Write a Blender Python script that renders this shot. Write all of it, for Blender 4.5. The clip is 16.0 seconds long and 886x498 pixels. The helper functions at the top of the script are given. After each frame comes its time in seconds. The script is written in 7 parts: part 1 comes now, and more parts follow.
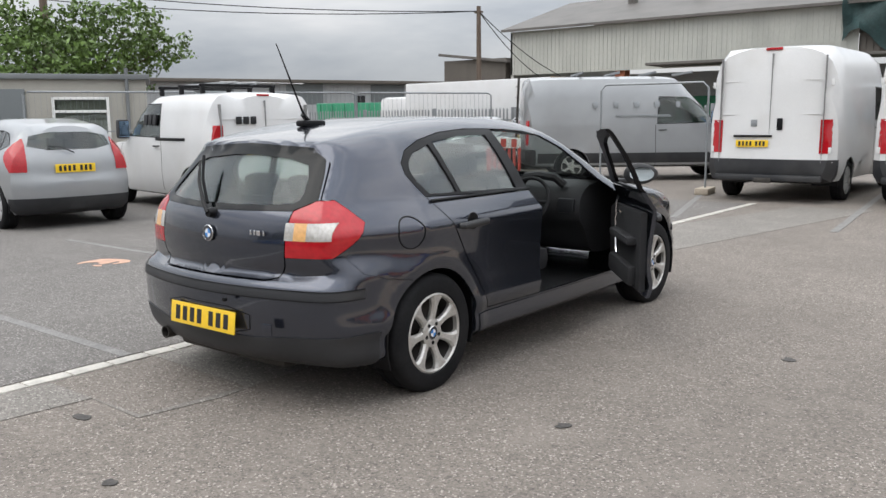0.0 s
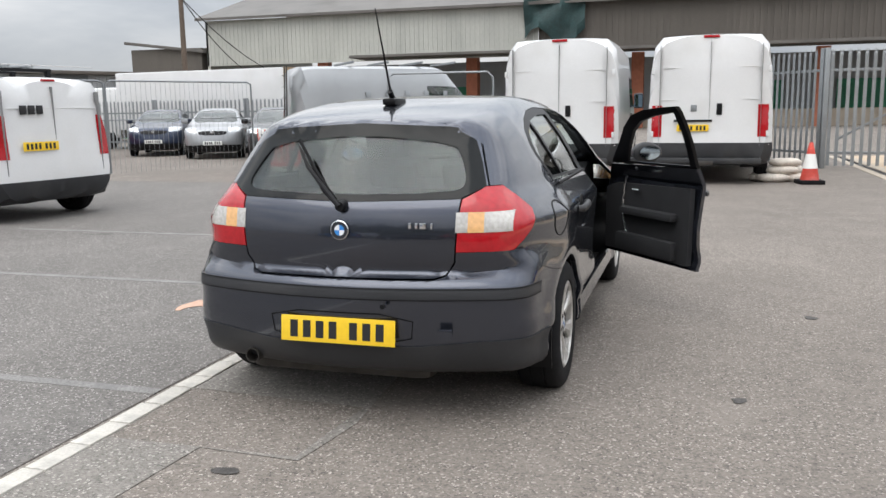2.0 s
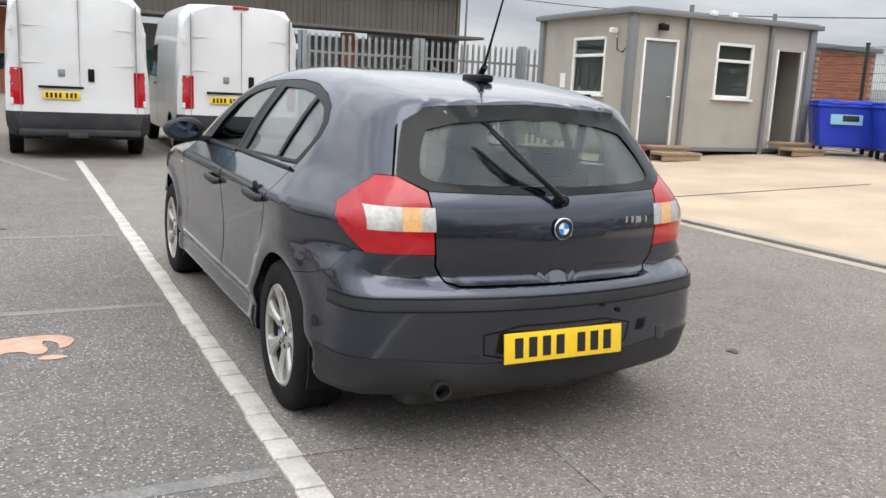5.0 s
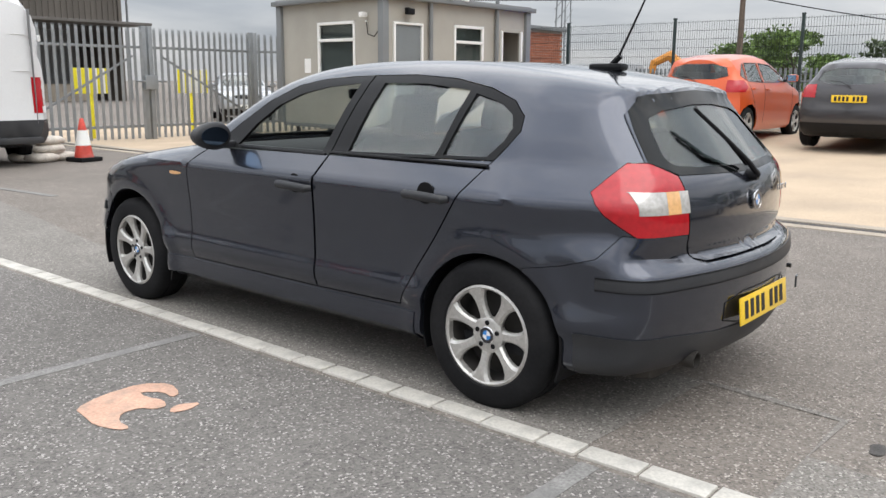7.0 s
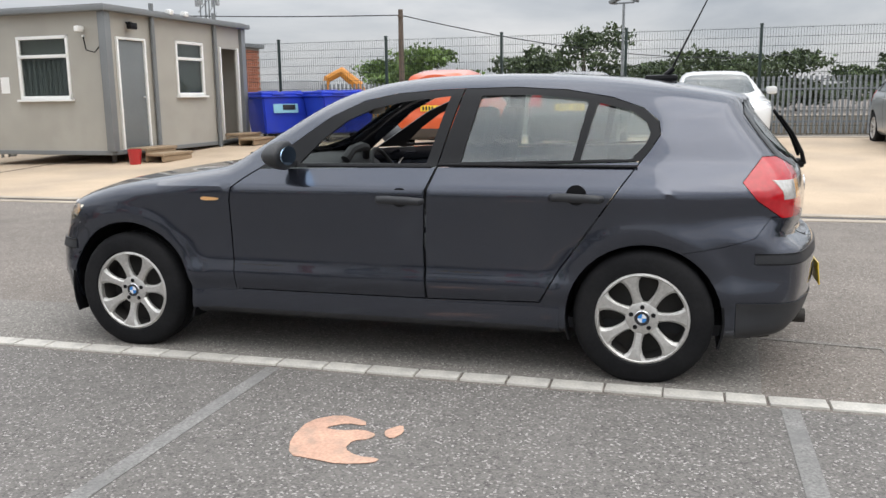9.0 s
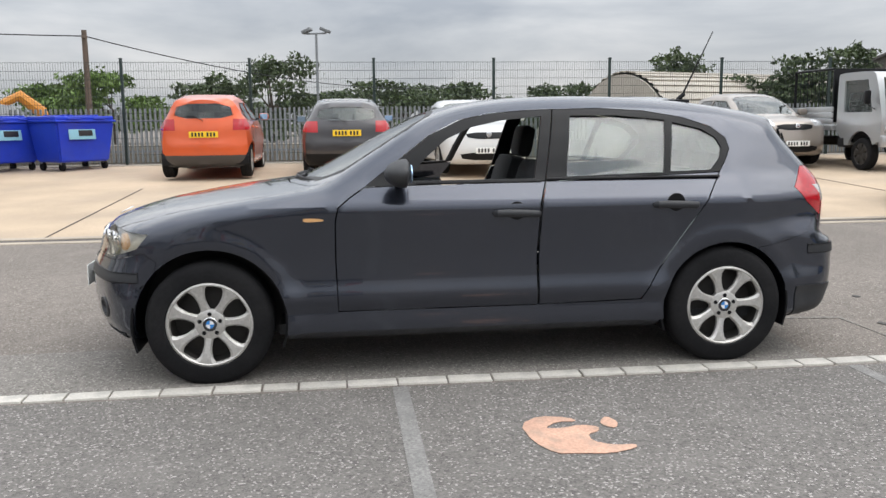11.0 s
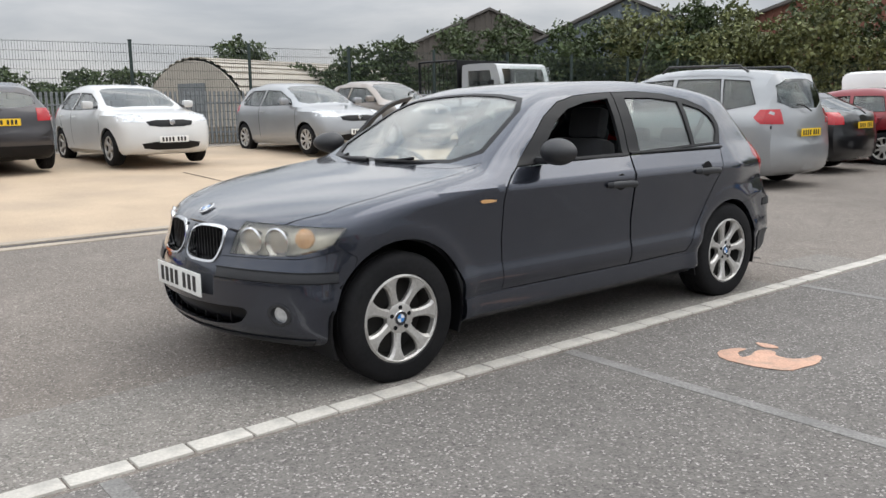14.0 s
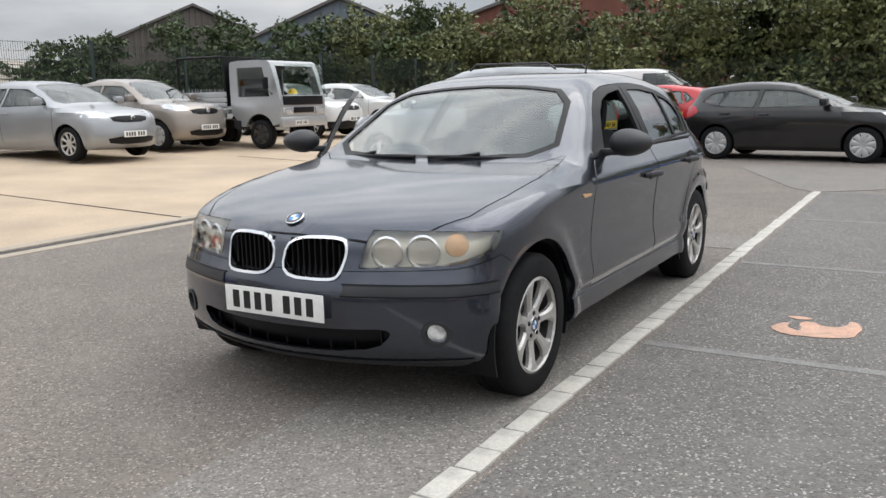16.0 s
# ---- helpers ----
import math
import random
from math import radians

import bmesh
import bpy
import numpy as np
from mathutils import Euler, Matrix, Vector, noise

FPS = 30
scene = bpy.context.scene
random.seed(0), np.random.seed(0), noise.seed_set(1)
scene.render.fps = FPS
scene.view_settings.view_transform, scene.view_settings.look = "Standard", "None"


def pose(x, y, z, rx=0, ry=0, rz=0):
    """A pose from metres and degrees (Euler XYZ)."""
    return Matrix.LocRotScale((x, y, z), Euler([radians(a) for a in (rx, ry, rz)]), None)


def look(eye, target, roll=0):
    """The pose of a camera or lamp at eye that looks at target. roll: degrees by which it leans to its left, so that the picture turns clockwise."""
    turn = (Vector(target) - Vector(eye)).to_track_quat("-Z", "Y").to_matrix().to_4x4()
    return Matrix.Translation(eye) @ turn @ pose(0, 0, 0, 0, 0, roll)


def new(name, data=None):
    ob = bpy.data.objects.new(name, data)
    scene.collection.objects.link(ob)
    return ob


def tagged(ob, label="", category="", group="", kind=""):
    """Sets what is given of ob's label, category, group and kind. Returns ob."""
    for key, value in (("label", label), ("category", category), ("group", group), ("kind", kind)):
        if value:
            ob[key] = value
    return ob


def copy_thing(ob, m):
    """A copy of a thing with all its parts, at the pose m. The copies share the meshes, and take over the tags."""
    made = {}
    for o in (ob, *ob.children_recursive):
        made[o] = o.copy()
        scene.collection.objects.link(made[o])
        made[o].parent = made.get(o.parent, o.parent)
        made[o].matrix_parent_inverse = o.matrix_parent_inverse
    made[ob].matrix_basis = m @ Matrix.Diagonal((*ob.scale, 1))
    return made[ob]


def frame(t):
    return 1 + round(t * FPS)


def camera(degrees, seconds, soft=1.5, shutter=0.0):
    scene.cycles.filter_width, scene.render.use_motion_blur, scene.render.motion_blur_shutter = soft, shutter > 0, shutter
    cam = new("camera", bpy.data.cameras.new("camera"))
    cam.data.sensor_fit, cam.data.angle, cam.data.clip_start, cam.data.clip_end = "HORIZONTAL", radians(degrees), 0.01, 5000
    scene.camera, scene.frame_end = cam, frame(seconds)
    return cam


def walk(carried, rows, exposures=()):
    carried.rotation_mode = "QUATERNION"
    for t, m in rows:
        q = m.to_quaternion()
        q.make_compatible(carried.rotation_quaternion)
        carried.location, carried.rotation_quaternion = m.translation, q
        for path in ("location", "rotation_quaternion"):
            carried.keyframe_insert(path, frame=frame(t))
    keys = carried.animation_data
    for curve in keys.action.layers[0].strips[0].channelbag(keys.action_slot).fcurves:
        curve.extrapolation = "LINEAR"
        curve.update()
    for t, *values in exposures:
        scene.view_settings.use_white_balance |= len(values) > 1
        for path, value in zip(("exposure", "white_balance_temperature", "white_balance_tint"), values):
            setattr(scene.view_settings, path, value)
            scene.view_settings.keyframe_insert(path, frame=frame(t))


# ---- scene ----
cam = camera(55.3, 16.0)
PATH = [
    (0, (3.575, -4.641, 1.4), (2.348, -3.092, 1.095), -0.53),
    (0.5, (3.071, -4.949, 1.39), (1.947, -3.326, 1.068), -0.82),
    (1, (2.558, -5.127, 1.365), (1.564, -3.426, 1.021), -1.66),
    (1.5, (2.029, -5.259, 1.347), (1.247, -3.448, 1.017), -1.39),
    (2, (1.476, -5.331, 1.346), (0.908, -3.441, 1.017), -0.88),
    (2.5, (0.903, -5.339, 1.334), (0.552, -3.403, 0.977), -0.16),
    (3, (0.326, -5.331, 1.335), (0.274, -3.364, 0.973), 0.58),
    (5.5, (-2.204, -4.332, 1.33), (-1.172, -2.663, 0.947), 1.89),
    (6, (-2.648, -4.041, 1.303), (-1.484, -2.463, 0.907), 0.58),
    (6.5, (-3.064, -3.715, 1.291), (-1.708, -2.299, 0.894), 0.82),
    (7, (-3.429, -3.323, 1.312), (-1.93, -2.056, 0.923), 0.41),
    (7.5, (-3.73, -2.879, 1.305), (-2.122, -1.757, 0.909), 0.57),
    (8, (-4.048, -2.425, 1.323), (-2.299, -1.531, 0.947), 0.48),
    (8.5, (-4.33, -1.95, 1.302), (-2.503, -1.227, 0.93), -0.08),
    (9, (-4.598, -1.479, 1.299), (-2.704, -0.942, 0.945), -0.76),
    (11.5, (-4.967, 1.217, 1.277), (-3.044, 0.761, 0.968), -0.90),
    (12, (-4.835, 1.723, 1.284), (-2.975, 1.069, 0.947), -1.58),
    (12.5, (-4.656, 2.225, 1.298), (-2.846, 1.453, 0.939), -2.01),
    (13, (-4.447, 2.701, 1.327), (-2.724, 1.746, 0.981), -1.94),
    (13.5, (-4.187, 3.16, 1.302), (-2.531, 2.092, 0.963), -1.73),
    (14, (-3.902, 3.581, 1.29), (-2.368, 2.343, 0.949), -0.87),
    (14.5, (-3.555, 3.944, 1.294), (-2.161, 2.555, 0.938), -0.81),
    (15, (-3.149, 4.22, 1.303), (-1.851, 2.748, 0.917), -1.37),
    (15.5, (-2.705, 4.457, 1.293), (-1.573, 2.853, 0.914), -1.23),
    (16, (-2.273, 4.573, 1.281), (-1.265, 2.882, 0.927), -1.29),
]
walk(cam, [(t, look(eye, target, roll)) for t, eye, target, roll in PATH], [(0, -0.03), (3, 0.1), (9, 0.0), (12.5, -0.06), (14, -0.16), (16, -0.2)])
# ---- light ----
world = bpy.data.worlds.new("world")
scene.world = world
world.use_nodes = True
wn, wl = world.node_tree.nodes, world.node_tree.links
wn.clear()
w_out = wn.new("ShaderNodeOutputWorld")
w_bg = wn.new("ShaderNodeBackground")
w_sky = wn.new("ShaderNodeTexSky")
w_sky.sky_type, w_sky.sun_disc = "NISHITA", False
w_sky.sun_elevation, w_sky.sun_rotation = radians(52), radians(200)
w_co = wn.new("ShaderNodeTexCoord")
w_sep = wn.new("ShaderNodeSeparateXYZ")
w_map = wn.new("ShaderNodeMapping")
w_map.inputs["Scale"].default_value = (1.0, 1.0, 4.2)
w_n1 = wn.new("ShaderNodeTexNoise")
w_n1.inputs["Scale"].default_value, w_n1.inputs["Detail"].default_value, w_n1.inputs["Roughness"].default_value = 2.6, 7, 0.52
w_n1.inputs["Distortion"].default_value = 0.25
w_ramp = wn.new("ShaderNodeValToRGB")
for pos, col in ((0.32, (0.46, 0.50, 0.56, 1)), (0.47, (0.66, 0.69, 0.73, 1)), (0.60, (0.86, 0.87, 0.89, 1)), (0.72, (0.98, 0.98, 0.98, 1))):
    e = w_ramp.color_ramp.elements.new(pos)
    e.color = col
w_ramp.color_ramp.elements.remove(w_ramp.color_ramp.elements[0])
w_ramp.color_ramp.elements.remove(w_ramp.color_ramp.elements[-1])
w_lift = wn.new("ShaderNodeMapRange")
w_lift.inputs["From Min"].default_value, w_lift.inputs["From Max"].default_value = 0.0, 0.9
w_lift.inputs["To Min"].default_value, w_lift.inputs["To Max"].default_value = 0.8, 4.0
w_mul = wn.new("ShaderNodeVectorMath")
w_mul.operation = "SCALE"
w_dim = wn.new("ShaderNodeVectorMath")
w_dim.operation = "SCALE"
w_dim.inputs["Scale"].default_value = 0.08
w_mix = wn.new("ShaderNodeMix")
w_mix.data_type = "RGBA"
w_mix.inputs["Factor"].default_value = 0.93
wl.new(w_co.outputs["Generated"], w_map.inputs["Vector"])
wl.new(w_co.outputs["Generated"], w_sep.inputs["Vector"])
wl.new(w_map.outputs["Vector"], w_n1.inputs["Vector"])
wl.new(w_n1.outputs["Fac"], w_ramp.inputs["Fac"])
wl.new(w_sep.outputs["Z"], w_lift.inputs["Value"])
wl.new(w_ramp.outputs["Color"], w_mul.inputs[0])
wl.new(w_lift.outputs["Result"], w_mul.inputs["Scale"])
wl.new(w_sky.outputs["Color"], w_dim.inputs[0])
wl.new(w_dim.outputs["Vector"], w_mix.inputs["A"])
wl.new(w_mul.outputs["Vector"], w_mix.inputs["B"])
wl.new(w_mix.outputs["Result"], w_bg.inputs["Color"])
w_bg.inputs["Strength"].default_value = 0.84
wl.new(w_bg.outputs["Background"], w_out.inputs["Surface"])
sun = new("sun", bpy.data.lights.new("sun", "SUN"))
sun.data.energy, sun.data.angle, sun.data.color = 1.1, radians(50), (1.0, 0.96, 0.9)
sun.matrix_world = look((-6, -14, 26), (0, 0, 0))


# ---- materials ----
def material(name, color, rough=0.6, metal=0.0, grain=0.0, scale=20.0, blotch=0.0, blotch_scale=1.5, bump=0.0, coat=0.0,
             spec=0.5, dirt=None, dirt_amount=0.0, dirt_scale=2.0, vary=0.0, stretch=(1, 1, 1), emit=None, emit_strength=0.0):
    """A surface with grain and blotches at two scales, relief, stains and a little change from piece to piece."""
    m = bpy.data.materials.new(name)
    m.use_nodes = True
    n, l = m.node_tree.nodes, m.node_tree.links
    b = n["Principled BSDF"]
    b.inputs["Roughness"].default_value, b.inputs["Metallic"].default_value = rough, metal
    b.inputs["Specular IOR Level"].default_value = spec
    b.inputs["Coat Weight"].default_value, b.inputs["Coat Roughness"].default_value = coat, 0.04
    co = n.new("ShaderNodeTexCoord")
    mp = n.new("ShaderNodeMapping")
    mp.inputs["Scale"].default_value = stretch
    l.new(co.outputs["Object"], mp.inputs["Vector"])
    rgb = n.new("ShaderNodeRGB")
    rgb.outputs[0].default_value = (*color, 1)
    out = rgb.outputs[0]

    def noise_of(s, detail=3.0):
        t = n.new("ShaderNodeTexNoise")
        t.inputs["Scale"].default_value, t.inputs["Detail"].default_value = s, detail
        l.new(mp.outputs["Vector"], t.inputs["Vector"])
        return t.outputs["Fac"]

    def scaled(col, fac, lo, hi, f0=0.3, f1=0.7):
        r = n.new("ShaderNodeMapRange")
        r.inputs["From Min"].default_value, r.inputs["From Max"].default_value = f0, f1
        r.inputs["To Min"].default_value, r.inputs["To Max"].default_value = lo, hi
        l.new(fac, r.inputs["Value"])
        v = n.new("ShaderNodeVectorMath")
        v.operation = "SCALE"
        l.new(col, v.inputs[0])
        l.new(r.outputs["Result"], v.inputs["Scale"])
        return v.outputs["Vector"]

    if vary:
        ob = n.new("ShaderNodeObjectInfo")
        out = scaled(out, ob.outputs["Random"], 1 - vary, 1 + vary, 0, 1)
    if blotch:
        out = scaled(out, noise_of(blotch_scale, 4), 1 - blotch, 1 + blotch)
    if grain:
        g = noise_of(scale, 2)
        out = scaled(out, g, 1 - grain, 1 + grain)
    if dirt:
        d = n.new("ShaderNodeMapRange")
        d.inputs["From Min"].default_value, d.inputs["From Max"].default_value = 0.48, 0.75
        d.inputs["To Max"].default_value = dirt_amount
        l.new(noise_of(dirt_scale, 6), d.inputs["Value"])
        mx = n.new("ShaderNodeMix")
        mx.data_type = "RGBA"
        l.new(d.outputs["Result"], mx.inputs["Factor"])
        l.new(out, mx.inputs["A"])
        mx.inputs["B"].default_value = (*dirt, 1)
        out = mx.outputs["Result"]
    l.new(out, b.inputs["Base Color"])
    if bump:
        bp = n.new("ShaderNodeBump")
        bp.inputs["Strength"].default_value, bp.inputs["Distance"].default_value = bump, 0.004
        l.new(noise_of(scale, 3), bp.inputs["Height"])
        l.new(bp.outputs["Normal"], b.inputs["Normal"])
    if emit:
        b.inputs["Emission Color"].default_value = (*emit, 1)
        b.inputs["Emission Strength"].default_value = emit_strength
    return m


def glass_material(name, tint=(0.93, 0.97, 0.95), clear=0.95, rough=0.0, sheen=0.078):
    """Thin car or window glass: a tinted see-through layer with a mirror sheen by Fresnel."""
    m = bpy.data.materials.new(name)
    m.use_nodes = True
    n, l = m.node_tree.nodes, m.node_tree.links
    n.remove(n["Principled BSDF"])
    tr = n.new("ShaderNodeBsdfTransparent")
    tr.inputs["Color"].default_value = (*[c * clear for c in tint], 1)
    gl = n.new("ShaderNodeBsdfGlossy")
    gl.inputs["Roughness"].default_value = rough
    lw = n.new("ShaderNodeLayerWeight")
    lw.inputs["Blend"].default_value = 0.5
    pw = n.new("ShaderNodeMath")
    pw.operation = "POWER"
    pw.inputs[1].default_value = 4.0
    l.new(lw.outputs["Facing"], pw.inputs[0])
    fr = n.new("ShaderNodeMath")
    fr.operation = "MULTIPLY_ADD"
    fr.inputs[1].default_value, fr.inputs[2].default_value = 0.9, sheen
    l.new(pw.outputs["Value"], fr.inputs[0])
    mx = n.new("ShaderNodeMixShader")
    l.new(fr.outputs["Value"], mx.inputs["Fac"])
    l.new(tr.outputs["BSDF"], mx.inputs[1])
    l.new(gl.outputs["BSDF"], mx.inputs[2])
    l.new(mx.outputs["Shader"], n["Material Output"].inputs["Surface"])
    return m


def asphalt_material(name, base, pale, speck, big=0.35):
    """Worn tarmac: pale and dark stones in a grey binder, broad worn patches and oil spots."""
    m = bpy.data.materials.new(name)
    m.use_nodes = True
    n, l = m.node_tree.nodes, m.node_tree.links
    b = n["Principled BSDF"]
    b.inputs["Roughness"].default_value = 0.88
    b.inputs["Specular IOR Level"].default_value = 0.3
    co = n.new("ShaderNodeTexCoord")

    def noise_of(s, detail, rough=0.55):
        t = n.new("ShaderNodeTexNoise")
        t.inputs["Scale"].default_value, t.inputs["Detail"].default_value, t.inputs["Roughness"].default_value = s, detail, rough
        l.new(co.outputs["Object"], t.inputs["Vector"])
        return t.outputs["Fac"]

    def ranged(v, f0, f1, t0, t1):
        r = n.new("ShaderNodeMapRange")
        for key, val in (("From Min", f0), ("From Max", f1), ("To Min", t0), ("To Max", t1)):
            r.inputs[key].default_value = val
        l.new(v, r.inputs["Value"])
        return r.outputs["Result"]

    def mixed(f, a, c):
        x = n.new("ShaderNodeMix")
        x.data_type = "RGBA"
        l.new(f, x.inputs["Factor"])
        for key, v in (("A", a), ("B", c)):
            if isinstance(v, tuple):
                x.inputs[key].default_value = (*v, 1)
            else:
                l.new(v, x.inputs[key])
        return x.outputs["Result"]

    vor = n.new("ShaderNodeTexVoronoi")
    vor.inputs["Scale"].default_value = 120
    l.new(co.outputs["Object"], vor.inputs["Vector"])
    sep = n.new("ShaderNodeSeparateColor")
    l.new(vor.outputs["Color"], sep.inputs["Color"])
    col = mixed(ranged(sep.outputs["Red"], 0.0, 1.0, 0.0, 1.0), tuple(c * 0.62 for c in base), tuple(c * 1.3 for c in base))
    col = mixed(ranged(sep.outputs["Green"], 0.90, 0.93, 0.0, 0.8), col, pale)
    col = mixed(ranged(sep.outputs["Blue"], 0.88, 0.92, 0.0, 0.7), col, tuple(c * 0.3 for c in base))
    col = mixed(ranged(noise_of(28, 3), 0.35, 0.68, 0.0, 0.5), col, speck)
    col = mixed(ranged(noise_of(0.55, 5), 0.36, 0.66, 0.0, big), col, tuple(c * 0.55 for c in base))
    col = mixed(ranged(noise_of(2.3, 6), 0.5, 0.74, 0.0, 0.4), col, tuple(c * 1.45 for c in base))
    col = mixed(ranged(noise_of(1.7, 2, 0.4), 0.73, 0.80, 0.0, 0.55), col, tuple(c * 0.3 for c in base))
    l.new(col, b.inputs["Base Color"])
    bp = n.new("ShaderNodeBump")
    bp.inputs["Strength"].default_value, bp.inputs["Distance"].default_value = 0.55, 0.004
    l.new(vor.outputs["Distance"], bp.inputs["Height"])
    l.new(bp.outputs["Normal"], b.inputs["Normal"])
    return m


M = {}
M["asphalt"] = asphalt_material("asphalt", (0.176, 0.155, 0.137), (0.5, 0.455, 0.405), (0.252, 0.219, 0.190))
M["asphalt_old"] = asphalt_material("asphalt_old", (0.148, 0.138, 0.129), (0.52, 0.49, 0.46), (0.212, 0.197, 0.183), 0.26)
M["asphalt_patch"] = asphalt_material("asphalt_patch", (0.19, 0.176, 0.16), (0.48, 0.45, 0.41), (0.26, 0.24, 0.215), 0.2)
M["concrete"] = material("concrete", (0.45, 0.35, 0.25), 0.9, grain=0.12, scale=60, blotch=0.13, blotch_scale=0.8, bump=0.2,
                         dirt=(0.3, 0.25, 0.2), dirt_amount=0.45, dirt_scale=0.7)
M["concrete_edge"] = material("concrete_edge", (0.36, 0.31, 0.25), 0.9, grain=0.15, scale=60, blotch=0.15, bump=0.3)
M["line_paint"] = material("line_paint", (0.5, 0.475, 0.43), 0.8, grain=0.12, scale=70, blotch=0.12, blotch_scale=3, bump=0.4,
                           dirt=(0.27, 0.26, 0.24), dirt_amount=0.85, dirt_scale=7, vary=0.08)
M["faded_paint"] = material("faded_paint", (0.2, 0.194, 0.184), 0.85, grain=0.3, scale=90, blotch=0.15, blotch_scale=4, bump=0.5,
                            dirt=(0.17, 0.165, 0.16), dirt_amount=0.95, dirt_scale=9)
M["peach_paint"] = material("peach_paint", (0.54, 0.33, 0.24), 0.8, grain=0.14, scale=80, blotch=0.12, blotch_scale=5, bump=0.5,
                            dirt=(0.3, 0.25, 0.2), dirt_amount=0.6, dirt_scale=12)
M["paint"] = material("paint", (0.045, 0.051, 0.069), 0.24, 0.8, grain=0.05, scale=900, blotch=0.06, blotch_scale=1.2, coat=1.0, spec=0.5,
                      dirt=(0.07, 0.068, 0.07), dirt_amount=0.12, dirt_scale=2.2)
M["black"] = material("black", (0.006, 0.006, 0.007), 0.4, spec=0.22, blotch=0.2, blotch_scale=6, grain=0.1, scale=150)
M["trim"] = material("trim", (0.02, 0.021, 0.024), 0.5, blotch=0.15, blotch_scale=5, grain=0.15, scale=200, dirt=(0.1, 0.095, 0.09), dirt_amount=0.25)
M["rubber"] = material("rubber", (0.008, 0.008, 0.009), 0.8, spec=0.2, grain=0.2, scale=60, blotch=0.2, blotch_scale=6, bump=0.2, dirt=(0.05, 0.047, 0.044), dirt_amount=0.15, dirt_scale=5)
M["alloy"] = material("alloy", (0.55, 0.535, 0.51), 0.42, 0.6, grain=0.1, scale=80, blotch=0.12, blotch_scale=8, dirt=(0.13, 0.11, 0.09), dirt_amount=0.4, dirt_scale=9)
M["hubcap"] = material("hubcap", (0.5, 0.5, 0.5), 0.4, 0.5, grain=0.06, scale=60, blotch=0.1)
M["steel_dark"] = material("steel_dark", (0.06, 0.055, 0.05), 0.6, 0.6, blotch=0.3, blotch_scale=10)
# shade deep inside the wheel put into a near-black colour, plus brown dirt
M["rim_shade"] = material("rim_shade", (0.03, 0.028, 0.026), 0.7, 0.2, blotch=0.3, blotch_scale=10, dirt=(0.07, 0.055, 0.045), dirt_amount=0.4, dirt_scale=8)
M["chrome"] = material("chrome", (0.75, 0.75, 0.76), 0.12, 1.0)
M["red_lens"] = material("red_lens", (0.4, 0.006, 0.012), 0.15, grain=0.12, scale=40, coat=0.6, spec=0.4)
M["clear_lens"] = material("clear_lens", (0.52, 0.5, 0.47), 0.15, 0.3, grain=0.15, scale=60, coat=1.0)
M["amber_lens"] = material("amber_lens", (0.75, 0.42, 0.17), 0.2, grain=0.1, scale=50, coat=1.0)
M["hazed_lens"] = material("hazed_lens", (0.55, 0.535, 0.49), 0.28, 0.35, grain=0.08, scale=30, blotch=0.1, blotch_scale=12, coat=0.6)
M["head_lens"] = material("head_lens", (0.55, 0.56, 0.57), 0.12, 0.5, grain=0.35, scale=24, blotch=0.2, blotch_scale=9, coat=1.0)
M["glass"] = glass_material("glass")
M["rear_glass"] = glass_material("rear_glass", (0.84, 0.91, 0.89), 0.82, sheen=0.045)
M["black_gloss"] = material("black_gloss", (0.004, 0.005, 0.005), 0.08, spec=0.22, blotch=0.1, blotch_scale=4)
M["lamp_cover"] = glass_material("lamp_cover", (0.98, 0.965, 0.92))
M["glass_dark"] = glass_material("glass_dark", (0.8, 0.84, 0.82), 0.85)
M["mirror"] = material("mirror", (0.45, 0.62, 0.85), 0.03, 1.0)
M["plate_yellow"] = material("plate_yellow", (0.86, 0.56, 0.02), 0.35, grain=0.04, scale=40, blotch=0.05, coat=0.4)
M["plate_white"] = material("plate_white", (0.8, 0.8, 0.77), 0.35, grain=0.04, scale=40, blotch=0.05, coat=0.4)
M["ink"] = material("ink", (0.012, 0.012, 0.014), 0.5)
M["interior"] = material("interior", (0.016, 0.016, 0.018), 0.75, grain=0.25, scale=160, blotch=0.2, blotch_scale=6, bump=0.2)
M["fabric"] = material("fabric", (0.03, 0.03, 0.033), 0.9, grain=0.3, scale=220, blotch=0.15, blotch_scale=8, bump=0.3)
M["oil"] = material("oil", (0.055, 0.05, 0.046), 0.7, grain=0.3, scale=80, blotch=0.3, blotch_scale=20, bump=0.4)
M["white_van"] = material("white_van", (0.68, 0.68, 0.68), 0.35, grain=0.02, scale=50, blotch=0.05, blotch_scale=1.2, coat=0.7, dirt=(0.5, 0.48, 0.44), dirt_amount=0.25, dirt_scale=1.6)
M["silver"] = material("silver", (0.46, 0.47, 0.48), 0.32, 0.55, grain=0.04, scale=600, blotch=0.05, coat=0.8, dirt=(0.3, 0.29, 0.27), dirt_amount=0.2)
M["steel"] = material("steel", (0.27, 0.285, 0.295), 0.5, 0.6, grain=0.1, scale=40, blotch=0.12, blotch_scale=3, vary=0.08)


# ---- helpers for shapes ----
def finish(bm, name, mat, parent=None, smooth=35.0, at=None, label=""):
    me = bpy.data.meshes.new(name)
    bmesh.ops.recalc_face_normals(bm, faces=bm.faces)
    bm.to_mesh(me)
    bm.free()
    return link(me, name, mat, parent, label, smooth, at)


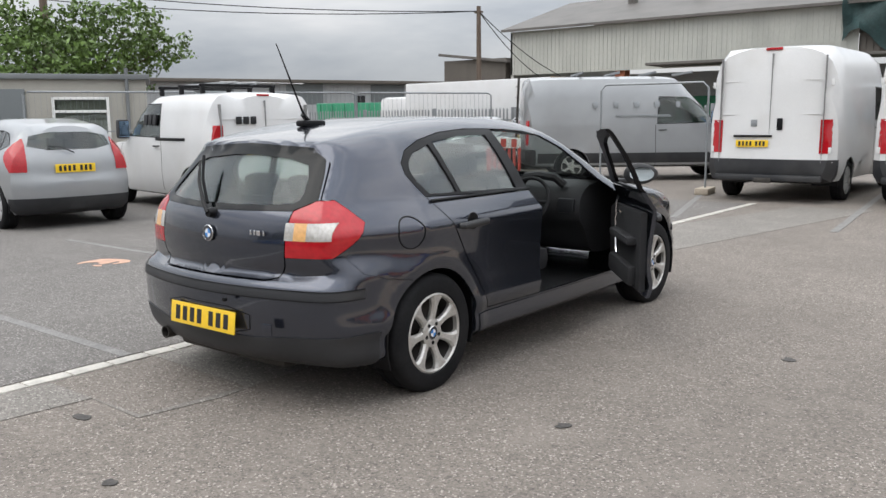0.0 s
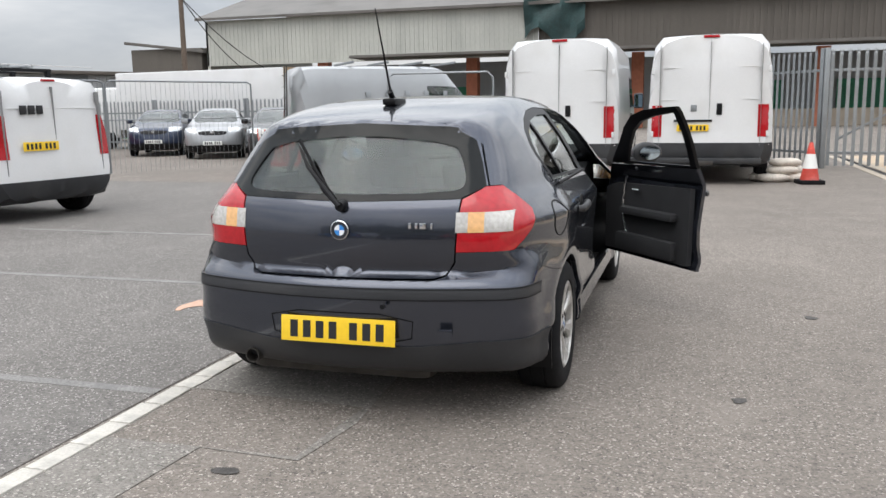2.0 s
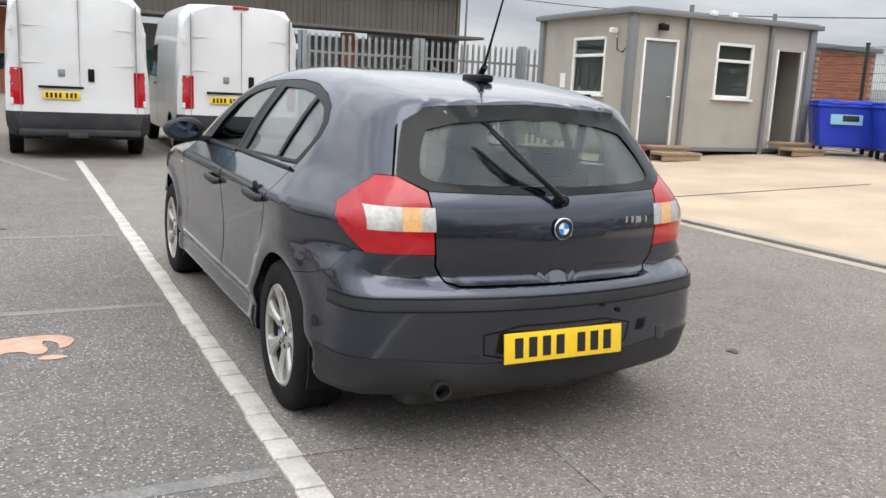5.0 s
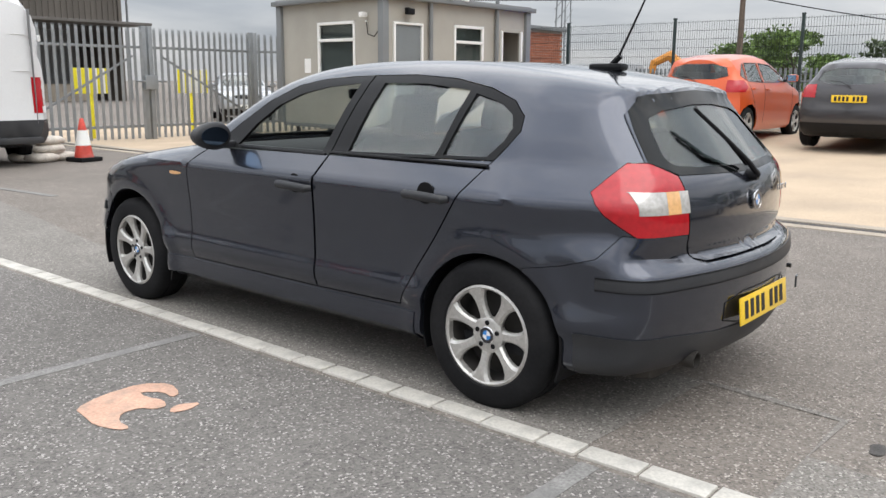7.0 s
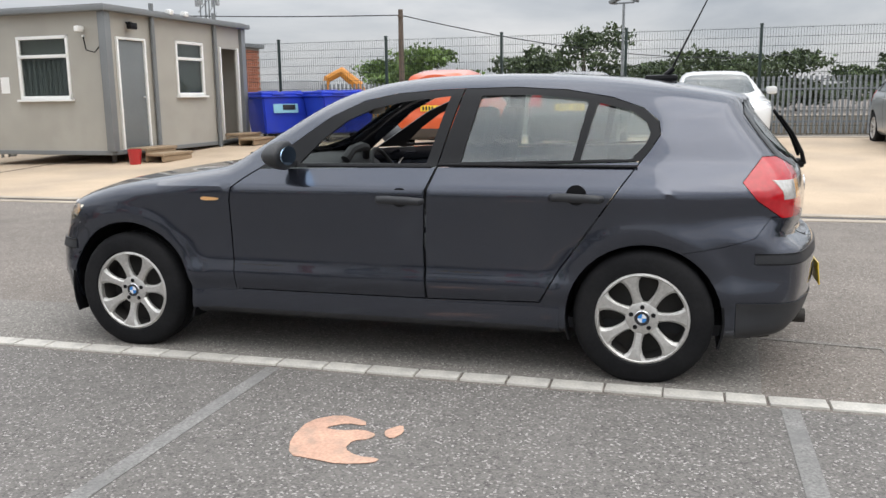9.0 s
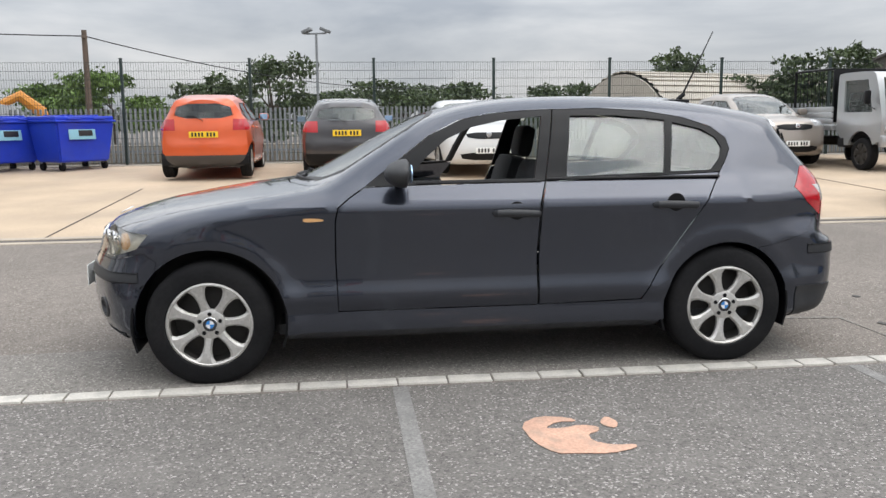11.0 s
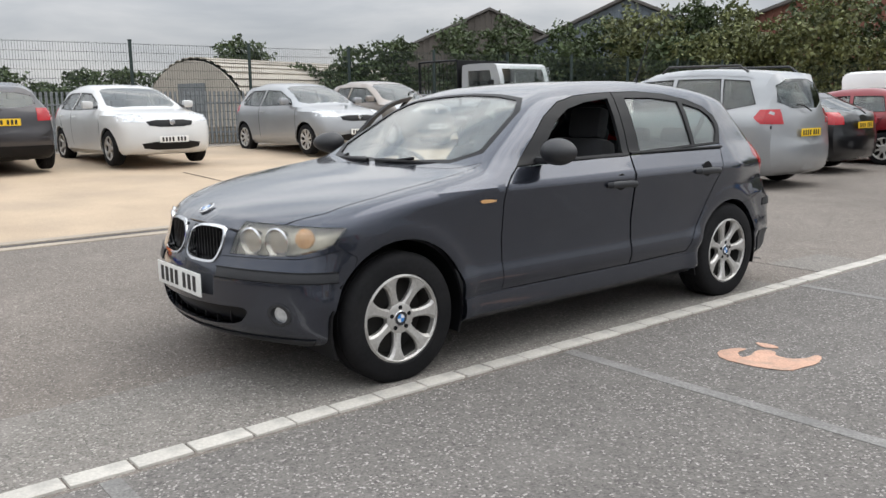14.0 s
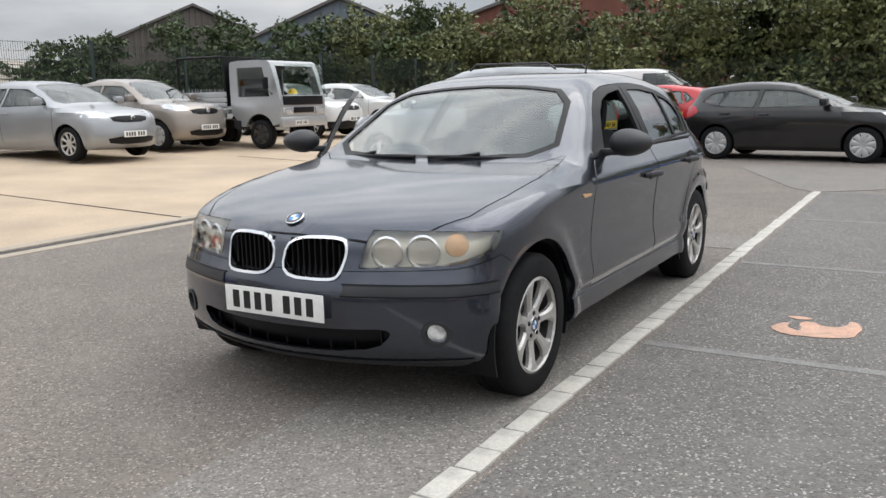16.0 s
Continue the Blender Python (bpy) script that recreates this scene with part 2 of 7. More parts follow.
def link(me, name, mat, parent=None, label="", smooth=35.0, at=None):
    me.name = name
    if mat is not None:
        me.materials.clear()
        me.materials.append(M[mat] if isinstance(mat, str) else mat)
    if smooth:
        me.shade_smooth()
        me.set_sharp_from_angle(angle=radians(smooth))
    ob = new(name, me)
    if parent is not None:
        ob.parent = parent
    if at is not None:
        ob.matrix_basis = at
    if label:
        ob["label"] = label
    return ob


def part(name, bm, mat, parent, label="", smooth=35.0, at=None):
    return finish(bm, name, mat, parent, smooth, at, label)


def thing(name, label, category, at=None, group="", kind=""):
    ob = new(name)
    ob.empty_display_size = 0.2
    if at is not None:
        ob.matrix_basis = at
    return tagged(ob, label, category, group, kind)


def add_box(bm, c, s, bevel=0.0, m=None, seg=2):
    """A box of size s round c, with rounded edges, turned by m."""
    g = bmesh.ops.create_cube(bm, size=1.0)
    vs = g["verts"]
    for v in vs:
        v.co = Vector((v.co.x * s[0], v.co.y * s[1], v.co.z * s[2]))
    if bevel:
        es = list({e for v in vs for e in v.link_edges})
        r = bmesh.ops.bevel(bm, geom=es, offset=min(bevel, 0.45 * min(s)), segments=seg, affect="EDGES", profile=0.6)
        vs = list({v for f in r["faces"] for v in f.verts} | {v for v in vs if v.is_valid})
    mm = Matrix.Translation(c) @ (m if m is not None else Matrix())
    for v in vs:
        v.co = mm @ v.co
    return bm


def box(c, s, bevel=0.0, m=None):
    return add_box(bmesh.new(), c, s, bevel, m)


def add_rod(bm, a, b, r, seg=12, r2=None):
    """A round bar from a to b."""
    a, b = Vector(a), Vector(b)
    d = b - a
    m = Matrix.Translation((a + b) / 2) @ d.to_track_quat("Z", "Y").to_matrix().to_4x4()
    bmesh.ops.create_cone(bm, cap_ends=True, segments=seg, radius1=r, radius2=r if r2 is None else r2, depth=d.length, matrix=m)
    return bm


def rod(a, b, r, seg=12, r2=None):
    return add_rod(bmesh.new(), a, b, r, seg, r2)


def add_tube(bm, pts, r, seg=8):
    """A round bar along a bent line."""
    pts = [Vector(p) for p in pts]
    rings = []
    for i, p in enumerate(pts):
        d = (pts[min(i + 1, len(pts) - 1)] - pts[max(i - 1, 0)]).normalized()
        side = d.cross(Vector((0, 0, 1)))
        if side.length < 0.1:
            side = d.cross(Vector((1, 0, 0)))
        side.normalize()
        up = side.cross(d)
        rr = r[i] if isinstance(r, (list, tuple)) else r
        rings.append([bm.verts.new(p + rr * (math.cos(k * 2 * math.pi / seg) * side + math.sin(k * 2 * math.pi / seg) * up)) for k in range(seg)])
    for a, b in zip(rings, rings[1:]):
        for k in range(seg):
            bm.faces.new((a[k], a[(k + 1) % seg], b[(k + 1) % seg], b[k]))
    bm.faces.new(rings[0])
    bm.faces.new(rings[-1])
    return bm


def add_prism(bm, pts, lo, hi, axis="x"):
    """A plate: the outline pts drawn in the two other axes, from lo to hi along axis."""
    put = {"x": lambda u, v, d: (d, u, v), "y": lambda u, v, d: (u, d, v), "z": lambda u, v, d: (u, v, d)}[axis]
    a = [bm.verts.new(put(u, v, lo)) for u, v in pts]
    b = [bm.verts.new(put(u, v, hi)) for u, v in pts]
    n = len(pts)
    bm.faces.new(a)
    bm.faces.new(b[::-1])
    for i in range(n):
        bm.faces.new((a[i], b[i], b[(i + 1) % n], a[(i + 1) % n]))
    return bm


def add_lathe(bm, prof, seg=32, m=None, close=False):
    """Turns an outline of (radius, height) about z."""
    rings = []
    for r, z in prof:
        rings.append([bm.verts.new((m if m is not None else Matrix()) @ Vector((r * math.cos(2 * math.pi * k / seg), r * math.sin(2 * math.pi * k / seg), z))) for k in range(seg)])
    pairs = list(zip(rings, rings[1:])) + ([(rings[-1], rings[0])] if close else [])
    for a, b in pairs:
        for k in range(seg):
            bm.faces.new((a[k], a[(k + 1) % seg], b[(k + 1) % seg], b[k]))
    if not close:
        for ring in (rings[0], rings[-1]):
            if (ring[0].co - ring[seg // 2].co).length > 1e-4:
                bm.faces.new(ring)
    return bm


def rounded(pts, times=2):
    """Cuts the corners of a closed outline."""
    for _ in range(times):
        out = []
        for i, p in enumerate(pts):
            q = pts[(i + 1) % len(pts)]
            out += [(0.78 * p[0] + 0.22 * q[0], 0.78 * p[1] + 0.22 * q[1]), (0.22 * p[0] + 0.78 * q[0], 0.22 * p[1] + 0.78 * q[1])]
        pts = out
    return pts


def grown(pts, d):
    """A closed outline moved outwards by d (inwards where it is negative)."""
    area = sum(p[0] * q[1] - q[0] * p[1] for p, q in zip(pts, pts[1:] + pts[:1]))
    s = 1 if area > 0 else -1
    out = []
    for i, p in enumerate(pts):
        a, b = Vector(pts[i - 1]), Vector(pts[(i + 1) % len(pts)])
        p = Vector(p)
        n1, n2 = (p - a), (b - p)
        n1, n2 = Vector((n1.y, -n1.x)) * s, Vector((n2.y, -n2.x)) * s
        n = (n1.normalized() + n2.normalized()) if n1.length and n2.length else (n1 + n2)
        if n.length < 1e-6:
            n = n1
        n.normalize()
        out.append(tuple(p + n * d))
    return out


# ---- ground ----
def ground_z(x, y):
    """The tarmac lies level; the concrete yard rises gently from the drain towards the fence."""
    rise = min(max(x - 4.75, 0.0), 10.2) * 0.036 * min(max((20.0 - x) / 4.8, 0.0), 1.0)
    k = min(max((14.0 - y) / 5.0, 0.0), 1.0)
    return rise * (0.3 + 0.7 * k)


def sheet(xs, ys, lift=0.0):
    bm = bmesh.new()
    g = [[bm.verts.new((x, y, ground_z(x, y) + lift)) for x in xs] for y in ys]
    for a, b in zip(g, g[1:]):
        for i in range(len(xs) - 1):
            bm.faces.new((a[i], a[i + 1], b[i + 1], b[i]))
    return bm


ground = tagged(finish(sheet([-900, -200, -60, -20, -8, 0, 4.75, 7, 9, 11, 13, 15, 20, 60, 200, 900], [-900, -200, -60, -30, -10, 0, 5, 9, 10, 11, 12, 13, 14, 20, 60, 200, 900]),
                       "ground", "asphalt", smooth=0), "worn grey tarmac car park with pale stone chips", "ground", kind="structure")
yard = tagged(finish(sheet([4.95, 7, 9, 11, 13, 14.95], [-30, -20, -10, 0, 5, 9, 10, 11, 12, 13, 14, 15, 18], 0.006), "concrete_yard", "concrete", smooth=0),
              "sandy beige concrete yard slab with stains and joints", "pavement", kind="structure")
old = tagged(finish(sheet([-14, -8, -1.0], [-6.9, 0, 9], 0.004), "old_bays", "asphalt_old", smooth=0),
             "older dark grey tarmac of the marked parking bays", "pavement", kind="structure")


# ---- bodywork of vehicles ----
def smooth_step(a, b, x):
    t = np.clip((x - a) / (b - a), 0, 1)
    return t * t * (3 - 2 * t)


def outline_distance(py, pz, poly):
    """Signed distance of points to a closed outline, below 0 inside."""
    p = np.array(poly)
    q = np.roll(p, -1, axis=0)
    best, inside = np.full(py.shape, 1e9), np.zeros(py.shape, bool)
    for (ay, az), (by, bz) in zip(p, q):
        ey, ez = by - ay, bz - az
        t = np.clip(((py - ay) * ey + (pz - az) * ez) / max(ey * ey + ez * ez, 1e-12), 0, 1)
        best = np.minimum(best, (py - ay - t * ey) ** 2 + (pz - az - t * ez) ** 2)
        if ez != 0:
            inside ^= ((az > pz) != (bz > pz)) & (py < ey * (pz - az) / ez + ay)
    d = np.sqrt(best)
    return np.where(inside, -d, d)


def body_grid(spec, n_len, n_round):
    """Points of a car's outer skin: rays from its long axis out to where side outline, plan and width table close it."""
    prof = rounded(spec["profile"], spec.get("rounds", 1))
    wz, ww = zip(*spec["widths"])
    y0, y1, zc = spec["axis"]
    bow_f, bow_r, k = spec.get("bow_front", 0.42), spec.get("bow_rear", 0.3), spec.get("edge", 0.07)
    tf, tr = spec.get("taper_front", 0.16), spec.get("taper_rear", 0.15)
    sf, sr, top = spec.get("start_front", 1.2), spec.get("start_rear", -1.2), spec.get("top_taper", 0.06)
    yf, yr = max(p[0] for p in prof), min(p[0] for p in prof)
    wheels, flare = spec["wheels"], spec.get("flare", 0.012)

    def f(x, y, z):
        ax = np.abs(x)
        shift = ax ** 2 * (bow_f * smooth_step(0.1, 1.1, y) - bow_r * smooth_step(0.7, 1.6, -y))
        d = outline_distance(y + shift, z + spec.get("crown", 0.05) * ax ** 2 * smooth_step(0.9, 1.2, z), prof)
        w = np.interp(z, wz, ww)
        w = w * (1 - tf * np.clip((y - sf) / (yf - sf), 0, 1.3) ** 2) * (1 - tr * np.clip((sr - y) / (sr - yr), 0, 1.3) ** 2)
        w = w - spec.get("tail_waist", 0.0) * smooth_step(0.64, 0.78, z) * np.clip((-y - 1.4) / 0.6, 0, 1)
        w = w - top * smooth_step(0.9, 1.2, z) * np.clip((-y - 0.6) / 1.3, 0, 1)
        for wy, zr, r in wheels:
            rr = np.hypot(y - wy, z - zr)
            w = w + flare * np.exp(-((rr - r) / 0.05) ** 2)
        e = ax - w
        h = np.maximum(k - np.abs(d - e), 0) / k
        return np.maximum(d, e) + h * h * k * 0.25

    u = np.linspace(0, 1, n_len)
    cap = 0.2
    th = np.linspace(0, 2 * math.pi, n_round, endpoint=False)
    oy = y0 + (y1 - y0) * np.clip((u - cap) / (1 - 2 * cap), 0, 1)
    lat = np.where(u < cap, (u / cap - 1) * 0.5 * math.pi, np.where(u > 1 - cap, ((u - 1 + cap) / cap) * 0.5 * math.pi, 0.0))
    lat = np.clip(lat, -1.555, 1.555)
    OY, LAT, TH = oy[:, None] + 0 * th, lat[:, None] + 0 * th, th + 0 * oy[:, None]
    dx, dy, dz = np.cos(LAT) * np.sin(TH), np.sin(LAT), np.cos(LAT) * np.cos(TH)
    lo, hi = np.zeros_like(OY), np.full_like(OY, 4.0)
    for _ in range(26):
        mid = (lo + hi) / 2
        out = f(mid * dx, OY + mid * dy, zc + mid * dz) > 0
        hi, lo = np.where(out, mid, hi), np.where(out, lo, mid)
    r = (lo + hi) / 2
    x, y, z = r * dx, OY + r * dy, zc + r * dz
    d = 0.004
    n = np.stack([f(x + d, y, z) - f(x - d, y, z), f(x, y + d, z) - f(x, y - d, z), f(x, y, z + d) - f(x, y, z - d)], -1)
    n /= np.maximum(np.linalg.norm(n, axis=-1, keepdims=True), 1e-9)
    return np.stack([x, y, z], -1), n


def shell_mesh(grid, normals, out=0.0, thick=0.02):
    """A closed hollow skin: the grid moved out along its normals, and a second one thick below it."""
    a, b = grid + normals * out, grid + normals * (out - thick)
    n, m = grid.shape[:2]
    i, j = np.meshgrid(np.arange(n - 1), np.arange(m), indexing="ij")
    k = (j + 1) % m
    quads = np.stack([i * m + j, i * m + k, (i + 1) * m + k, (i + 1) * m + j], -1).reshape(-1, 4)
    ends = [list(range(m))[::-1], list(range((n - 1) * m, n * m))]
    faces = quads.tolist() + ends + (quads[:, ::-1] + n * m).tolist() + [[v + n * m for v in e[::-1]] for e in ends]
    me = bpy.data.meshes.new("shell")
    me.from_pydata(np.concatenate([a.reshape(-1, 3), b.reshape(-1, 3)]).tolist(), [], faces)
    bm = bmesh.new()
    bm.from_mesh(me)
    if bm.calc_volume(signed=True) < 0:
        bmesh.ops.reverse_faces(bm, faces=bm.faces)
    bm.to_mesh(me)
    bm.free()
    return me


WORK = bpy.data.scenes.new("work")


def carve(me, steps):
    """Cuts a mesh by solid shapes, one after the other: steps of ('INTERSECT' or 'DIFFERENCE', bmesh)."""
    ob = bpy.data.objects.new("work", me)
    WORK.collection.objects.link(ob)
    tools = []
    for how, bm in steps:
        bmesh.ops.recalc_face_normals(bm, faces=bm.faces)
        tm = bpy.data.meshes.new("tool")
        bm.to_mesh(tm)
        bm.free()
        to = bpy.data.objects.new("tool", tm)
        WORK.collection.objects.link(to)
        md = ob.modifiers.new("cut", "BOOLEAN")
        md.operation, md.solver, md.object = how, "MANIFOLD", to
        tools.append(to)
    layer = WORK.view_layers[0]
    layer.update()
    res = bpy.data.meshes.new_from_object(ob.evaluated_get(layer.depsgraph))
    for o in (ob, *tools):
        old = o.data
        bpy.data.objects.remove(o)
        bpy.data.meshes.remove(old)
    return res


def prism(pts, lo, hi, axis="x"):
    return add_prism(bmesh.new(), pts, lo, hi, axis)


def both(pts, lo, hi):
    """The same plate on both sides of a car."""
    bm = prism(pts, lo, hi)
    return add_prism(bm, pts, -hi, -lo)


def mirrored(me, name):
    """The mesh seen in the car's long middle plane."""
    bm = bmesh.new()
    bm.from_mesh(me)
    for v in bm.verts:
        v.co.x = -v.co.x
    bmesh.ops.reverse_faces(bm, faces=bm.faces)
    out = bpy.data.meshes.new(name)
    bm.to_mesh(out)
    bm.free()
    return out


def wheel(parent, x, y, r, width, rim_mat="alloy", spokes=7, rim_r=None, style="alloy", z=None):
    """A wheel with tyre, rim and hub under a car; x > 0 looks to +x."""
    rim_r = rim_r or r * 0.665
    s = 1 if x > 0 else -1
    turn = Matrix.Translation((x, y, z if z is not None else r)) @ Matrix.Rotation(s * math.pi / 2, 4, "Y")
    h = width / 2
    bm = bmesh.new()
    add_lathe(bm, [(rim_r, -h * 0.9), (rim_r + 0.01, -h), (r - 0.035, -h * 1.03), (r - 0.012, -h * 0.9), (r, -h * 0.7), (r, -h * 0.36), (r - 0.006, -h * 0.33), (r - 0.006, -h * 0.27), (r, -h * 0.24),
                   (r, h * 0.24), (r - 0.006, h * 0.27), (r - 0.006, h * 0.33), (r, h * 0.36), (r, h * 0.7), (r - 0.012, h * 0.9), (r - 0.035, h * 1.03), (rim_r + 0.01, h), (rim_r, h * 0.9)], 44, close=True)
    w = part("wheel", bmesh.new(), None, parent, smooth=0)
    w.matrix_basis = turn
    me = w.data
    bm.to_mesh(me)
    bm.free()
    me.materials.append(M["rubber"])
    me.shade_smooth()
    me.set_sharp_from_angle(angle=radians(40))
    bm = bmesh.new()
    add_lathe(bm, [(rim_r - 0.014, h * 0.66), (rim_r + 0.004, h * 0.66), (rim_r + 0.004, h * 0.93), (rim_r - 0.006, h * 0.98), (rim_r - 0.014, h * 0.9)], 44, close=True)
    part("rim", bm, rim_mat, w)
    # barrel and disc take the colour with the wheel's inner shade in it
    bm = bmesh.new()
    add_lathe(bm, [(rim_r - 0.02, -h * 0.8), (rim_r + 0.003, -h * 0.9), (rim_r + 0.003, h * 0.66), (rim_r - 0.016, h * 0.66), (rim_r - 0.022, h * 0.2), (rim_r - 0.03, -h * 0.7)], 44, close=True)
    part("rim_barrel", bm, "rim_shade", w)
    bm = bmesh.new()
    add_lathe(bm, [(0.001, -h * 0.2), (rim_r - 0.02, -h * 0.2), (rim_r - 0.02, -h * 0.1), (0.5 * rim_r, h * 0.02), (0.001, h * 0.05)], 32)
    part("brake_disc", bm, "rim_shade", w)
    hub = 0.36 * rim_r
    for i in range(spokes):
        bm = bmesh.new()
        rows = [(hub * 0.8, 0.027, h * 0.72), (hub * 1.2, 0.0205, h * 0.76), (rim_r * 0.56, 0.0195, h * 0.80), (rim_r * 0.70, 0.0235, h * 0.84), (rim_r * 0.83, 0.034, h * 0.88), (rim_r * 0.92, 0.054, h * 0.9), (rim_r - 0.006, 0.076, h * 0.9)]
        if style == "cover":
            rows = [(hub * 0.7, 0.05, h * 0.86), (rim_r * 0.5, 0.05, h * 0.98), (rim_r * 0.8, 0.06, h * 0.98), (rim_r - 0.006, 0.075, h * 0.9)]
        k = rim_r / 0.208 * (7 / spokes) ** 0.6
        ring = []
        for rr, hw, zz in rows:
            hw *= k
            ring.append([bm.verts.new((rr, a * hw, zz + b)) for a, b in ((-1, -0.022), (-1, -0.006), (-0.6, 0.004), (0.6, 0.004), (1, -0.006), (1, -0.022))])
        for a, b in zip(ring, ring[1:]):
            for j in range(6):
                bm.faces.new((a[j], a[(j + 1) % 6], b[(j + 1) % 6], b[j]))
        bm.faces.new(ring[0])
        bm.faces.new(ring[-1])
        part("spoke", bm, rim_mat, w, at=Matrix.Rotation(2 * math.pi * i / spokes + 0.3, 4, "Z"))
    bm = bmesh.new()
    add_lathe(bm, [(0.001, h * 0.5), (hub, h * 0.5), (hub, h * 0.76), (hub * 0.9, h * 0.8), (0.032, h * 0.8), (0.03, h * 0.74), (0.001, h * 0.74)], 28)
    part("hub", bm, rim_mat, w)
    return w, h, hub


def roundel(parent, at, r, name="badge"):
    """A small round badge: dark ring, chrome rim and blue and white quarters, with no lettering."""
    bm = bmesh.new()
    add_lathe(bm, [(0.001, 0), (r, 0), (r, 0.004), (r * 0.93, 0.006), (r * 0.9, 0.004), (0.001, 0.004)], 32)
    b = part(name, bm, "chrome", parent, "round badge in blue, white and black", at=at)
    bm = bmesh.new()
    add_lathe(bm, [(r * 0.56, 0.0045), (r * 0.9, 0.0045), (r * 0.9, 0.0056), (r * 0.56, 0.0056)], 32, close=True)
    part("badge_ring", bm, "badge_dark", b)
    for i, c in enumerate(("badge_blue", "badge_white", "badge_blue", "badge_white")):
        bm = bmesh.new()
        pts = [(0, 0)] + [(r * 0.55 * math.cos(a), r * 0.55 * math.sin(a)) for a in np.linspace(i * math.pi / 2, (i + 1) * math.pi / 2, 8)]
        add_prism(bm, pts, 0.0045, 0.0056, "z")
        part("badge_quarter", bm, c, b)
    return b


M["badge_dark"] = material("badge_dark", (0.02, 0.02, 0.025), 0.3, coat=0.5)
M["badge_blue"] = material("badge_blue", (0.03, 0.22, 0.6), 0.3, coat=0.5)
M["badge_white"] = material("badge_white", (0.75, 0.76, 0.78), 0.3, coat=0.5)


def number_plate(parent, at, mat, w=0.52, h=0.111):
    """A number plate whose characters are plain dark bars."""
    p = part("number_plate", box((0, 0, 0.002), (w, h, 0.006), 0.002), mat, parent, "number plate with plain dark bars", at=at)
    x = -0.43 * w
    for i in range(7):
        cw = w * 0.094
        x += w * 0.065 if i == 4 else 0
        part("plate_bar", box((x + cw / 2, 0, 0.0056), (cw * 0.72, h * 0.66, 0.0016)), "ink", p, smooth=0)
        x += cw * 1.22
    return p


REAR = Matrix.Rotation(math.pi / 2, 4, "X")          # faces -y
FRONT = Matrix.Rotation(math.pi, 4, "Z") @ REAR      # faces +y


# ---- the dark grey hatchback ----
HERO = {
    "profile": [(1.90, 0.20), (2.02, 0.23), (2.085, 0.30), (2.10, 0.42), (2.095, 0.53), (2.06, 0.60), (2.035, 0.66), (2.02, 0.72), (1.95, 0.785), (1.72, 0.852), (1.35, 0.912), (1.02, 0.952),
                (0.90, 0.972), (0.56, 1.148), (0.25, 1.305), (0.02, 1.378), (-0.28, 1.412), (-0.70, 1.418), (-1.10, 1.400), (-1.45, 1.360), (-1.70, 1.318), (-1.81, 1.288), (-1.80, 1.255), (-2.0, 1.03), (-2.06, 0.97), (-2.085, 0.92),
                (-2.105, 0.82), (-2.10, 0.725), (-2.075, 0.665), (-2.14, 0.64), (-2.165, 0.60), (-2.165, 0.46), (-2.145, 0.32), (-2.09, 0.235), (-1.9, 0.20), (-1.0, 0.19), (1.0, 0.19)],
    "widths": [(0.15, 0.79), (0.21, 0.82), (0.245, 0.853), (0.27, 0.853), (0.34, 0.846), (0.405, 0.869), (0.43, 0.868), (0.50, 0.855), (0.62, 0.856), (0.75, 0.868), (0.85, 0.879), (0.870, 0.878), (0.89, 0.862), (0.965, 0.808), (1.0, 0.78), (1.1, 0.732), (1.2, 0.675), (1.3, 0.605), (1.36, 0.55), (1.45, 0.45)],
    "rounds": 2, "axis": (-1.35, 1.35, 0.62), "wheels": [(1.33, 0.30, 0.405), (-1.33, 0.30, 0.385)], "edge": 0.09, "bow_front": 0.40, "bow_rear": 0.26,
    "taper_front": 0.13, "taper_rear": 0.14, "top_taper": 0.02, "tail_waist": 0.085, "flare": 0.015,
}
HERO["profile"] = [(1.5 + (y - 1.5) * 0.91 if y > 1.5 else -1.5 + (y + 1.5) * 0.945 if y < -1.5 else y, z) for y, z in HERO["profile"]]
DOOR_F = [(0.70, 0.345), (0.708, 0.60), (0.705, 0.80), (0.69, 0.868), (0.63, 0.915), (0.555, 0.962), (-0.362, 0.975), (-0.325, 0.87), (-0.31, 0.60), (-0.315, 0.345)]
FRAME_F = [(0.555, 0.964), (0.37, 1.098), (0.22, 1.207), (0.055, 1.285), (-0.11, 1.318), (-0.30, 1.332), (-0.448, 1.337), (-0.362, 0.977)]
WIN_F = [(0.345, 0.985), (0.25, 1.092), (0.13, 1.188), (0.0, 1.246), (-0.16, 1.280), (-0.385, 1.302), (-0.31, 0.988)]
DOOR_R = [(-0.32, 0.345), (-0.315, 0.60), (-0.33, 0.87), (-0.367, 0.975), (-1.30, 1.003), (-1.215, 0.885), (-1.06, 0.660), (-0.96, 0.52), (-0.865, 0.355)]
FRAME_R = [(-0.367, 0.977), (-0.453, 1.337), (-0.70, 1.341), (-0.95, 1.325), (-1.16, 1.288), (-1.305, 1.238), (-1.375, 1.178), (-1.383, 1.12), (-1.345, 1.06), (-1.303, 1.005)]
WIN_R = [(-0.475, 0.995), (-0.54, 1.303), (-0.80, 1.302), (-1.055, 1.276), (-1.0, 1.008)]
WIN_Q = [(-1.035, 1.01), (-1.095, 1.264), (-1.25, 1.226), (-1.32, 1.178), (-1.34, 1.13), (-1.32, 1.08), (-1.26, 1.016)]
LAMP_SIDE = [(-1.735, 0.915), (-1.82, 1.022), (-2.5, 1.012), (-2.5, 0.735), (-1.91, 0.755), (-1.80, 0.835)]
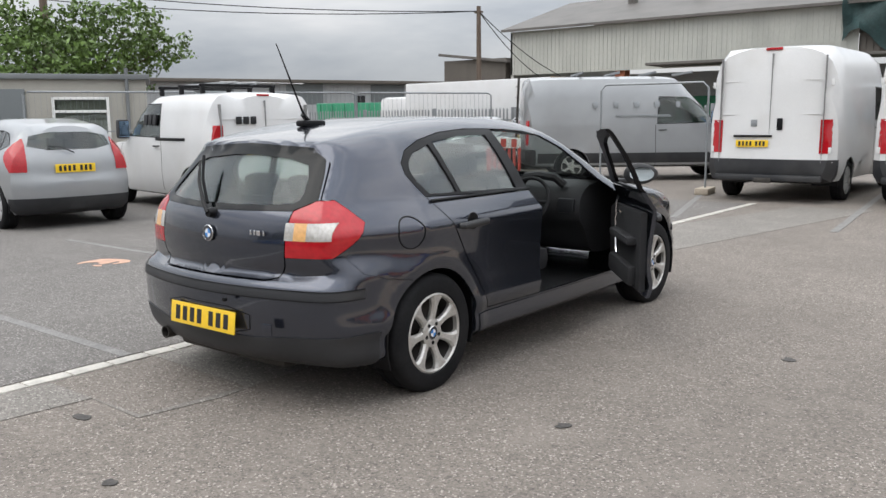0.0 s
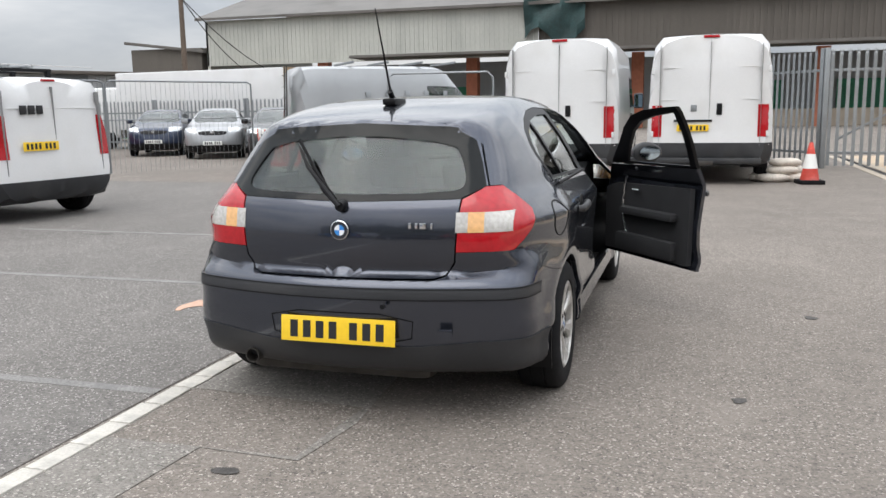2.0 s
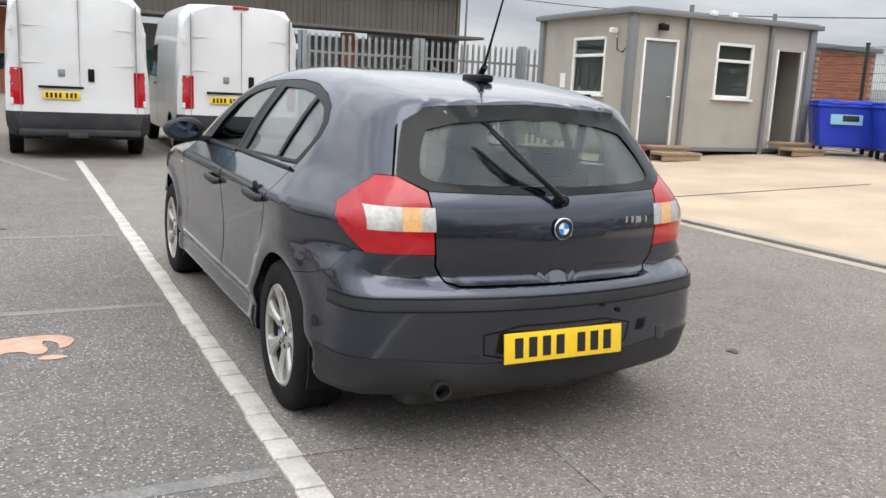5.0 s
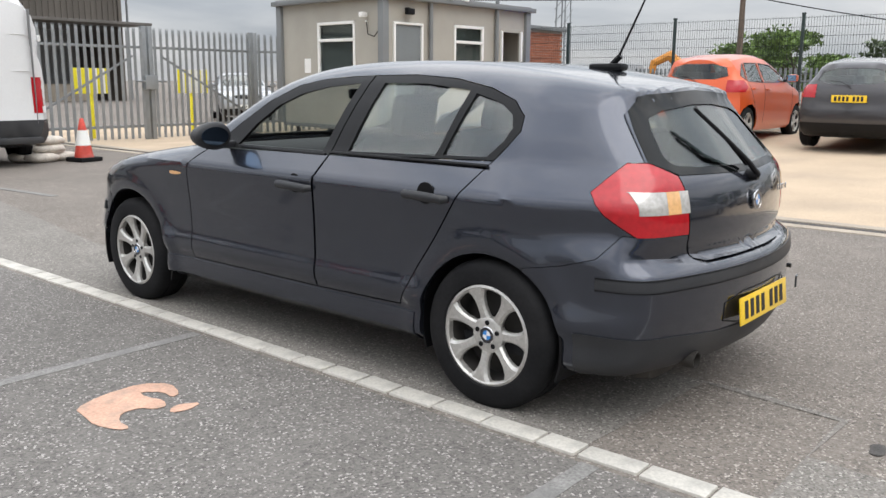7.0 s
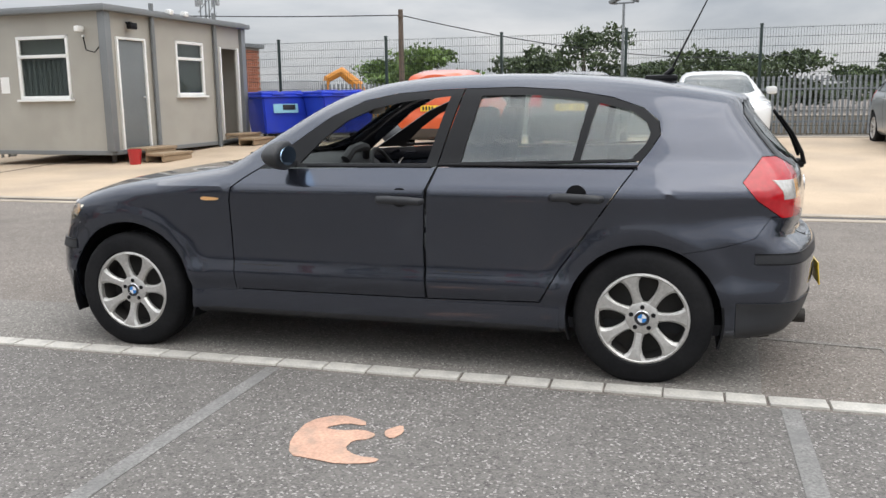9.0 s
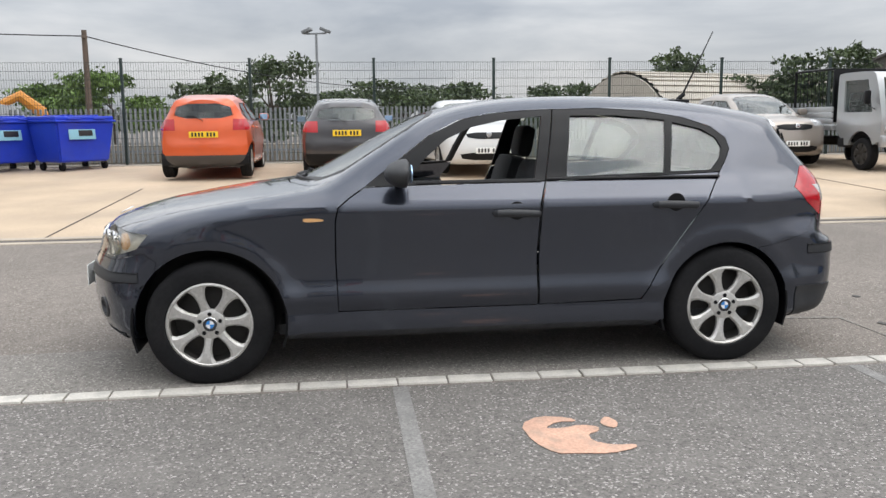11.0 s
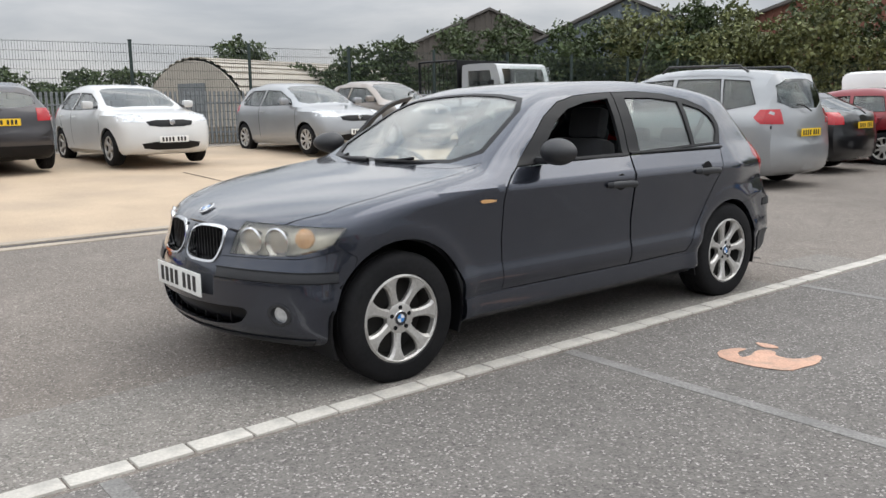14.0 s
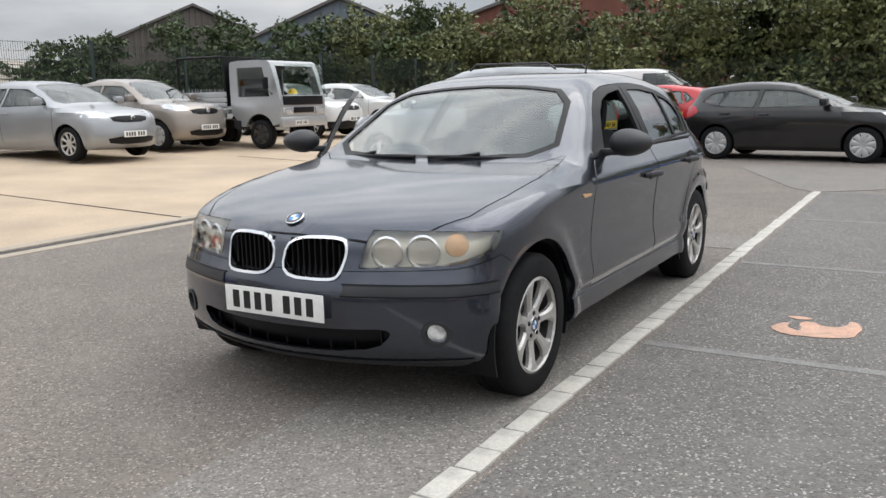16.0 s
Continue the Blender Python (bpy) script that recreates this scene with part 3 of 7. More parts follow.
LAMP_REAR = [(0.503, 0.972), (0.575, 1.012), (0.62, 1.1), (1.0, 1.1), (1.0, 0.66), (0.482, 0.712)]
BAND_SIDE = [(-1.78, 0.925), (-1.84, 0.84), (-2.5, 0.825), (-2.5, 0.905)]
HEAD_SIDE = [(1.60, 0.755), (1.66, 0.685), (1.80, 0.635), (2.5, 0.585), (2.5, 0.80)]
HEAD_FRONT = [(0.385, 0.775), (0.375, 0.70), (0.36, 0.60), (1.0, 0.55), (1.0, 0.80)]
KIDNEY = rounded([(0.022, 0.585), (0.035, 0.735), (0.285, 0.742), (0.315, 0.70), (0.295, 0.60), (0.262, 0.578)], 2)
INTAKE = rounded([(-0.53, 0.395), (-0.42, 0.285), (0.42, 0.285), (0.53, 0.395), (0.30, 0.385), (-0.30, 0.385)], 2)
TAILGATE = [(0.482, 0.712), (0.445, 0.655), (0.40, 0.642), (-0.40, 0.642), (-0.445, 0.655), (-0.482, 0.712), (-0.503, 0.972), (-0.60, 1.02), (-0.56, 1.13), (-0.495, 1.31), (0.495, 1.31), (0.56, 1.13), (0.60, 1.02), (0.503, 0.972)]
REAR_WIN = rounded([(0.46, 0.995), (0.515, 1.025), (0.485, 1.12), (0.43, 1.20), (0.0, 1.238), (-0.43, 1.20), (-0.485, 1.12), (-0.515, 1.025), (-0.46, 0.995), (0.0, 0.985)], 1)
REAR_BORDER = [(0.495, 0.974), (0.59, 1.02), (0.553, 1.12), (0.488, 1.262), (0.0, 1.285), (-0.488, 1.262), (-0.553, 1.12), (-0.59, 1.02), (-0.495, 0.974), (0.0, 0.962)]
SCREEN = [(0.665, 0.66), (0.55, 0.79), (0.30, 0.88), (0.0, 0.905), (-0.30, 0.88), (-0.55, 0.79), (-0.665, 0.66), (-0.585, 0.32), (-0.48, 0.20), (-0.25, 0.155), (0.0, 0.14), (0.25, 0.155), (0.48, 0.20), (0.585, 0.32)]
BONNET = [(0.725, 0.72), (0.62, 0.84), (0.30, 0.945), (0.0, 0.97), (-0.30, 0.945), (-0.62, 0.84), (-0.725, 0.72), (-0.755, 1.1), (-0.745, 1.40), (-0.70, 1.64), (-0.60, 1.79), (-0.40, 1.905), (-0.20, 1.945), (0.0, 1.952), (0.20, 1.945), (0.40, 1.905), (0.60, 1.79), (0.70, 1.64), (0.745, 1.40), (0.755, 1.1)]
BUMP_SIDE_R = [(-1.50, 0.610), (-1.66, 0.638), (-1.795, 0.678), (-1.865, 0.765), (-2.6, 0.71), (-2.6, 0.1), (-1.55, 0.1)]
BUMP_SIDE_F = [(1.565, 0.62), (1.63, 0.665), (1.79, 0.625), (2.6, 0.575), (2.6, 0.1), (1.60, 0.1), (1.62, 0.4)]


def circle(cy, cz, r, n=28):
    return [(cy + r * math.cos(2 * math.pi * i / n), cz + r * math.sin(2 * math.pi * i / n)) for i in range(n)]


def hero_car(at):
    car = thing("hatchback", "dark grey metallic five-door hatchback with its driver's door open, on tarmac", "car", at)
    g, nrm = body_grid(HERO, 170, 190)
    skin = lambda out=0.0, thick=0.022: shell_mesh(g, nrm, out, thick)  # noqa: E731

    def both_end(pts, lo, hi):
        bm = prism(pts, lo, hi, "y")
        return add_prism(bm, [(-u, v) for u, v in pts], lo, hi, "y")

    def solid(bm_a, bm_b):
        bmesh.ops.recalc_face_normals(bm_a, faces=bm_a.faces)
        me = bpy.data.meshes.new("tool")
        bm_a.to_mesh(me)
        bm_a.free()
        out = carve(me, [("INTERSECT", bm_b)])
        bm = bmesh.new()
        bm.from_mesh(out)
        return bm

    def pair(bm):
        """A tool with its mirror image."""
        me = bpy.data.meshes.new("half")
        bm.to_mesh(me)
        bm.from_mesh(mirrored(me, "half"))
        return bm

    lamp = lambda s, e, a, b: pair(solid(prism(s, 0.2, 1.2), prism(e, a, b, "y")))  # noqa: E731
    arches = lambda r=0.372: both(circle(1.32, 0.305, r, 40), 0.45, 1.3)  # noqa: E731
    arches_r = lambda r=0.347: both(circle(-1.33, 0.297, r, 40), 0.45, 1.3)  # noqa: E731
    door_cut = DOOR_F[:6] + FRAME_F[1:6] + FRAME_R[1:] + DOOR_R[5:] + [(-0.32, 0.345)]
    bump_r = lambda: prism(BUMP_SIDE_R, -1.2, 1.2)  # noqa: E731
    bump_f = lambda: prism(BUMP_SIDE_F, -1.2, 1.2)  # noqa: E731
    body = carve(skin(), [("DIFFERENCE", both(grown(door_cut, 0.002), 0.35, 1.2)), ("DIFFERENCE", arches()), ("DIFFERENCE", arches_r()),
                          ("DIFFERENCE", prism(SCREEN, 0.93, 1.7, "z")), ("DIFFERENCE", prism(grown(BONNET, 0.002), 0.7, 1.2, "z")),
                          ("DIFFERENCE", prism(grown(TAILGATE, 0.003), -2.4, -1.74, "y")), ("DIFFERENCE", lamp(LAMP_SIDE, LAMP_REAR, -2.5, -1.6)),
                          ("DIFFERENCE", lamp(HEAD_SIDE, HEAD_FRONT, 1.4, 2.5)), ("DIFFERENCE", bump_r()), ("DIFFERENCE", bump_f()), ("DIFFERENCE", both_end(KIDNEY, 1.8, 2.4))])
    link(body, "body", "paint", car)
    # bumpers
    rb = carve(skin(), [("INTERSECT", prism(grown(BUMP_SIDE_R, -0.003), -1.2, 1.2)), ("DIFFERENCE", arches_r()),
                        ("DIFFERENCE", prism(grown(TAILGATE, 0.003), -2.125, -1.74, "y"))])
    rear_bumper = link(rb, "rear_bumper", "paint", car)
    link(carve(skin(0.004, 0.02), [("INTERSECT", prism([(-0.9, 0.565), (-0.9, 0.605), (0.9, 0.605), (0.9, 0.565)], -2.4, -1.80, "y"))]), "rubbing_strip", "trim", rear_bumper, "dark rubbing strip")
    link(carve(skin(0.005, 0.02), [("INTERSECT", prism([(-1.0, 0.1), (-1.0, 0.395), (-0.60, 0.385), (-0.34, 0.362), (0.34, 0.362), (0.60, 0.385), (1.0, 0.395), (1.0, 0.1)], -2.4, -1.73, "y")),
                                  ("DIFFERENCE", arches_r())]), "lower_valance", "trim", rear_bumper, "dark lower valance")
    for z in (0.561, 0.606):
        link(carve(skin(0.0055, 0.012), [("INTERSECT", prism([(-0.9, z), (-0.9, z + 0.005), (0.9, z + 0.005), (0.9, z)], -2.4, -1.80, "y"))]), "strip_gap", "black", rear_bumper)
    recess = rounded([(-0.315, 0.365), (-0.33, 0.505), (0.33, 0.505), (0.315, 0.365)], 1)
    link(carve(skin(0.002, 0.012), [("INTERSECT", prism(recess, -2.4, -1.9, "y")), ("DIFFERENCE", prism(grown(recess, -0.006), -2.5, -1.8, "y"))]), "plate_recess", "black", rear_bumper, "shut line round the plate recess")
    part("parking_sensor", rod((0.215, -2.152, 0.545), (0.215, -2.168, 0.545), 0.010), "black", rear_bumper)
    part("tow_eye_cover", box((0.47, -2.118, 0.425), (0.055, 0.008, 0.055), 0.003, Matrix.Rotation(radians(13), 4, "Z")), "paint", rear_bumper)
    fb = carve(skin(), [("INTERSECT", prism(grown(BUMP_SIDE_F, -0.003), -1.2, 1.2)), ("DIFFERENCE", arches()), ("DIFFERENCE", both_end(KIDNEY, 1.8, 2.4)),
                        ("DIFFERENCE", prism(INTAKE, 1.8, 2.4, "y")), ("DIFFERENCE", both_end(circle(0.665, 0.375, 0.052, 20), 1.5, 2.4))])
    front_bumper = link(fb, "front_bumper", "paint", car)
    for s in (1, -1):
        link(carve(skin(0.005, 0.02), [("INTERSECT", prism([(s * u, v) for u, v in [(0.32, 0.522), (0.32, 0.562), (0.92, 0.562), (0.92, 0.522)]], 1.66, 2.4, "y"))]), "rubbing_strip", "trim", front_bumper, "dark rubbing strip")
        for z in (0.518, 0.563):
            link(carve(skin(0.0065, 0.012), [("INTERSECT", prism([(s * u, v) for u, v in [(0.31, z), (0.31, z + 0.005), (0.92, z + 0.005), (0.92, z)]], 1.66, 2.4, "y"))]), "strip_gap", "black", front_bumper)
    link(carve(skin(0.006, 0.02), [("INTERSECT", prism([(-0.95, 0.1), (-0.95, 0.262), (-0.4, 0.25), (0.4, 0.25), (0.95, 0.262), (0.95, 0.1)], 1.75, 2.4, "y"))]), "lip_spoiler", "trim", front_bumper, "dark lower lip")
    link(carve(skin(-0.05, 0.02), [("INTERSECT", prism(grown(INTAKE, 0.04), 1.8, 2.4, "y"))]), "intake_mesh", "black", front_bumper)
    for i in range(9):
        x = -0.44 + 0.11 * i
        part("intake_bar", box((x, 1.965 - 0.3 * x * x, 0.335), (0.008, 0.02, 0.10)), "black", front_bumper, smooth=0)
    for s in (1, -1):
        me = carve(skin(-0.012, 0.015), [("INTERSECT", prism([(s * u, v) for u, v in circle(0.665, 0.375, 0.051, 20)], 1.5, 2.4, "y"))])
        link(me, "fog_lamp", "head_lens", car, label="round clear fog lamp")
        me = carve(skin(0.006, 0.03), [("INTERSECT", prism([(s * u, v) for u, v in circle(0.665, 0.375, 0.052, 20)], 1.5, 2.4, "y")), ("DIFFERENCE", prism([(s * u, v) for u, v in circle(0.665, 0.375, 0.038, 20)], 1.4, 2.5, "y"))])
        link(me, "fog_lamp_surround", "trim", front_bumper)
    # bonnet, tailgate, roof spoiler
    bonnet = link(carve(skin(), [("INTERSECT", prism(grown(BONNET, -0.005), 0.7, 1.2, "z")), ("DIFFERENCE", prism(SCREEN, 0.93, 1.7, "z")), ("DIFFERENCE", lamp(HEAD_SIDE, HEAD_FRONT, 1.4, 2.5)),
                                ("DIFFERENCE", both_end(grown(KIDNEY, 0.004), 1.8, 2.4)), ("DIFFERENCE", bump_f())]), "bonnet", "paint", car)
    tailgate = link(carve(skin(), [("INTERSECT", prism(grown(TAILGATE, -0.005), -2.4, -1.74, "y")), ("DIFFERENCE", prism(REAR_WIN, -2.4, -1.6, "y"))]), "tailgate", "paint", car)
    rim_w = carve(skin(0.003, 0.008), [("INTERSECT", prism(REAR_BORDER, -2.4, -1.745, "y")), ("DIFFERENCE", prism(grown(REAR_WIN, -0.004), -2.4, -1.6, "y"))])
    link(rim_w, "window_border", "black_gloss", tailgate)
    glass = link(carve(skin(-0.002, 0.005), [("INTERSECT", prism(grown(REAR_WIN, 0.01), -2.4, -1.74, "y"))]), "rear_window", "rear_glass", tailgate)
    glass.visible_shadow = False
    glass = link(carve(skin(-0.004, 0.005), [("INTERSECT", prism(grown(SCREEN, 0.012), 0.9, 1.7, "z"))]), "windscreen", "glass", car)
    glass.visible_shadow = False
    band = carve(skin(0.001, 0.006), [("INTERSECT", prism(grown(SCREEN, 0.006), 0.9, 1.7, "z")), ("DIFFERENCE", prism(grown(SCREEN, -0.03), 0.8, 1.8, "z"))])
    link(band, "windscreen_seal", "black", car)
    part("scuttle", add_tube(bmesh.new(), [(x, 0.925 - 0.45 * x * x, 0.945 - 0.03 * x * x) for x in np.linspace(-0.62, 0.62, 15)], 0.022), "black", car)
    # doors; the other side is the mirror image
    cut_d = {}
    cut_d["dp"] = carve(skin(), [("INTERSECT", prism(grown(DOOR_F, -0.005), -1.2, -0.35))])
    cut_d["fr"] = carve(skin(0.001, 0.02), [("INTERSECT", prism(grown(FRAME_F, -0.002), -1.2, -0.35)), ("DIFFERENCE", prism(WIN_F, -1.3, -0.3))])
    cut_d["rp"] = carve(skin(), [("INTERSECT", prism(grown(DOOR_R, -0.005), -1.2, -0.35)), ("DIFFERENCE", arches_r())])
    cut_d["rf"] = carve(skin(0.001, 0.02), [("INTERSECT", prism(grown(FRAME_R, -0.002), -1.2, -0.35)), ("DIFFERENCE", prism(WIN_R, -1.3, -0.3)), ("DIFFERENCE", prism(WIN_Q, -1.3, -0.3))])
    cut_d["gr"] = carve(skin(-0.006, 0.005), [("INTERSECT", prism(grown(WIN_R, 0.008), -1.2, -0.35))])
    cut_d["gq"] = carve(skin(-0.006, 0.005), [("INTERSECT", prism(grown(WIN_Q, 0.008), -1.2, -0.35))])
    cut_d["lamp"] = carve(skin(0.001, 0.05), [("INTERSECT", solid(prism(grown(LAMP_SIDE, -0.003), -1.2, -0.2), prism([(-u, v) for u, v in grown(LAMP_REAR, -0.003)], -2.5, -1.6, "y")))])
    cut_d["band"] = carve(skin(0.003, 0.01), [("INTERSECT", solid(prism(BAND_SIDE, -1.2, -0.2), prism([(-0.485, 0.80), (-0.487, 0.93), (-0.71, 0.93), (-0.71, 0.80)], -2.5, -1.6, "y")))])
    cut_d["amber"] = carve(skin(0.004, 0.01), [("INTERSECT", solid(prism(BAND_SIDE, -1.2, -0.2), prism([(-0.535, 0.80), (-0.535, 0.93), (-0.60, 0.93), (-0.60, 0.80)], -2.5, -1.6, "y")))])
    cut_d["head"] = carve(skin(0.0, 0.006), [("INTERSECT", solid(prism(grown(HEAD_SIDE, -0.003), -1.2, -0.2), prism([(-u, v) for u, v in grown(HEAD_FRONT, -0.003)], 1.4, 2.5, "y")))])
    cut_d["tub"] = carve(skin(-0.045, 0.01), [("INTERSECT", solid(prism(grown(HEAD_SIDE, 0.02), -1.2, -0.2), prism([(-u, v) for u, v in grown(HEAD_FRONT, 0.02)], 1.4, 2.5, "y")))])
    cut_d["ind"] = carve(skin(0.006, 0.012), [("INTERSECT", prism(rounded([(0.86, 0.80), (0.86, 0.822), (0.76, 0.815), (0.76, 0.803)], 2), -1.2, -0.5))])
    handle = bmesh.new()
    add_tube(handle, [(-0.868, 0.115, 0.0), (-0.892, 0.10, 0.002), (-0.898, 0.05, 0.003), (-0.898, -0.05, 0.0), (-0.892, -0.10, -0.003), (-0.868, -0.115, -0.003)], [0.012, 0.015, 0.016, 0.016, 0.015, 0.012], 10)
    for v in handle.verts:
        v.co.z *= 1.25
    hm = bpy.data.meshes.new("handle")
    handle.to_mesh(hm)
    handle.free()
    hinge = Vector((0.84, 0.69, 0.0))
    swing = Matrix.Translation(hinge) @ Matrix.Rotation(radians(OPEN_DOOR), 4, "Z") @ Matrix.Translation(-hinge)
    for s in (-1, 1):
        def put(key, name, mat, parent, label="", at=None, d=cut_d):
            me = d[key].copy() if s < 0 else mirrored(d[key], name)
            return link(me, name, mat, parent, at=at, label=label)
        open_it = swing if s > 0 else None
        fd = put("dp", "front_door", "paint", car, "open driver's door" if s > 0 else "", open_it)
        put("fr", "window_frame", "black", fd)
        rd = put("rp", "rear_door", "paint", car)
        put("rf", "window_frame", "black", rd)
        for key in ("gr", "gq"):
            put(key, "window_glass", "glass", rd).visible_shadow = False
        for door, hy, hz in ((fd, -0.20, 0.822), (rd, -1.03, 0.848)):
            m = bmesh.new()
            m.from_mesh(hm if s < 0 else mirrored(hm, "handle"))
            h = part("door_handle", m, "trim", door, at=Matrix.Translation((s * 0.008, hy, hz)))
            part("handle_recess", add_prism(bmesh.new(), circle(0, 0.012, 0.046, 20), s * (0.868 if door is fd else 0.870), s * (0.862 if door is fd else 0.864)), "black", h)
            part("belt_seal", add_tube(bmesh.new(), [(s * 0.80, a, 0.968 + (0.006 if door is fd else 0.016)) for a in ((0.30, -0.34) if door is fd else (-0.37, -1.29))], 0.008, 6), "black", door)
        tl = put("lamp", "tail_light", "red_lens", car, "red tail light with a clear band")
        put("band", "clear_band", "clear_lens", tl)
        put("amber", "indicator", "amber_lens", tl)
        hl = put("head", "headlight", "lamp_cover", car, "hazed headlight with twin round reflectors")
        hl.visible_shadow = False
        put("tub", "headlight_bowl", "hazed_lens", hl)
        put("ind", "side_indicator", "amber_lens", car)
        for hx, hy, r in ((0.455, 1.878, 0.058), (0.585, 1.818, 0.062)):
            bm = bmesh.new()
            add_lathe(bm, [(r, 0.0), (r * 1.12, 0.012), (r, 0.016), (r * 0.85, -0.03), (r * 0.3, -0.05), (0.001, -0.05)], 24)
            part("reflector", bm, "chrome", hl, at=Matrix.Translation((s * hx, hy - 0.005, 0.685)) @ Matrix.Rotation(s * -0.35, 4, "Z") @ FRONT)
        part("indicator_bulb", add_lathe(bmesh.new(), [(0.001, 0.0), (0.048, 0.0), (0.042, 0.014), (0.001, 0.022)], 20), "amber_lens", hl, "amber indicator reflector", at=Matrix.Translation((s * 0.690, 1.735, 0.705)) @ Matrix.Rotation(s * -0.6, 4, "Z") @ FRONT)
        # door mirror
        bm = bmesh.new()
        bmesh.ops.create_uvsphere(bm, u_segments=20, v_segments=12, radius=1.0)
        for v in bm.verts:
            x, y, z = v.co
            v.co = Vector((s * (0.935 + 0.112 * x), 0.36 + (0.06 + 0.03 * z if y < 0 else 0.105) * y * (0.3 if y < 0 else 1), 1.032 + 0.070 * z * (1 - 0.15 * x)))
        mir = part("door_mirror", bm, "trim", fd, "dark grey door mirror")
        part("mirror_glass", add_prism(bmesh.new(), [(s * (0.935 + 0.080 * math.cos(a)), 1.032 + 0.046 * math.sin(a)) for a in np.linspace(0, 6.283, 25)[:-1]], 0.333, 0.338, "y"), "mirror", mir)
        part("mirror_foot", box((s * 0.835, 0.385, 0.985), (0.10, 0.05, 0.035), 0.014), "trim", mir)
        # inside of the front door
        card = part("door_card", add_prism(bmesh.new(), grown([(0.66, 0.36), (0.66, 0.80), (0.52, 0.85), (-0.29, 0.86), (-0.27, 0.36)], -0.02), s * 0.80, s * 0.835), "interior", fd)
        part("armrest", box((s * 0.775, 0.12, 0.66), (0.07, 0.56, 0.05), 0.02), "interior", card)
        part("pull_handle", add_tube(bmesh.new(), [(s * 0.79, 0.44 + 0.06 * math.cos(a) - 0.08, 0.70 + 0.19 * math.sin(a)) for a in np.linspace(-1.5, 1.5, 12)], 0.009, 8), "chrome", card, "chrome pull handle")
        part("door_lever", add_tube(bmesh.new(), [(s * 0.785, 0.30, 0.80), (s * 0.78, 0.22, 0.80)], 0.009, 8), "chrome", card)
        part("door_pocket", box((s * 0.78, 0.15, 0.45), (0.06, 0.62, 0.12), 0.025), "interior", card)
        # sill and wheel wells
        link(carve(skin(0.006, 0.02), [("INTERSECT", prism([(s * u, v) for u, v in [(0.5, 0.1), (0.5, 0.335), (1.0, 0.335), (1.0, 0.1)]], -0.955, 0.955, "y")), ("DIFFERENCE", arches()), ("DIFFERENCE", arches_r())]), "sill", "paint", car)
        for wy in (1.33, -1.33):
            bm = bmesh.new()
            wr = 0.38 if wy > 0 else 0.356
            ring = [(wy + wr * math.cos(a), 0.30 + wr * math.sin(a)) for a in np.linspace(-0.35, math.pi + 0.35, 24)]
            inner = [(wy + (wr - 0.01) * math.cos(a), 0.30 + (wr - 0.01) * math.sin(a)) for a in np.linspace(math.pi + 0.35, -0.35, 24)]
            add_prism(bm, ring + inner, s * 0.5, s * 0.835)
            add_prism(bm, ring, s * 0.49, s * 0.50)
            part("wheel_well", bm, "black", car)
            w, h, hub = wheel(car, s * 0.752, wy, 0.312, 0.205, z=0.302)
            roundel(w, Matrix.Translation((0, 0, h * 0.79)), 0.036, "hub_badge")
            for i in range(5):
                a = 2 * math.pi * i / 5
                part("wheel_bolt", rod((0.052 * math.cos(a), 0.052 * math.sin(a), h * 0.7), (0.052 * math.cos(a), 0.052 * math.sin(a), h * 0.83), 0.0105, 10), "black", w)
        # kidney grille
        kid = [(s * u, v) for u, v in KIDNEY]
        ring = link(carve(skin(0.007, 0.035), [("INTERSECT", prism(grown(kid, 0.006), 1.8, 2.4, "y")), ("DIFFERENCE", prism(grown(kid, -0.005), 1.7, 2.5, "y"))]), "grille_surround", "chrome", car, label="chrome kidney grille surround")
        link(carve(skin(-0.05, 0.015), [("INTERSECT", prism(grown(kid, 0.03), 1.8, 2.4, "y"))]), "grille_backing", "black", ring)
        for i in range(9):
            x = 0.05 + 0.028 * i
            part("grille_slat", box((s * x, 1.955 - 0.3 * x * x, 0.66), (0.007, 0.03, 0.145 if i < 8 else 0.11)), "black", ring, smooth=0)
    # fuel flap on the driver's side
    link(carve(skin(0.003, 0.01), [("INTERSECT", prism(circle(-1.50, 0.845, 0.082, 40), 0.5, 1.2)), ("DIFFERENCE", prism(circle(-1.50, 0.845, 0.077, 40), 0.4, 1.3))]), "fuel_flap_gap", "black", car, label="round fuel flap seam")
    # floor, seats and dashboard
    part("floor_pan", add_prism(bmesh.new(), [(-0.76, -1.8), (-0.76, 1.0), (0.76, 1.0), (0.76, -1.8)], 0.22, 0.27, "z"), "interior", car)
    part("roof_lining", add_tube(bmesh.new(), [(0, -1.4, 1.33), (0, 0.0, 1.34)], 0.01), "interior", car)
    bm = bmesh.new()
    pts = [(1.0, 0.45), (1.05, 0.90), (0.80, 0.965), (0.55, 0.94), (0.44, 0.86), (0.42, 0.72), (0.52, 0.62), (0.60, 0.45)]
    add_prism(bm, rounded(pts, 2), -0.70, 0.70)
    dash = part("dashboard", bm, "interior", car)
    part("dash_vent", box((0.60, 0.43, 0.80), (0.13, 0.03, 0.10), 0.015), "trim", dash)
    part("instrument_hood", add_tube(bmesh.new(), [(0.18, 0.50, 0.93), (0.24, 0.48, 0.985), (0.36, 0.47, 1.0), (0.48, 0.48, 0.985), (0.54, 0.50, 0.93)], 0.03), "interior", dash)
    bm = bmesh.new()
    tilt = Matrix.Translation((0.36, 0.30, 0.83)) @ Matrix.Rotation(radians(65), 4, "X")
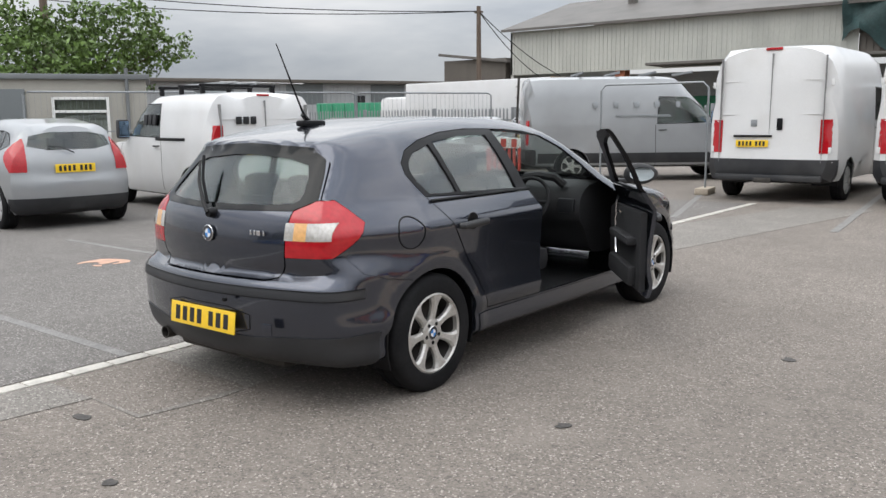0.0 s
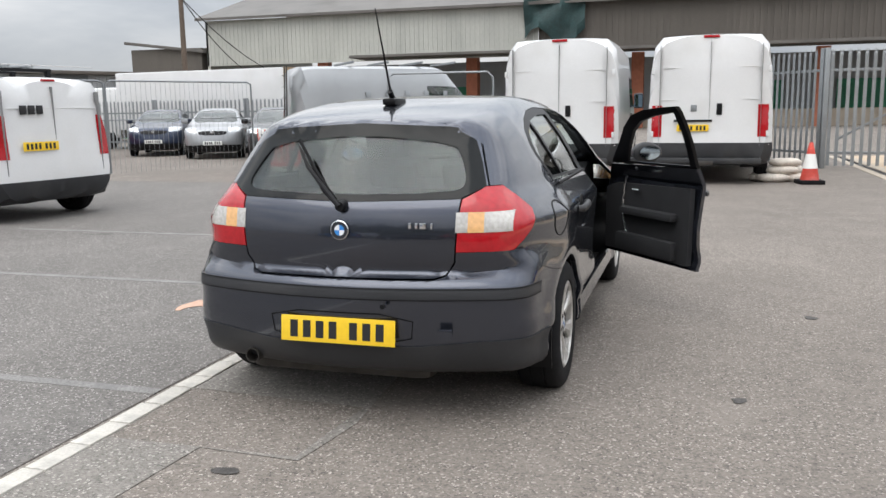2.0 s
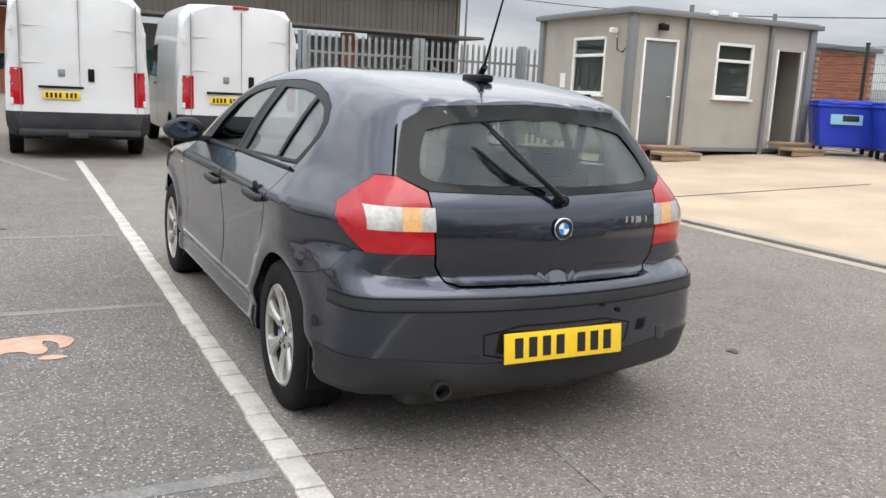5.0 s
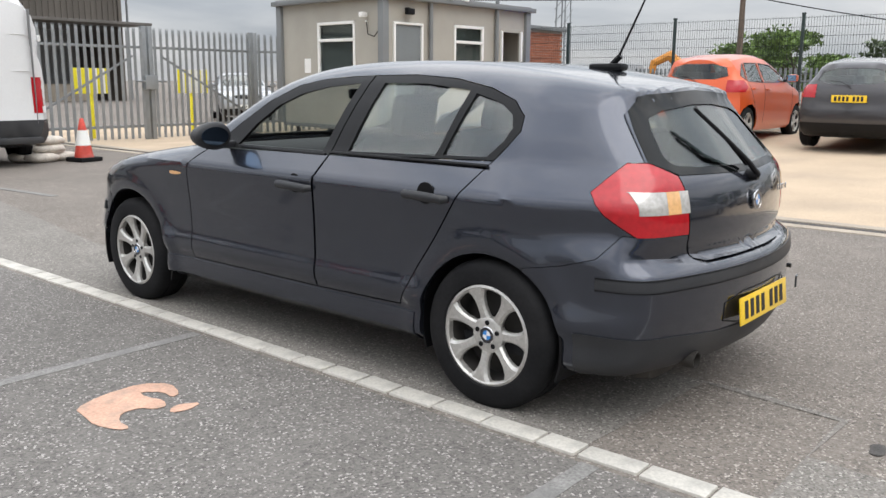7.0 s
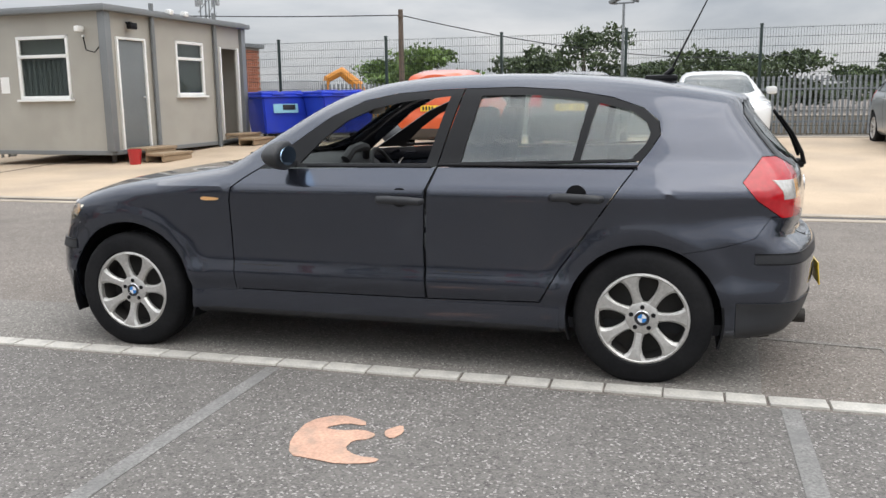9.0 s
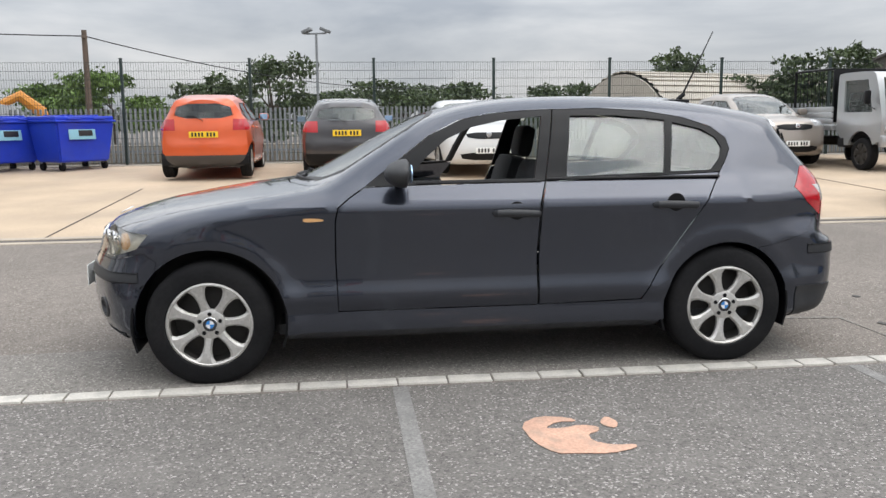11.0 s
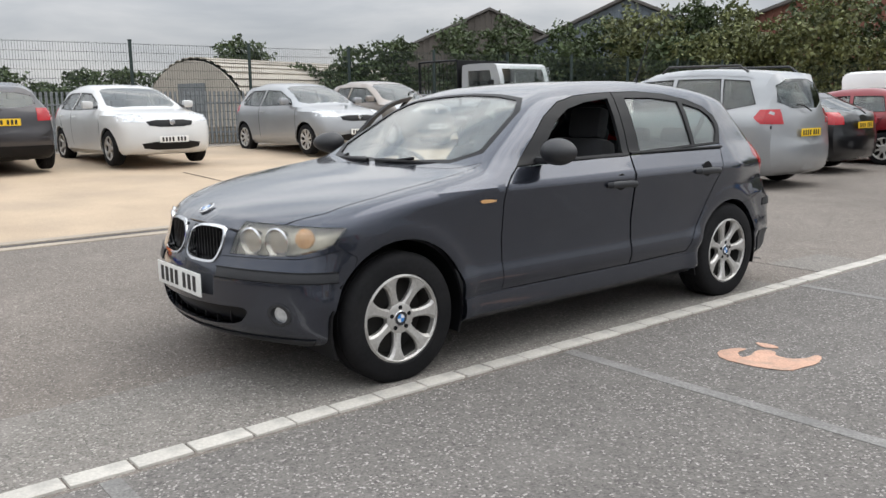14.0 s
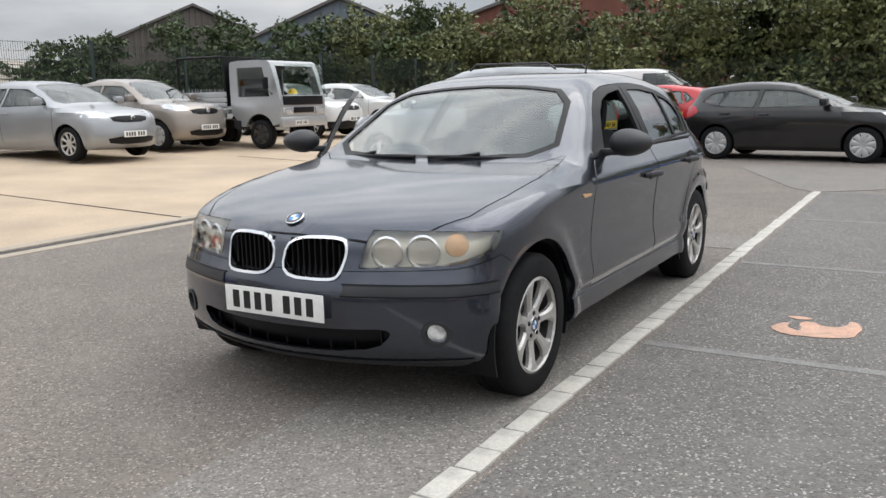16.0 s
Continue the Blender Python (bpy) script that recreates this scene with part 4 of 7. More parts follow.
    add_lathe(bm, [(0.17 + 0.014 * math.cos(a), 0.014 * math.sin(a)) for a in np.linspace(0, 6.283, 9)[:-1]], 36, tilt, close=True)
    add_lathe(bm, [(0.001, -0.03), (0.06, -0.03), (0.065, 0.0), (0.05, 0.015), (0.001, 0.018)], 20, tilt)
    for a in (0.0, math.pi, -math.pi / 2):
        add_rod(bm, tilt @ Vector((0.05 * math.cos(a), 0.05 * math.sin(a), 0)), tilt @ Vector((0.165 * math.cos(a), 0.165 * math.sin(a), 0)), 0.012)
    part("steering_wheel", bm, "interior", car, "black steering wheel")
    for sx in (0.36, -0.36):
        st = part("front_seat", add_box(add_box(bmesh.new(), (sx, -0.05, 0.47), (0.50, 0.52, 0.16), 0.06), (sx, -0.36, 0.76), (0.48, 0.15, 0.62), 0.065, Matrix.Rotation(radians(16), 4, "X")), "fabric", car)
        part("headrest", box((sx, -0.50, 1.15), (0.26, 0.10, 0.20), 0.05, Matrix.Rotation(radians(12), 4, "X")), "fabric", st)
        part("headrest_post", rod((sx - 0.05, -0.46, 1.0), (sx - 0.05, -0.49, 1.12), 0.007), "chrome", st)
        part("headrest_post", rod((sx + 0.05, -0.46, 1.0), (sx + 0.05, -0.49, 1.12), 0.007), "chrome", st)
    bench = part("rear_bench", add_box(add_box(bmesh.new(), (0, -0.98, 0.48), (1.24, 0.50, 0.16), 0.06), (0, -1.27, 0.74), (1.22, 0.15, 0.54), 0.06, Matrix.Rotation(radians(20), 4, "X")), "fabric", car)
    for sx in (0.38, -0.38, 0.0):
        part("headrest", box((sx, -1.40, 1.03), (0.25, 0.09, 0.13), 0.04, Matrix.Rotation(radians(14), 4, "X")), "fabric", bench)
    part("parcel_shelf", box((0, -1.68, 0.92), (1.05, 0.45, 0.02), 0.008), "interior", car)
    part("rear_view_mirror", box((0, 0.22, 1.24), (0.22, 0.03, 0.06), 0.02), "black", car)
    # small outer parts
    at_plate = Matrix.Translation((-0.0, -2.138, 0.426)) @ Matrix.Rotation(radians(-6), 4, "X") @ REAR
    number_plate(rear_bumper, at_plate, "plate_yellow")
    number_plate(front_bumper, Matrix.Translation((-0.005, 2.05, 0.472)) @ FRONT, "plate_white")
    roundel(tailgate, Matrix.Translation((0.0, -2.076, 0.845)) @ Matrix.Rotation(radians(-3), 4, "X") @ REAR, 0.041)
    roundel(bonnet, Matrix.Translation((0.0, 1.885, 0.797)) @ Matrix.Rotation(radians(62), 4, "X") @ FRONT, 0.041)
    for i, w in enumerate((0.012, 0.012, 0.026, 0.008)):
        part("model_badge", box((0.305 + 0.028 * i + (0.01 if i > 2 else 0), -2.056, 0.868), (w, 0.006, 0.024), 0.002), "chrome", tailgate, "small chrome badge bar")
    bm = bmesh.new()
    add_lathe(bm, [(0.029, 0.0), (0.034, 0.0), (0.034, 0.16), (0.029, 0.16)], 24, close=True)
    part("exhaust_pipe", bm, "steel_dark", car, "short round exhaust tail pipe", at=Matrix.Translation((-0.455, -1.90, 0.262)) @ REAR)
    part("silencer", box((-0.1, -1.78, 0.22), (0.9, 0.28, 0.14), 0.06), "steel_dark", car)
    # rear wiper, roof aerial, front wipers
    wip = part("rear_wiper", add_tube(bmesh.new(), [(0.0, -2.075, 0.945), (-0.06, -2.055, 1.0), (-0.17, -1.995, 1.10), (-0.245, -1.925, 1.19)], [0.012, 0.011, 0.009, 0.006]), "black", car)
    part("wiper_blade", add_tube(bmesh.new(), [(-0.045, -2.04, 0.99), (-0.15, -1.985, 1.10), (-0.255, -1.895, 1.215)], 0.008), "rubber", wip)
    part("wiper_cap", add_lathe(bmesh.new(), [(0.001, 0.02), (0.02, 0.02), (0.026, 0.0), (0.026, -0.03)], 16), "black", wip, at=Matrix.Translation((0.0, -2.055, 0.945)) @ REAR)
    bm = bmesh.new()
    add_box(bm, (0, -1.36, 1.38), (0.07, 0.17, 0.035), 0.017)
    add_tube(bm, [(0, -1.37, 1.385), (0, -1.42, 1.43)], 0.014)
    aer = part("roof_aerial", bm, "black", car, "black whip aerial")
    part("aerial_rod", add_tube(bmesh.new(), [(0, -1.41, 1.425), (0, -1.475, 1.56), (0, -1.59, 1.80)], [0.006, 0.005, 0.003]), "black", aer)
    for x0, x1 in ((0.02, 0.58), (-0.60, -0.06)):
        pts = [(x, 0.915 - 0.46 * x * x, 0.982 - 0.03 * x * x) for x in np.linspace(x0, x1, 8)]
        wp = part("front_wiper", add_tube(bmesh.new(), pts, 0.011), "black", car)
        part("wiper_arm", add_tube(bmesh.new(), [(x1 - 0.02, 0.93 - 0.46 * x1 * x1, 0.965 - 0.03 * x1 * x1), ((x0 + x1) / 2, 0.905 - 0.46 * ((x0 + x1) / 2) ** 2, 1.0)], 0.009), "black", wp)
    return car


OPEN_DOOR = 38.0
hero_car(pose(0.045, 0, 0))


# ---- other vehicles ----
def car_spec(wb, fo, ro, w, h, hz, bz, base=0.18, ws=0.33, top=0.02, tail=0.30, van=False, long_roof=0.0):
    """Outline, width table and openings of a car from its main measures; y = 0 lies midway between the wheels."""
    yf, yr = wb / 2 + fo, -wb / 2 - ro
    y_ws, y_top = wb / 2 - ws, wb * top
    prof = [(yf - 0.2, base), (yf - 0.03, base + 0.07), (yf, 0.42), (yf - 0.015, 0.55), (yf - 0.07, hz - 0.16), (yf - 0.2, hz - 0.05), (yf - 0.5, hz), (y_ws + 0.12, bz + 0.02),
            (y_ws, bz + 0.06), ((y_ws + y_top) / 2, (bz + h) / 2 + 0.03), (y_top, h - 0.07), (y_top - 0.35, h - 0.012), (y_top - 0.9, h), (yr + tail + 0.55, h - 0.035), (yr + tail, h - 0.10),
            (yr + tail - 0.03, h - 0.14), (yr + 0.10, bz + 0.04), (yr + 0.05, bz - 0.05), (yr + 0.03, 0.70), (yr, 0.62), (yr, 0.40), (yr + 0.05, base + 0.07), (yr + 0.2, base)]
    if van:
        prof = [p for p in prof[:13]] + [(yr + 0.35, h - 0.01), (yr + 0.12, h - 0.03), (yr + 0.07, h - 0.12), (yr + 0.03, 1.0), (yr, 0.62), (yr, 0.40), (yr + 0.03, base + 0.1), (yr + 0.15, base)]
    hw = w / 2
    wid = [(0.1, hw * 0.91), (0.25, hw * 0.955), (0.45, hw * 0.985), (0.7, hw), (bz - 0.1, hw * 0.99), (bz, hw * 0.95), (h - 0.28, hw * 0.80), (h - 0.1, hw * 0.70), (h + 0.05, hw * 0.58)]
    if van:
        wid = [(0.1, hw * 0.93), (0.3, hw * 0.97), (0.6, hw), (bz, hw * 0.995), (h * 0.75, hw * 0.96), (h - 0.15, hw * 0.905), (h, hw * 0.87)]
    r = 0.31 if h < 1.6 else 0.335
    spec = {"profile": prof, "widths": wid, "axis": (yr + 0.85, yf - 0.8, 0.62 if not van else 0.9), "wheels": [(wb / 2, r, r + 0.05), (-wb / 2, r, r + 0.05)], "edge": 0.1 if not van else 0.14,
            "bow_front": 0.36, "bow_rear": 0.22 if not van else 0.05, "taper_front": 0.16, "taper_rear": 0.12 if not van else 0.0, "start_front": wb / 2 - 0.1, "start_rear": -wb / 2 + 0.1, "top_taper": 0.05 if not van else 0.0}
    spec.update(yf=yf, yr=yr, wb=wb, r=r, w=w, h=h, hz=hz, bz=bz, y_ws=y_ws, y_top=y_top, tail=tail, van=van)
    return spec


def vehicle(name, label, category, spec, at, paint, rim="alloy", spokes=7, style="alloy", plates=("plate_white", "plate_yellow"), three_door=False, bumper=None, rear_windows=True, tall_lamp=False,
            group="", strips=(), grille=None, rails=False, glass_mat="glass_dark", moulding=False):
    s = spec
    car = thing(name, label, category, at, group)
    g, nrm = body_grid(s, 56, 54)
    skin = lambda out=0.0, thick=0.02: shell_mesh(g, nrm, out, thick)  # noqa: E731
    h, bz, yf, yr, wb, hw, r = s["h"], s["bz"], s["yf"], s["yr"], s["wb"], s["w"] / 2, s["r"]
    y_ws, y_top, tail, van = s["y_ws"], s["y_top"], s["tail"], s["van"]
    wt = h - 0.17
    yb = y_top - 0.62                                                    # middle pillar
    wins = []
    if van:
        front = [(y_ws - 0.15, bz + 0.05), (y_ws - 0.25, bz + 0.17), (y_top + 0.12, min(bz + 0.58, wt)), (y_top - 0.55, min(bz + 0.60, wt)), (y_top - 0.58, bz + 0.03)]
        wins = [front]
    else:
        ft = [(y_ws - 0.22, bz + 0.03), (y_ws - 0.38, bz + 0.13), (y_top + 0.02, wt - 0.03), (yb + 0.1, wt), (yb + 0.05, bz + 0.02)]
        yq = -wb / 2 + 0.02
        rt = [(yb - 0.03, bz + 0.02), (yb, wt), (yq + 0.12, wt - 0.01), (yq + 0.0, bz + 0.04)]
        qt = [(yq - 0.05, bz + 0.05), (yq + 0.05, wt - 0.015), (yr + tail + 0.35, wt - 0.05), (yr + tail + 0.18, bz + 0.13)]
        wins = [ft, rt, qt]
    arch = [both(circle(y, r, r + 0.05, 22), hw * 0.5, hw * 1.4) for y in (wb / 2, -wb / 2)]
    sw = hw * 0.74
    scr = [(sw, y_ws - 0.20), (sw * 0.8, y_ws - 0.05), (0, y_ws + 0.0), (-sw * 0.8, y_ws - 0.05), (-sw, y_ws - 0.20), (-sw * 0.86, y_top + 0.13), (-sw * 0.7, y_top + 0.04), (0, y_top), (sw * 0.7, y_top + 0.04), (sw * 0.86, y_top + 0.13)]
    rw = rounded([(hw * 0.66, bz + 0.06), (hw * 0.56, h - 0.19), (-hw * 0.56, h - 0.19), (-hw * 0.66, bz + 0.06)], 1)
    cuts = [("DIFFERENCE", a) for a in arch] + [("DIFFERENCE", both(w, 0.25, hw * 1.5)) for w in wins] + [("DIFFERENCE", prism(scr, bz, h + 0.3, "z"))]
    if rear_windows:
        cuts.append(("DIFFERENCE", prism(rw, yr - 0.2, yr + tail + 0.25, "y")))
    body = link(carve(skin(), cuts), "body", paint, car)
    for w in wins:
        me = carve(skin(-0.004, 0.006), [("INTERSECT", prism(grown(w, 0.01), -hw * 1.4, -0.25))])
        for m in (me, mirrored(me, "window")):
            link(m, "side_window", glass_mat, car).visible_shadow = False
        fr = carve(skin(0.003, 0.012), [("INTERSECT", prism(grown(w, 0.018), -hw * 1.4, -0.25)), ("DIFFERENCE", prism(w, -hw * 1.5, -0.2))])
        for m in (fr, mirrored(fr, "frame")):
            link(m, "window_frame", "black", car)
    link(carve(skin(-0.003, 0.006), [("INTERSECT", prism(grown(scr, 0.012), bz - 0.02, h + 0.3, "z"))]), "windscreen", glass_mat, car).visible_shadow = False
    if rear_windows:
        link(carve(skin(-0.003, 0.006), [("INTERSECT", prism(grown(rw, 0.012), yr - 0.2, yr + tail + 0.25, "y"))]), "rear_window", glass_mat, car).visible_shadow = False
    # lamps
    def corner(side, end, out, thick, a, b):
        me = carve(skin(out, thick), [("INTERSECT", prism(side, -hw * 1.4, -0.1)), ("INTERSECT", prism([(-u, v) for u, v in end], a, b, "y"))])
        return me, mirrored(me, "lamp")
    hz = s["hz"]
    heads = corner([(yf - 0.62, hz - 0.03), (yf - 0.45, hz - 0.14), (yf + 0.3, hz - 0.22), (yf + 0.3, hz)], [(hw * 0.52, hz - 0.22), (hw * 0.52, hz - 0.04), (hw * 1.3, hz + 0.02), (hw * 1.3, hz - 0.24)], 0.004, 0.02, yf - 0.9, yf + 0.3)
    for m in heads:
        link(m, "headlight", "head_lens", car)
    if tall_lamp:
        tails = corner([(yr + 0.10, 0.80), (yr + 0.12, 1.33), (yr - 0.3, 1.33), (yr - 0.3, 0.80)] if van else [(yr + 0.2, bz - 0.22), (yr + 0.28 + 0.1, bz + 0.05), (yr + tail + 0.05, wt - 0.1), (yr - 0.3, wt - 0.1), (yr - 0.3, bz - 0.22)],
                       [(hw * (0.76 if van else 0.70), 0.5), (hw * (0.76 if van else 0.62), 2.0), (hw * 1.3, 2.0), (hw * 1.3, 0.5)], 0.008, 0.02, yr - 0.3, yr + 1.0)
    else:
        tails = corner([(yr + 0.42, bz - 0.06), (yr + 0.36, bz + 0.05), (yr - 0.3, bz + 0.05), (yr - 0.3, bz - 0.17), (yr + 0.3, bz - 0.15)], [(hw * 0.62, bz - 0.3), (hw * 0.64, bz + 0.3), (hw * 1.3, bz + 0.3), (hw * 1.3, bz - 0.3)], 0.006, 0.02, yr - 0.3, yr + 1.0)
    for m in tails:
        link(m, "tail_light", "red_lens", car)
    # bumpers, sill strip, grille
    if bumper:
        zb = (0.70 if h > 2.2 else 0.52) if van else 0.42
        link(carve(skin(0.008, 0.02), [("INTERSECT", prism([(-2, 0.05), (-2, zb), (2, zb), (2, 0.05)], yr - 0.2, yr + 0.26, "y"))]), "rear_bumper", bumper, car)
        link(carve(skin(0.008, 0.02), [("INTERSECT", prism([(-2, 0.05), (-2, zb - 0.02), (2, zb - 0.02), (2, 0.05)], yf - 0.35, yf + 0.2, "y"))]), "front_bumper", bumper, car)
    if moulding:
        link(carve(skin(0.006, 0.02), [("INTERSECT", prism([(yr + 0.3, 0.40), (yr + 0.3, 0.62), (yf - 0.6, 0.62), (yf - 0.6, 0.40)], -hw * 1.3, hw * 1.3)), ("DIFFERENCE", both(circle(wb / 2, r, r + 0.06, 22), hw * 0.4, hw * 1.4)),
                                       ("DIFFERENCE", both(circle(-wb / 2, r, r + 0.06, 22), hw * 0.4, hw * 1.4))]), "side_moulding", "trim", car)
    link(carve(skin(0.004, 0.02), [("INTERSECT", prism(rounded([(-hw * 0.55, 0.28), (-hw * 0.62, 0.42), (hw * 0.62, 0.42), (hw * 0.55, 0.28)], 1), yf - 0.4, yf + 0.2, "y"))]), "lower_grille", "black", car)
    link(carve(skin(0.004, 0.02), [("INTERSECT", prism(rounded([(-hw * 0.42, hz - 0.25), (-hw * 0.50, hz - 0.13), (hw * 0.50, hz - 0.13), (hw * 0.42, hz - 0.25)], 1), yf - 0.4, yf + 0.2, "y"))]), "grille", grille or "black", car)
    # seams of doors as thin dark gaps
    seams = [[(y_ws - 0.02, bz - 0.02), (y_ws - 0.02, 0.33), (y_ws - 0.028, 0.33), (y_ws - 0.028, bz - 0.02)], [(yb + 0.0, bz), (yb + 0.02, 0.33), (yb + 0.01, 0.33), (yb - 0.01, bz)]]
    if not three_door and not van:
        seams.append([(-wb / 2 - 0.02, bz + 0.02), (-wb / 2 + 0.26, r + 0.22), (-wb / 2 + 0.45, 0.33), (-wb / 2 + 0.44, 0.33), (-wb / 2 + 0.25, r + 0.22), (-wb / 2 - 0.03, bz + 0.02)])
    for q in seams:
        me = carve(skin(0.0015, 0.01), [("INTERSECT", prism(q, -hw * 1.4, -0.25))])
        for m in (me, mirrored(me, "seam")):
            link(m, "door_gap", "black", car)
    for sx in (-1, 1):
        handles = [(yb + 0.16, bz - 0.11)] + ([] if three_door or van else [(-wb / 2 + 0.16, bz - 0.09)])
        for hy, hz2 in handles:
            part("door_handle", add_tube(bmesh.new(), [(sx * hw * 0.985, hy + 0.09, hz2), (sx * (hw + 0.025), hy + 0.06, hz2), (sx * (hw + 0.025), hy - 0.06, hz2), (sx * hw * 0.985, hy - 0.09, hz2)], 0.013, 6), paint if not van else "trim", car)
        mz = bz + 0.06
        mh = 0.07 if not van else 0.16
        mir = part("door_mirror", box((sx * (hw + 0.07), y_ws - 0.30, mz + mh * 0.6), (0.20, 0.13, mh * 2), 0.05), paint if not van else "trim", car)
        part("mirror_arm", box((sx * (hw - 0.04), y_ws - 0.28, mz), (0.12, 0.06, 0.04), 0.01), "trim", mir)
        part("mirror_glass", box((sx * (hw + 0.07), y_ws - 0.367, mz + mh * 0.6), (0.16, 0.004, mh * 1.6), 0.0), "mirror", mir)
        for wy in (wb / 2, -wb / 2):
            bm = bmesh.new()
            ring = [(wy + (r + 0.06) * math.cos(a), r + (r + 0.06) * math.sin(a)) for a in np.linspace(-0.2, math.pi + 0.2, 16)]
            add_prism(bm, ring + [(wy + (r + 0.045) * math.cos(a), r + (r + 0.045) * math.sin(a)) for a in np.linspace(math.pi + 0.2, -0.2, 16)], sx * hw * 0.55, sx * hw * 0.93)
            add_prism(bm, ring, sx * hw * 0.53, sx * hw * 0.55)
            part("wheel_well", bm, "black", car)
            wheel(car, sx * (hw - 0.125), wy, r, 0.2, rim, spokes, style=style)
        if rails:
            part("roof_rail", add_tube(bmesh.new(), [(sx * hw * 0.72, y_top - 0.3, h - 0.06), (sx * hw * 0.72, y_top - 0.42, h + 0.03), (sx * hw * 0.72, yr + tail + 0.5, h + 0.01), (sx * hw * 0.72, yr + tail + 0.36, h - 0.08)], 0.018, 8), "trim", car)
    # dark cabin with seats
    part("cabin_floor", box((0, (y_ws + yr) / 2, bz - 0.2), (hw * 1.7, y_ws - yr - 0.35, 0.05), 0.01), "interior", car)
    rows = (yb + 0.05,) if van else (yb + 0.05, -wb / 2 + 0.1)
    for ry in rows:
        for sx in (-0.36, 0.36):
            part("seat", add_box(add_box(bmesh.new(), (sx, ry, bz), (0.46, 0.14, 0.4), 0.05), (sx, ry - 0.05, bz + 0.27), (0.25, 0.09, 0.17), 0.04), "fabric", car)
    part("dashboard", box((0, y_ws - 0.15, bz - 0.06), (hw * 1.6, 0.35, 0.16), 0.06), "interior", car)
    # plates and badge
    number_plate(car, Matrix.Translation((0, yf + 0.012, 0.46)) @ FRONT, plates[0])
    zp = 0.80 if not van else 0.95
    number_plate(car, Matrix.Translation((0 if not van else -0.26, yr + (0.015 if not van else 0.0), zp if tall_lamp or not van else zp)) @ REAR, plates[1])
    part("badge", add_lathe(bmesh.new(), [(0.001, 0), (0.05, 0), (0.045, 0.008), (0.001, 0.01)], 20), "chrome", car, at=Matrix.Translation((0, yf - 0.02, hz - 0.17)) @ FRONT)
    if not van:
        wp = add_tube(bmesh.new(), [(0, yr + 0.03, bz + 0.02), (-0.16, yr + 0.06, bz + 0.10), (-0.32, yr + 0.07, bz + 0.11)], 0.01, 6)
        part("rear_wiper", wp, "black", car)
    return car


for key, c, metal in (("orange", (0.62, 0.10, 0.025), 0.2), ("charcoal", (0.05, 0.047, 0.05), 0.5), ("white_car", (0.62, 0.62, 0.61), 0.0), ("beige", (0.32, 0.28, 0.245), 0.5), ("black_car", (0.006, 0.006, 0.007), 0.0),
                      ("red_car", (0.42, 0.02, 0.025), 0.2), ("maroon", (0.2, 0.016, 0.022), 0.3), ("blue_car", (0.03, 0.15, 0.42), 0.3), ("navy", (0.02, 0.03, 0.06), 0.4), ("pale_silver", (0.34, 0.35, 0.36), 0.5)):
    M[key] = material("paint_" + key, c, 0.32, metal, spec=0.25, grain=0.04, scale=500, blotch=0.06, coat=0.9, dirt=tuple(0.6 * v + 0.03 for v in c), dirt_amount=0.2)

small = car_spec(2.49, 0.80, 0.66, 1.70, 1.46, 0.93, 0.97)


def on_ground(x, y, turn):
    return pose(x, y, ground_z(x, y), 0, 0, turn)


def repaint(src, name, label, at, paint, group=""):
    """A second car of the same make in another colour."""
    car = copy_thing(src, at)
    car.name = name
    tagged(car, label, "car", group)
    for o in car.children_recursive:
        for slot in o.material_slots:
            if slot.material == M["charcoal"]:
                slot.link = "OBJECT"
                slot.material = M[paint]
    return car


vehicle("hatchback", "silver three-door hatchback with dark bumpers and a yellow rear plate", "car", car_spec(2.486, 0.80, 0.64, 1.70, 1.46, 0.92, 0.98, tail=0.22), on_ground(-9.08, 1.41, 82.5), "pale_silver", "hubcap", 7, "cover", bumper="trim", tall_lamp=True, three_door=True)
vehicle("city_car", "orange and black five-door city car seen with its yellow plate", "car", car_spec(2.494, 0.50, 0.50, 1.66, 1.55, 0.98, 1.03, tail=0.16), on_ground(12.75, 3.1, -90), "orange", "alloy", 5, bumper="charcoal")
small_car = vehicle("hatchback", "dark grey small hatchback parked on the beige concrete", "car", small, on_ground(12.75, 0.5, -90), "charcoal", "alloy", 8, bumper="black", tall_lamp=False)
vehicle("hatchback", "white modern hatchback with a black grille, parked nose out", "car", car_spec(2.525, 0.82, 0.65, 1.74, 1.455, 0.92, 0.96), on_ground(12.6, -2.03, 92), "white_car", "alloy", 5, bumper=None)
vehicle("hatchback", "silver three-door hatchback with a yellow slip in its windscreen", "car", car_spec(2.575, 0.80, 0.62, 1.71, 1.49, 0.92, 0.98), on_ground(12.65, -5.95, 92), "pale_silver", "alloy", 8, three_door=True)
vehicle("hatchback", "beige metallic small rounded hatchback with a dusty bonnet", "car", car_spec(2.43, 0.72, 0.56, 1.66, 1.54, 0.98, 1.0), on_ground(13.2, -8.5, 92), "beige", "hubcap", 7, "cover")
vehicle("people_carrier", "silver grey people carrier with roof rails and dirty wheels", "car", car_spec(2.84, 0.90, 0.95, 1.82, 1.74, 1.02, 1.08, tail=0.28), on_ground(4.6, -8.2, -91), "pale_silver", "alloy", 5, rails=True, bumper=None)
vehicle("estate_car", "black hatchback with silver wheels standing side on", "car", car_spec(2.58, 0.86, 0.80, 1.77, 1.44, 0.90, 0.95), on_ground(0.1, -12.6, 81), "black_car", "hubcap", 9, "cover")
vehicle("saloon", "black saloon with red tail lights in the parked row", "car", car_spec(2.76, 0.85, 1.0, 1.78, 1.45, 0.92, 0.97, tail=0.85), on_ground(5.2, -11.1, -90), "black_car", "alloy", 5)
